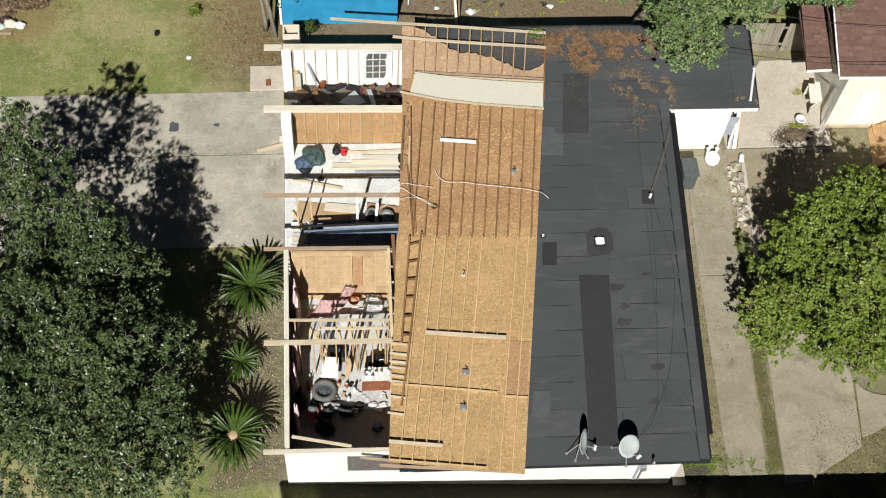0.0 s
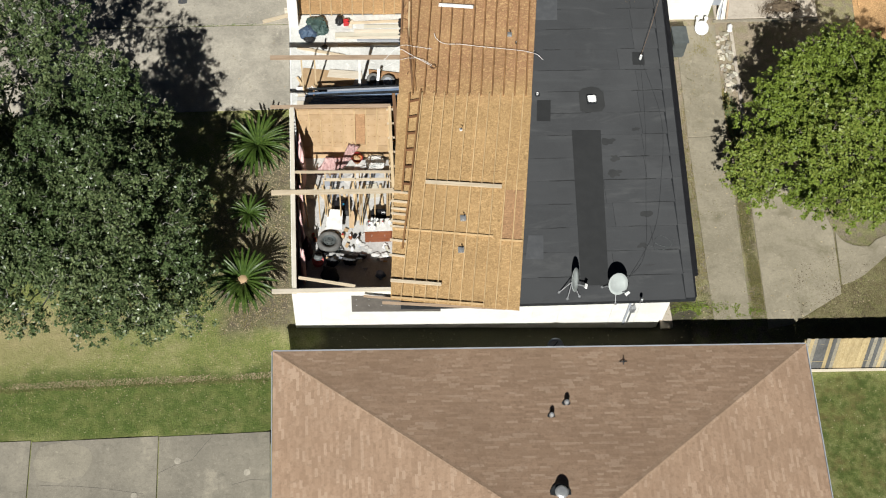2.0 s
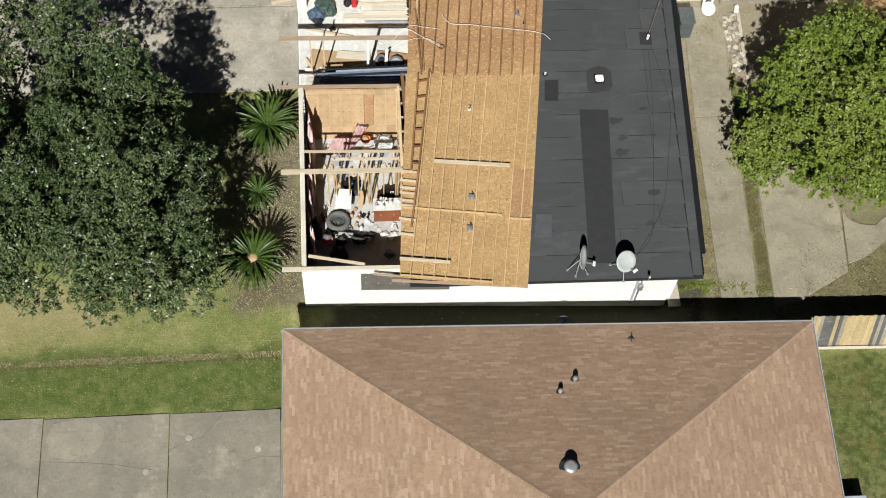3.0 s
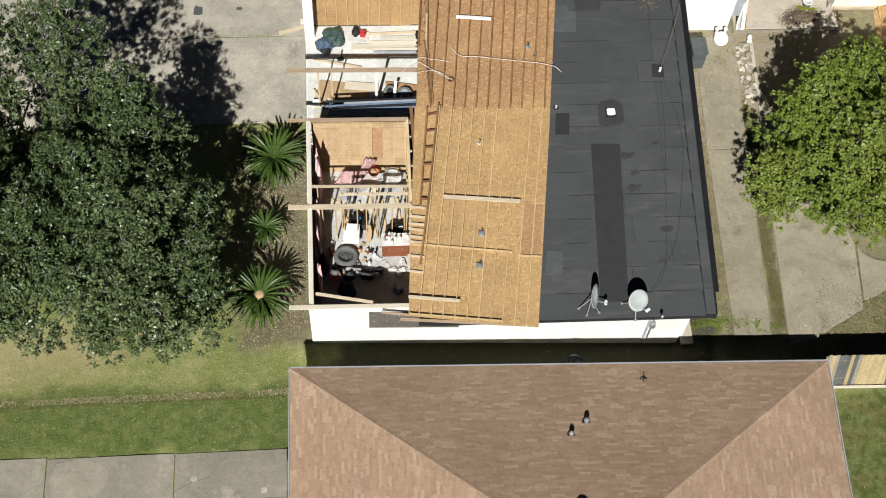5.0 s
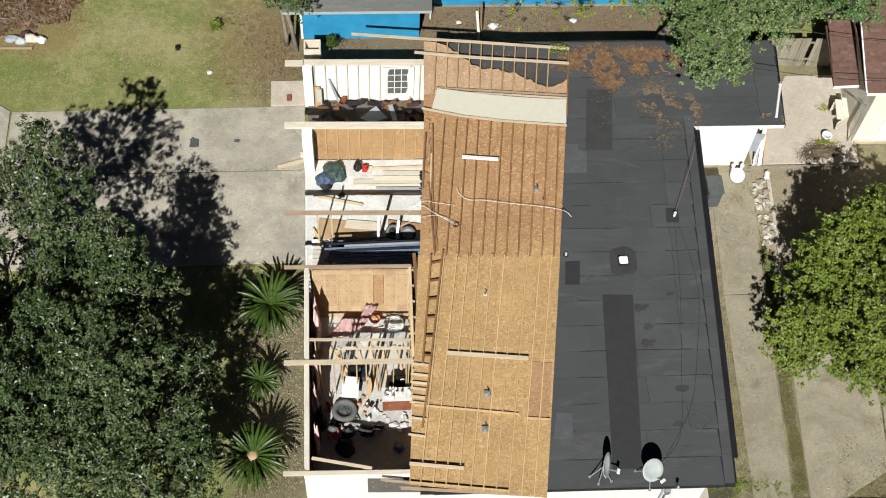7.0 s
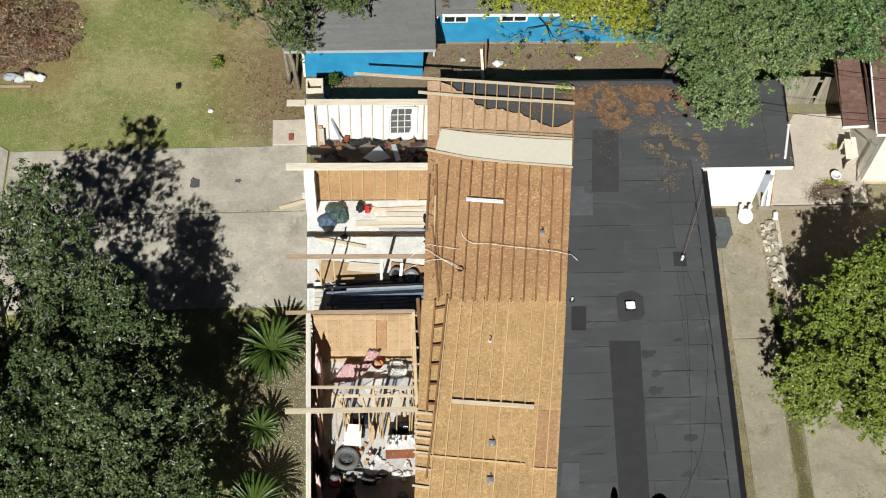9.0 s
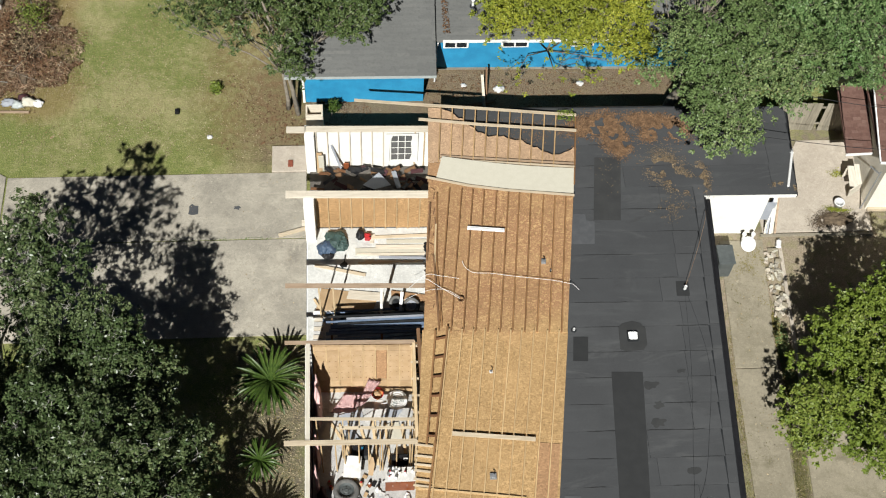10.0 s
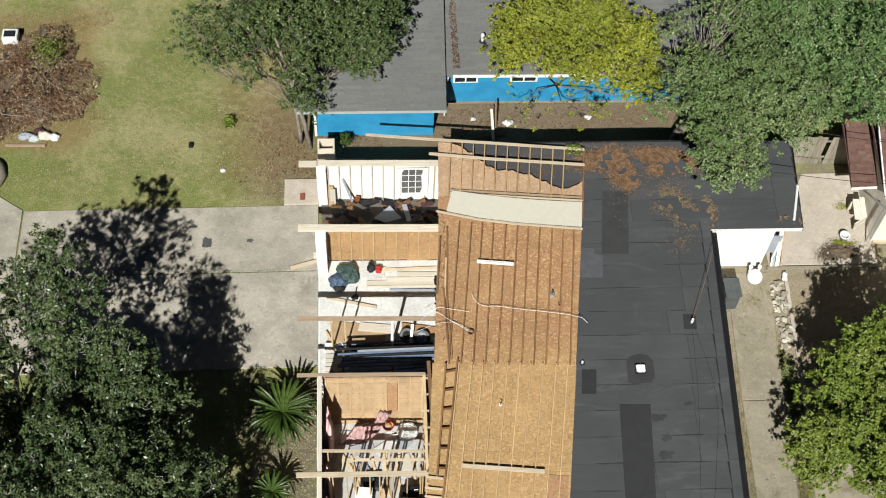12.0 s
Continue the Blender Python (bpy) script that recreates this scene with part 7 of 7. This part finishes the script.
single("kerb", slab([(15.12, 20.6), (15.24, 20.6), (15.62, 27.3), (15.48, 27.3)], -0.1, 0.05), M["bright_concrete"], "narrow pale concrete kerb along the side strip", "kerb")
rubble = thing("rubble_edging", (15.1, 25.3, -0.05), "row of broken pale masonry lumps in the side strip", "rubble")
rk = random.Random(23)
for i in range(64):
    x, y = rk.uniform(14.82, 15.36), rk.uniform(24.0, 26.9)
    a, b, c = rk.uniform(0.04, 0.12), rk.uniform(0.03, 0.08), rk.uniform(0.03, 0.07)
    bm = box(-a, a, -b, b, -c, c, None, 0.012)
    for v in bm.verts:
        v.co *= 1 + 0.35 * noise.noise(v.co * 14 + Vector((i, 0, 0)))
    bmesh.ops.transform(bm, matrix=pose(x, y, c * 0.6, rk.uniform(-12, 12), rk.uniform(-12, 12), rk.uniform(0, 180)), verts=bm.verts)
    part("lump", bm, M[rk.choice(("bright_concrete", "drywall", "concrete", "old_concrete", "plate"))], rubble)
single("retaining_edge", bar((14.9, 27.48, 0.0), (19.2, 27.44, 0.0), 0.08, 0.10), M["grey_fence"], "weathered timber edging along the slab", "edging")
crate = thing("wooden_crate", (18.8, 29.6, 0.0), "broken pale wooden crate by the porch", "crate")
for i, (p, q, w, h) in enumerate((((18.5, 29.0, 0.4), (19.0, 29.3, 0.5), 0.04, 0.5), ((18.5, 29.9, 0.5), (18.95, 30.1, 0.5), 0.04, 0.5), ((18.6, 29.1, 0.75), (18.7, 30.0, 0.8), 0.3, 0.03), ((18.85, 29.2, 0.75), (18.9, 30.05, 0.85), 0.2, 0.03))):
    part("slat", bar(p, q, w, h), M["plate_y"], crate)
sp = thing("service_pole", (18.98, 29.3, 0.0), "grey metal pipe with bent brackets by the porch", "pipe")
part("pipe", tube([(18.98, 28.58, 0), (18.98, 28.58, 2.4)], 0.03), M["metal"], sp)
part("bracket", bar((18.75, 29.0, 2.2), (18.98, 28.56, 2.3), 0.05, 0.05), M["metal"], sp)
for i, (a, b) in enumerate((((14.0, 31.0, 4.6), (22.5, 29.6, 4.4)), ((14.0, 29.0, 4.2), (22.5, 28.2, 4.2)), ((15.7, 31.2, 3.4), (22.5, 34.0, 6.0)))):
    m = (Vector(a) + Vector(b)) / 2 - Vector((0, 0, 0.35))
    cable("overhead_wire", [a, tuple(m), b], 0.012, M["black"], "thin black service wire over the yard")
ac = thing("air_conditioner", (15.7, 6.4, 0.0), "grey outdoor air conditioner on the lawn", "air conditioner")
part("case", box(15.25, 16.0, 6.0, 6.75, -0.05, 0.8, None, 0.03), M["grey_panel"], ac)
part("grille", lathe([(0.26, 0.75), (0.25, 0.77), (0.05, 0.78)], (15.62, 6.37, 0.05), 24), M["dark_metal"], ac)

# ---------------------------------------------------------------- front lawn and debris pile
single("black_box", box(-7.14, -6.98, 33.70, 33.88, -0.05, 0.12, None, 0.015), M["black"], "small black box on the lawn", "box")
single("litter_bag", lump((-5.75, 32.55, -0.05), (0.11, 0.10, 0.08), 0.5, 77, 3), M["paper"], "crumpled white bag on the lawn", "bag", smooth=True)
shrub = thing("shrub", (-5.6, 34.9, -0.05), "small bright green shrub in the lawn", "shrub")
rs = np.random.default_rng(5)
k = 520
sp_ = rs.normal(size=(k, 3)) * np.array([0.11, 0.11, 0.08]) + np.array([-5.6, 34.85, 0.16])
leaf_mesh("foliage", sp_, rs.normal(size=(k, 3)) * 0.6 + np.array([0, 0, 0.8]), rs.uniform(0.03, 0.07, k), M["bright"], shrub, 0.5, 5)
part("stem", tube([(-5.6, 34.87, -0.05), (-5.6, 34.87, 0.2)], 0.03), M["bark"], shrub)
pl = thing("potted_plant", (-1.05, 33.45, 0.3), "green leafy plant by the blue wall", "plant")
k = 300
sp_ = rs.normal(size=(k, 3)) * np.array([0.12, 0.11, 0.10]) + np.array([-1.0, 33.45, 0.66])
leaf_mesh("foliage", sp_, rs.normal(size=(k, 3)) * 0.6 + np.array([0, 0, 0.8]), rs.uniform(0.05, 0.10, k), M["frond"], pl, 0.35, 6)
part("stem", tube([(-1.05, 33.47, -0.05), (-1.05, 33.45, 0.7)], 0.03), M["bark"], pl)

pile = thing("brush_pile", (-13.4, 37.2, -0.05), "heap of dead brown branches and leaves", "brush pile")
rd_ = random.Random(3)


def heap(a, r):
    """Place on the heap at one bearing and share of its uneven radius, with the height there."""
    k = 0.86 + 0.38 * noise.noise(Vector((1.4 * math.cos(a), 1.4 * math.sin(a), 4.0))) + 0.20 * noise.noise(Vector((4 * math.cos(a), 4 * math.sin(a), 9.0)))
    x, y = -13.9 + 2.35 * r * k * math.cos(a), 37.0 + 3.0 * r * k * math.sin(a)
    top = (1 - r ** 1.6) * (0.75 + 0.9 * noise.noise(Vector((x * 0.8, y * 0.8, 2.0))) + 0.35 * noise.noise(Vector((x * 2.2, y * 2.2, 5.0))))
    return x, y, max(0.06, top)


bm = bmesh.new()
for i in range(1700):
    x, y, top = heap(rd_.uniform(0, 6.2832), 1.08 * math.sqrt(rd_.random()))
    z = top * rd_.uniform(0.3, 1.15)
    d = Vector((rd_.gauss(0, 1), rd_.gauss(0, 1), rd_.gauss(0, 0.3))).normalized() * rd_.uniform(0.15, 0.9)
    tube([Vector((x, y, z)) - d / 2, Vector((x, y, z + 0.05)) + Vector((rd_.gauss(0, 0.05), rd_.gauss(0, 0.05), 0)), Vector((x, y, z)) + d / 2], rd_.uniform(0.005, 0.020), bm, 4, 0.004, cap=False)
tagged(part("tangle", bm, M["twig"], pile), kind="stuff")
part("core", lump((-13.9, 37.0, -0.15), (1.4, 1.9, 0.28), 0.8, 21, 4), M["soil"], pile, "packed dead leaves")


def heap_leaves(name, count, size, material, seed, shape):
    q = [heap(rd_.uniform(0, 6.2832), 1.15 * math.sqrt(rd_.random())) for _ in range(count)]
    q = np.array([(x, y, top * rd_.uniform(0.75, 1.2)) for x, y, top in q if noise.noise(Vector((x * 1.1, y * 1.1, seed))) > -0.12])
    ob = leaf_mesh(name, q, rs.normal(size=(len(q), 3)) * 0.6 + np.array([0, 0, 0.7]), rs.uniform(size[0], size[1], len(q)), material, pile, shape, seed)
    tagged(ob, kind="stuff")


heap_leaves("dead_leaves", 17000, (0.03, 0.08), M["litter"], 8, 0.45)
heap_leaves("pale_leaves", 7500, (0.03, 0.085), M["tan_litter"], 18, 0.4)
heap_leaves("bleached_leaves", 4600, (0.035, 0.09), M["pale_litter"], 28, 0.35)
k = 700
sp_ = rs.normal(size=(k, 3)) * np.array([0.32, 0.42, 0.2]) + np.array([-13.0, 38.2, 0.8])
part("edge_board", bar((-14.3, 33.95, 0.02), (-12.75, 33.9, 0.02), 0.09, 0.05), M["brown_plate"], pile, "weathered board at the foot of the heap")
tagged(leaf_mesh("green_leaves", sp_, rs.normal(size=(k, 3)) * 0.6 + np.array([0, 0, 0.8]), rs.uniform(0.03, 0.07, k), M["bright"], pile, 0.45, 9), kind="stuff")
for i in range(11):
    a = 0.57 * i + rd_.uniform(-0.3, 0.3)
    x, y, top = heap(a, 0.95)
    u, v, t2 = heap(a + rd_.uniform(-0.5, 0.5), 0.72)
    w, q, t3 = heap(a + rd_.uniform(-1.3, 1.3), 0.55)
    part("branch", tube([(x, y, top + 0.05), (u, v, t2 + 0.14), (w, q, t3 + 0.12)], 0.022, sides=6, r1=0.008), M[("twig", "bark", "oak_bark")[i % 3]], pile)
for i, (x, y, s, mt) in enumerate(((-13.60, 34.37, 0.26, "grey_panel"), (-13.20, 34.27, 0.24, "dish"), (-12.80, 34.37, 0.30, "drywall"), (-12.45, 34.32, 0.22, "pvc"), (-13.05, 34.62, 0.22, "maroon"), (-11.8, 36.3, 0.15, "drywall"), (-12.1, 36.6, 0.13, "black"))):
    single("refuse_bag", lump((x, y, -0.05), (s, s * 0.7, s * 0.7), 0.5, 40 + i, 3), M[mt], "torn refuse bag beside the brush pile", "bag", "refuse by the brush pile", smooth=True)
tl = thing("old_television", (-14.75, 39.4, 0.0), "white boxy set with a dark screen facing up", "television")
part("case", box(-15.05, -14.42, 39.15, 39.72, 0.0, 0.42, None, 0.03), M["pvc"], tl)
part("screen", box(-14.97, -14.50, 39.27, 39.60, 0.42, 0.435, None, 0.004), M["glass"], tl)
lid = thing("bin_lid", (-14.5, 32.6, 0.0), "weathered grey domed lid at the lawn edge", "lid")
part("dome", lump((-14.6, 32.5, -0.05), (0.55, 0.75, 0.35), 0.08, 60, 3), M["grey_concrete"], lid, smooth=True)
part("rim", lathe([(0.50, 0), (0.54, 0.03), (0.50, 0.05)], (-14.6, 32.5, -0.03), 24), M["grey_concrete"], lid)
part("trunk", tube([(-2.35, 33.6, -0.1), (-2.55, 34.1, 1.0), (-2.9, 34.5, 2.6), (-3.5, 35.4, 4.8)], 0.10, sides=8, r1=0.05), M["bark"], bpy.data.objects["yard_tree"], smooth=True)
single("oil_patch", slab([(-6.22 + 0.22 * k_ * math.cos(a_), 29.2 + 0.30 * k_ * math.sin(a_)) for a_, k_ in ((0.628 * i, 0.85 + 0.2 * math.sin(2.3 * i)) for i in range(10))], 0.0, 0.004), M["pale_patch"], "blue-grey repair patch on the driveway", "patch")
single("oil_patch", slab([(-4.6 + 0.16 * k_ * math.cos(a_), 29.25 + 0.10 * k_ * math.sin(a_)) for a_, k_ in ((0.628 * i, 0.85 + 0.3 * math.sin(3.3 * i)) for i in range(10))], 0.0, 0.004), M["pale_patch"], "dark repair patch on the driveway", "patch")
for x, y in ((-5.85, 10.1), (-7.2, 9.0), (-3.6, 9.6)):
    mh = thing("drain_cover", (x, y, 0.0), "small round drain cover in the driveway", "drain cover", "drain covers")
    part("plate", lathe([(0.11, 0), (0.105, 0.012), (0.02, 0.014)], (x, y, 0), 18), M["concrete"], mh)

# ---------------------------------------------------------------- scattered leaves


def scatter(name, label, count, x0, x1, y0, y1, z, size, material, seed, density=None, lift=0.02, coarse=0.55, skew=0.0):
    r = np.random.default_rng(seed)
    x, y = r.uniform(x0, x1, count), r.uniform(y0, y1, count)
    if density is not None:
        soft = r.normal(size=count) * 0.16
        edge = 0.55 * np.maximum(np.abs(2 * (x - x0) / (x1 - x0) - 1), np.abs(2 * (y - y0) / (y1 - y0) - 1)) ** 5
        keep = np.array([noise.noise(Vector((a * coarse, b * coarse, seed))) + 0.6 * noise.noise(Vector((a * 2.1, b * 2.1, seed + 3))) + k - e > density for a, b, k, e in zip(x, y, soft, edge)])
        x, y = x[keep], y[keep]
    c = np.stack([x + skew * (y - y0), y, z + r.uniform(0.005, lift, len(x))], 1)
    ob = leaf_mesh(name, c, r.normal(size=(len(x), 3)) * 0.35 + np.array([0, 0, 1.0]), r.uniform(size[0], size[1], len(x)), material, None, 0.5, seed)
    return tagged(ob, label, "leaves", kind="stuff")


def drift(name, label, blobs, z, size, material, seed, cut=-0.15):
    """Leaves blown together in uneven drifts; a blob is (x, y, half width, half depth, turn in degrees, count)."""
    r = np.random.default_rng(seed)
    pts = []
    for bx, by, rx, ry, turn, count in blobs:
        a = radians(turn)
        for u, v in r.normal(size=(count, 2)) * 0.5:
            x, y = bx + rx * u * math.cos(a) - ry * v * math.sin(a), by + rx * u * math.sin(a) + ry * v * math.cos(a)
            if noise.noise(Vector((x * 1.3, y * 1.3, seed))) + 0.7 * noise.noise(Vector((x * 4.0, y * 4.0, seed + 2))) > cut and y < 31.6:
                pts.append((x, y, z + r.uniform(0.004, 0.03)))
    c = np.array(pts)
    ob = leaf_mesh(name, c, r.normal(size=(len(c), 3)) * 0.4 + np.array([0, 0, 1.0]), r.uniform(size[0], size[1], len(c)), material, None, 0.5, seed)
    return tagged(ob, label, "leaves", kind="stuff")


drift("fallen_leaves", "rusty dry leaves drifted thick on the dark roof", [(8.5, 30.75, 0.9, 0.45, 15, 7500), (9.25, 30.3, 0.5, 0.9, 10, 7500), (9.5, 29.75, 0.3, 0.35, 0, 1800), (10.6, 30.9, 0.8, 0.35, -8, 5500), (11.4, 30.6, 0.7, 0.45, -20, 6500), (10.6, 30.3, 0.4, 0.3, 30, 1800)], ROOF + 0.015, (0.016, 0.042), M["rust_litter"], 1, -0.2)
drift("fallen_leaves", "pale leaves drifted on the wing roof", [(10.9, 28.9, 0.7, 0.7, 20, 3600), (11.4, 28.2, 0.6, 0.5, 0, 2200), (12.3, 28.4, 0.25, 0.8, 0, 1500), (11.9, 27.8, 0.4, 0.2, 20, 900), (11.0, 27.0, 0.7, 0.5, 0, 420), (8.9, 28.7, 0.8, 0.9, 0, 90), (14.95, 28.0, 0.22, 0.1, 20, 420), (15.4, 27.8, 0.2, 0.12, -20, 420)], ROOF + 0.015, (0.010, 0.030), M["tan_litter"], 3, -0.05)
scatter("fallen_leaves", "pale dry leaves strewn over the lawn", 24000, -17, -3.2, 31.0, 44, -0.02, (0.010, 0.036), M["pale_litter"], 4, -0.3)
scatter("fallen_leaves", "rusty leaves round the brush heap and trees", 5200, -16.5, -2.4, 31.6, 43, -0.02, (0.014, 0.042), M["rust_litter"], 39, 0.08)
scatter("fallen_leaves", "brown leaves thick at the foot of the brush heap", 5200, -16.5, -10.6, 32.6, 41.5, -0.02, (0.02, 0.05), M["rust_litter"], 40, -0.15)
scatter("fallen_leaves", "pale dry leaves on the side lawn", 4200, -17, -2.2, 11.2, 15.4, -0.02, (0.010, 0.032), M["pale_litter"], 5, -0.2)
scatter("fallen_leaves", "leaf litter in the palm bed", 9000, -5.4, -2.0, 14.6, 23.6, -0.02, (0.012, 0.038), M["pale_litter"], 6, -0.35)
scatter("moss", "dry yellow weeds in the palm bed", 4200, -5.2, -2.0, 14.4, 23.7, -0.03, (0.014, 0.04), M["moss"], 37, 0.0)
scatter("fallen_leaves", "leaf litter by the side path", 1500, 11.3, 19.5, 13.4, 27.2, 0.0, (0.02, 0.05), M["pale_litter"], 7, 0.0)
scatter("fallen_leaves", "brown litter on bare earth behind the house", 5000, -5.5, 12.5, 31.9, 35.6, -0.02, (0.025, 0.06), M["litter"], 9, -0.2)
scatter("fallen_leaves", "dry leaves in the valley of the grey roof", 700, 3.32, 3.58, 35.4, 41.0, 2.5, (0.02, 0.05), M["litter"], 10)
scatter("weeds", "tufts of green weeds along the path", 1300, 11.6, 14.2, 13.6, 26.5, 0.0, (0.012, 0.032), M["dry_weed"], 12, 0.22, 0.05)
drift("weeds", "green weeds sprawling over the end of the path", [(12.2, 14.75, 0.9, 0.3, 0, 1500), (13.5, 14.65, 0.5, 0.25, 10, 420), (14.2, 14.55, 0.35, 0.2, 0, 260)], 0.0, (0.014, 0.038), M["bright"], 43, 0.0)
scatter("weeds", "strip of weeds between the slabs", 9000, 14.10, 14.60, 14.2, 20.4, -0.02, (0.008, 0.022), M["dry_weed"], 13, -0.3, 0.04, skew=0.058)
scatter("weeds", "weeds along the driveway edge", 260, -7.0, -2.1, 27.78, 27.94, 0.0, (0.015, 0.035), M["olive"], 14, 0.0, 0.04)
scatter("fallen_leaves", "few dry leaves blown over the driveway", 260, -13, -2.2, 24.0, 30.8, 0.0, (0.02, 0.04), M["pale_litter"], 15)
scatter("ridge_tuft", "green shoots growing on the torn roof corner", 170, 7.25, 7.85, 30.8, 31.25, 2.9, (0.025, 0.055), M["bright"], 16, None, 0.15)

# torn dark felt and splinters along the broken western edge of the section
re_ = random.Random(14)
for i in range(22):
    y = 24.0 + 0.085 * i
    single("torn_felt", lump((2.20 + 0.10 * re_.random(), y, 2.55 + 0.2 * re_.random()), (re_.uniform(0.06, 0.13), re_.uniform(0.05, 0.11), re_.uniform(0.06, 0.12)), 0.7, 200 + i, 2, False), M["black"], "ragged black felt at the broken roof edge", "felt", "torn felt")
for i in range(16):
    y = 22.6 + 0.38 * i
    p = Vector((2.28 + 0.02 * i + re_.uniform(-0.05, 0.05), y, 2.86))
    d = Vector((re_.uniform(-0.22, 0.05), re_.uniform(-0.35, 0.35), re_.uniform(-0.08, 0.05)))
    part("splinter", bar(p, p + d, 0.035, 0.02), M["brown_wood"], flap)
scatter("fallen_leaves", "line of dry leaves along the lawn edge", 3800, -17, -2.4, 12.86, 13.10, -0.02, (0.010, 0.030), M["pale_litter"], 21, -0.45)
scatter("weeds", "darker grass edge under the line of leaves", 4200, -17, -2.4, 12.74, 12.95, -0.03, (0.010, 0.028), M["dry_weed"], 38, -0.3)
scatter("moss", "dry yellow moss along the path joints", 6500, 12.25, 12.80, 14.6, 25.2, -0.02, (0.009, 0.026), M["moss"], 22, -0.05, skew=0.05)
scatter("moss", "dry yellow moss between path and patio", 3600, 14.10, 14.60, 14.2, 20.5, -0.02, (0.008, 0.022), M["moss"], 23, -0.1, skew=0.058)
scatter("moss", "yellow moss on the worn path", 3600, 13.2, 14.9, 24.0, 27.2, 0.0, (0.012, 0.035), M["moss"], 24, 0.12)
scatter("moss", "dry weeds at the house corner", 6000, 11.2, 13.4, 13.2, 15.6, -0.02, (0.010, 0.030), M["dry_weed"], 25, -0.1)
scatter("moss", "dry weeds by the shaded fence", 15000, 15.4, 22.0, 13.0, 17.0, -0.02, (0.010, 0.030), M["dry_weed"], 26, -0.1)
scatter("fallen_leaves", "brown litter in the dry weeds by the fence", 3600, 15.4, 22.0, 13.0, 17.0, -0.01, (0.014, 0.042), M["soil"], 41, 0.0, coarse=1.4)
drift("soil_heap", "brown dirt and leaf heap on the yard slab", [(17.9, 28.15, 0.60, 0.34, 0, 5200), (17.4, 28.0, 0.5, 0.3, 10, 1200)], 0.01, (0.012, 0.032), M["soil"], 27, -0.6)
single("dirt_mound", lump((17.95, 28.12, -0.02), (0.46, 0.26, 0.08), 0.6, 71, 4), M["soil"], "low mound of brown dirt on the yard slab", "dirt", smooth=True)
drift("fallen_leaves", "yellow leaves by the dirt heap", [(17.95, 28.55, 0.35, 0.10, -12, 420), (18.3, 28.5, 0.3, 0.06, 0, 160), (18.4, 30.2, 0.3, 0.2, 0, 220)], 0.02, (0.014, 0.034), M["yellow"], 33, -0.6)
scatter("moss", "weeds in the narrow strip beside the path", 5200, 14.62, 15.14, 20.8, 24.4, -0.03, (0.02, 0.05), M["moss"], 34, -0.35)
scatter("weeds", "green weeds in the narrow strip", 1500, 14.62, 15.14, 21.0, 24.6, -0.02, (0.02, 0.05), M["olive"], 35, 0.0, 0.06)
scatter("moss", "yellow weeds by the bin", 2600, 13.5, 14.6, 25.0, 27.0, -0.03, (0.014, 0.04), M["moss"], 36, 0.02)
scatter("fallen_leaves", "dry leaves under the bare rafters", 1600, 4.6, 8.0, 29.4, 31.4, ROOF + 0.015, (0.014, 0.036), M["rust_litter"], 31, 0.05, coarse=0.9)
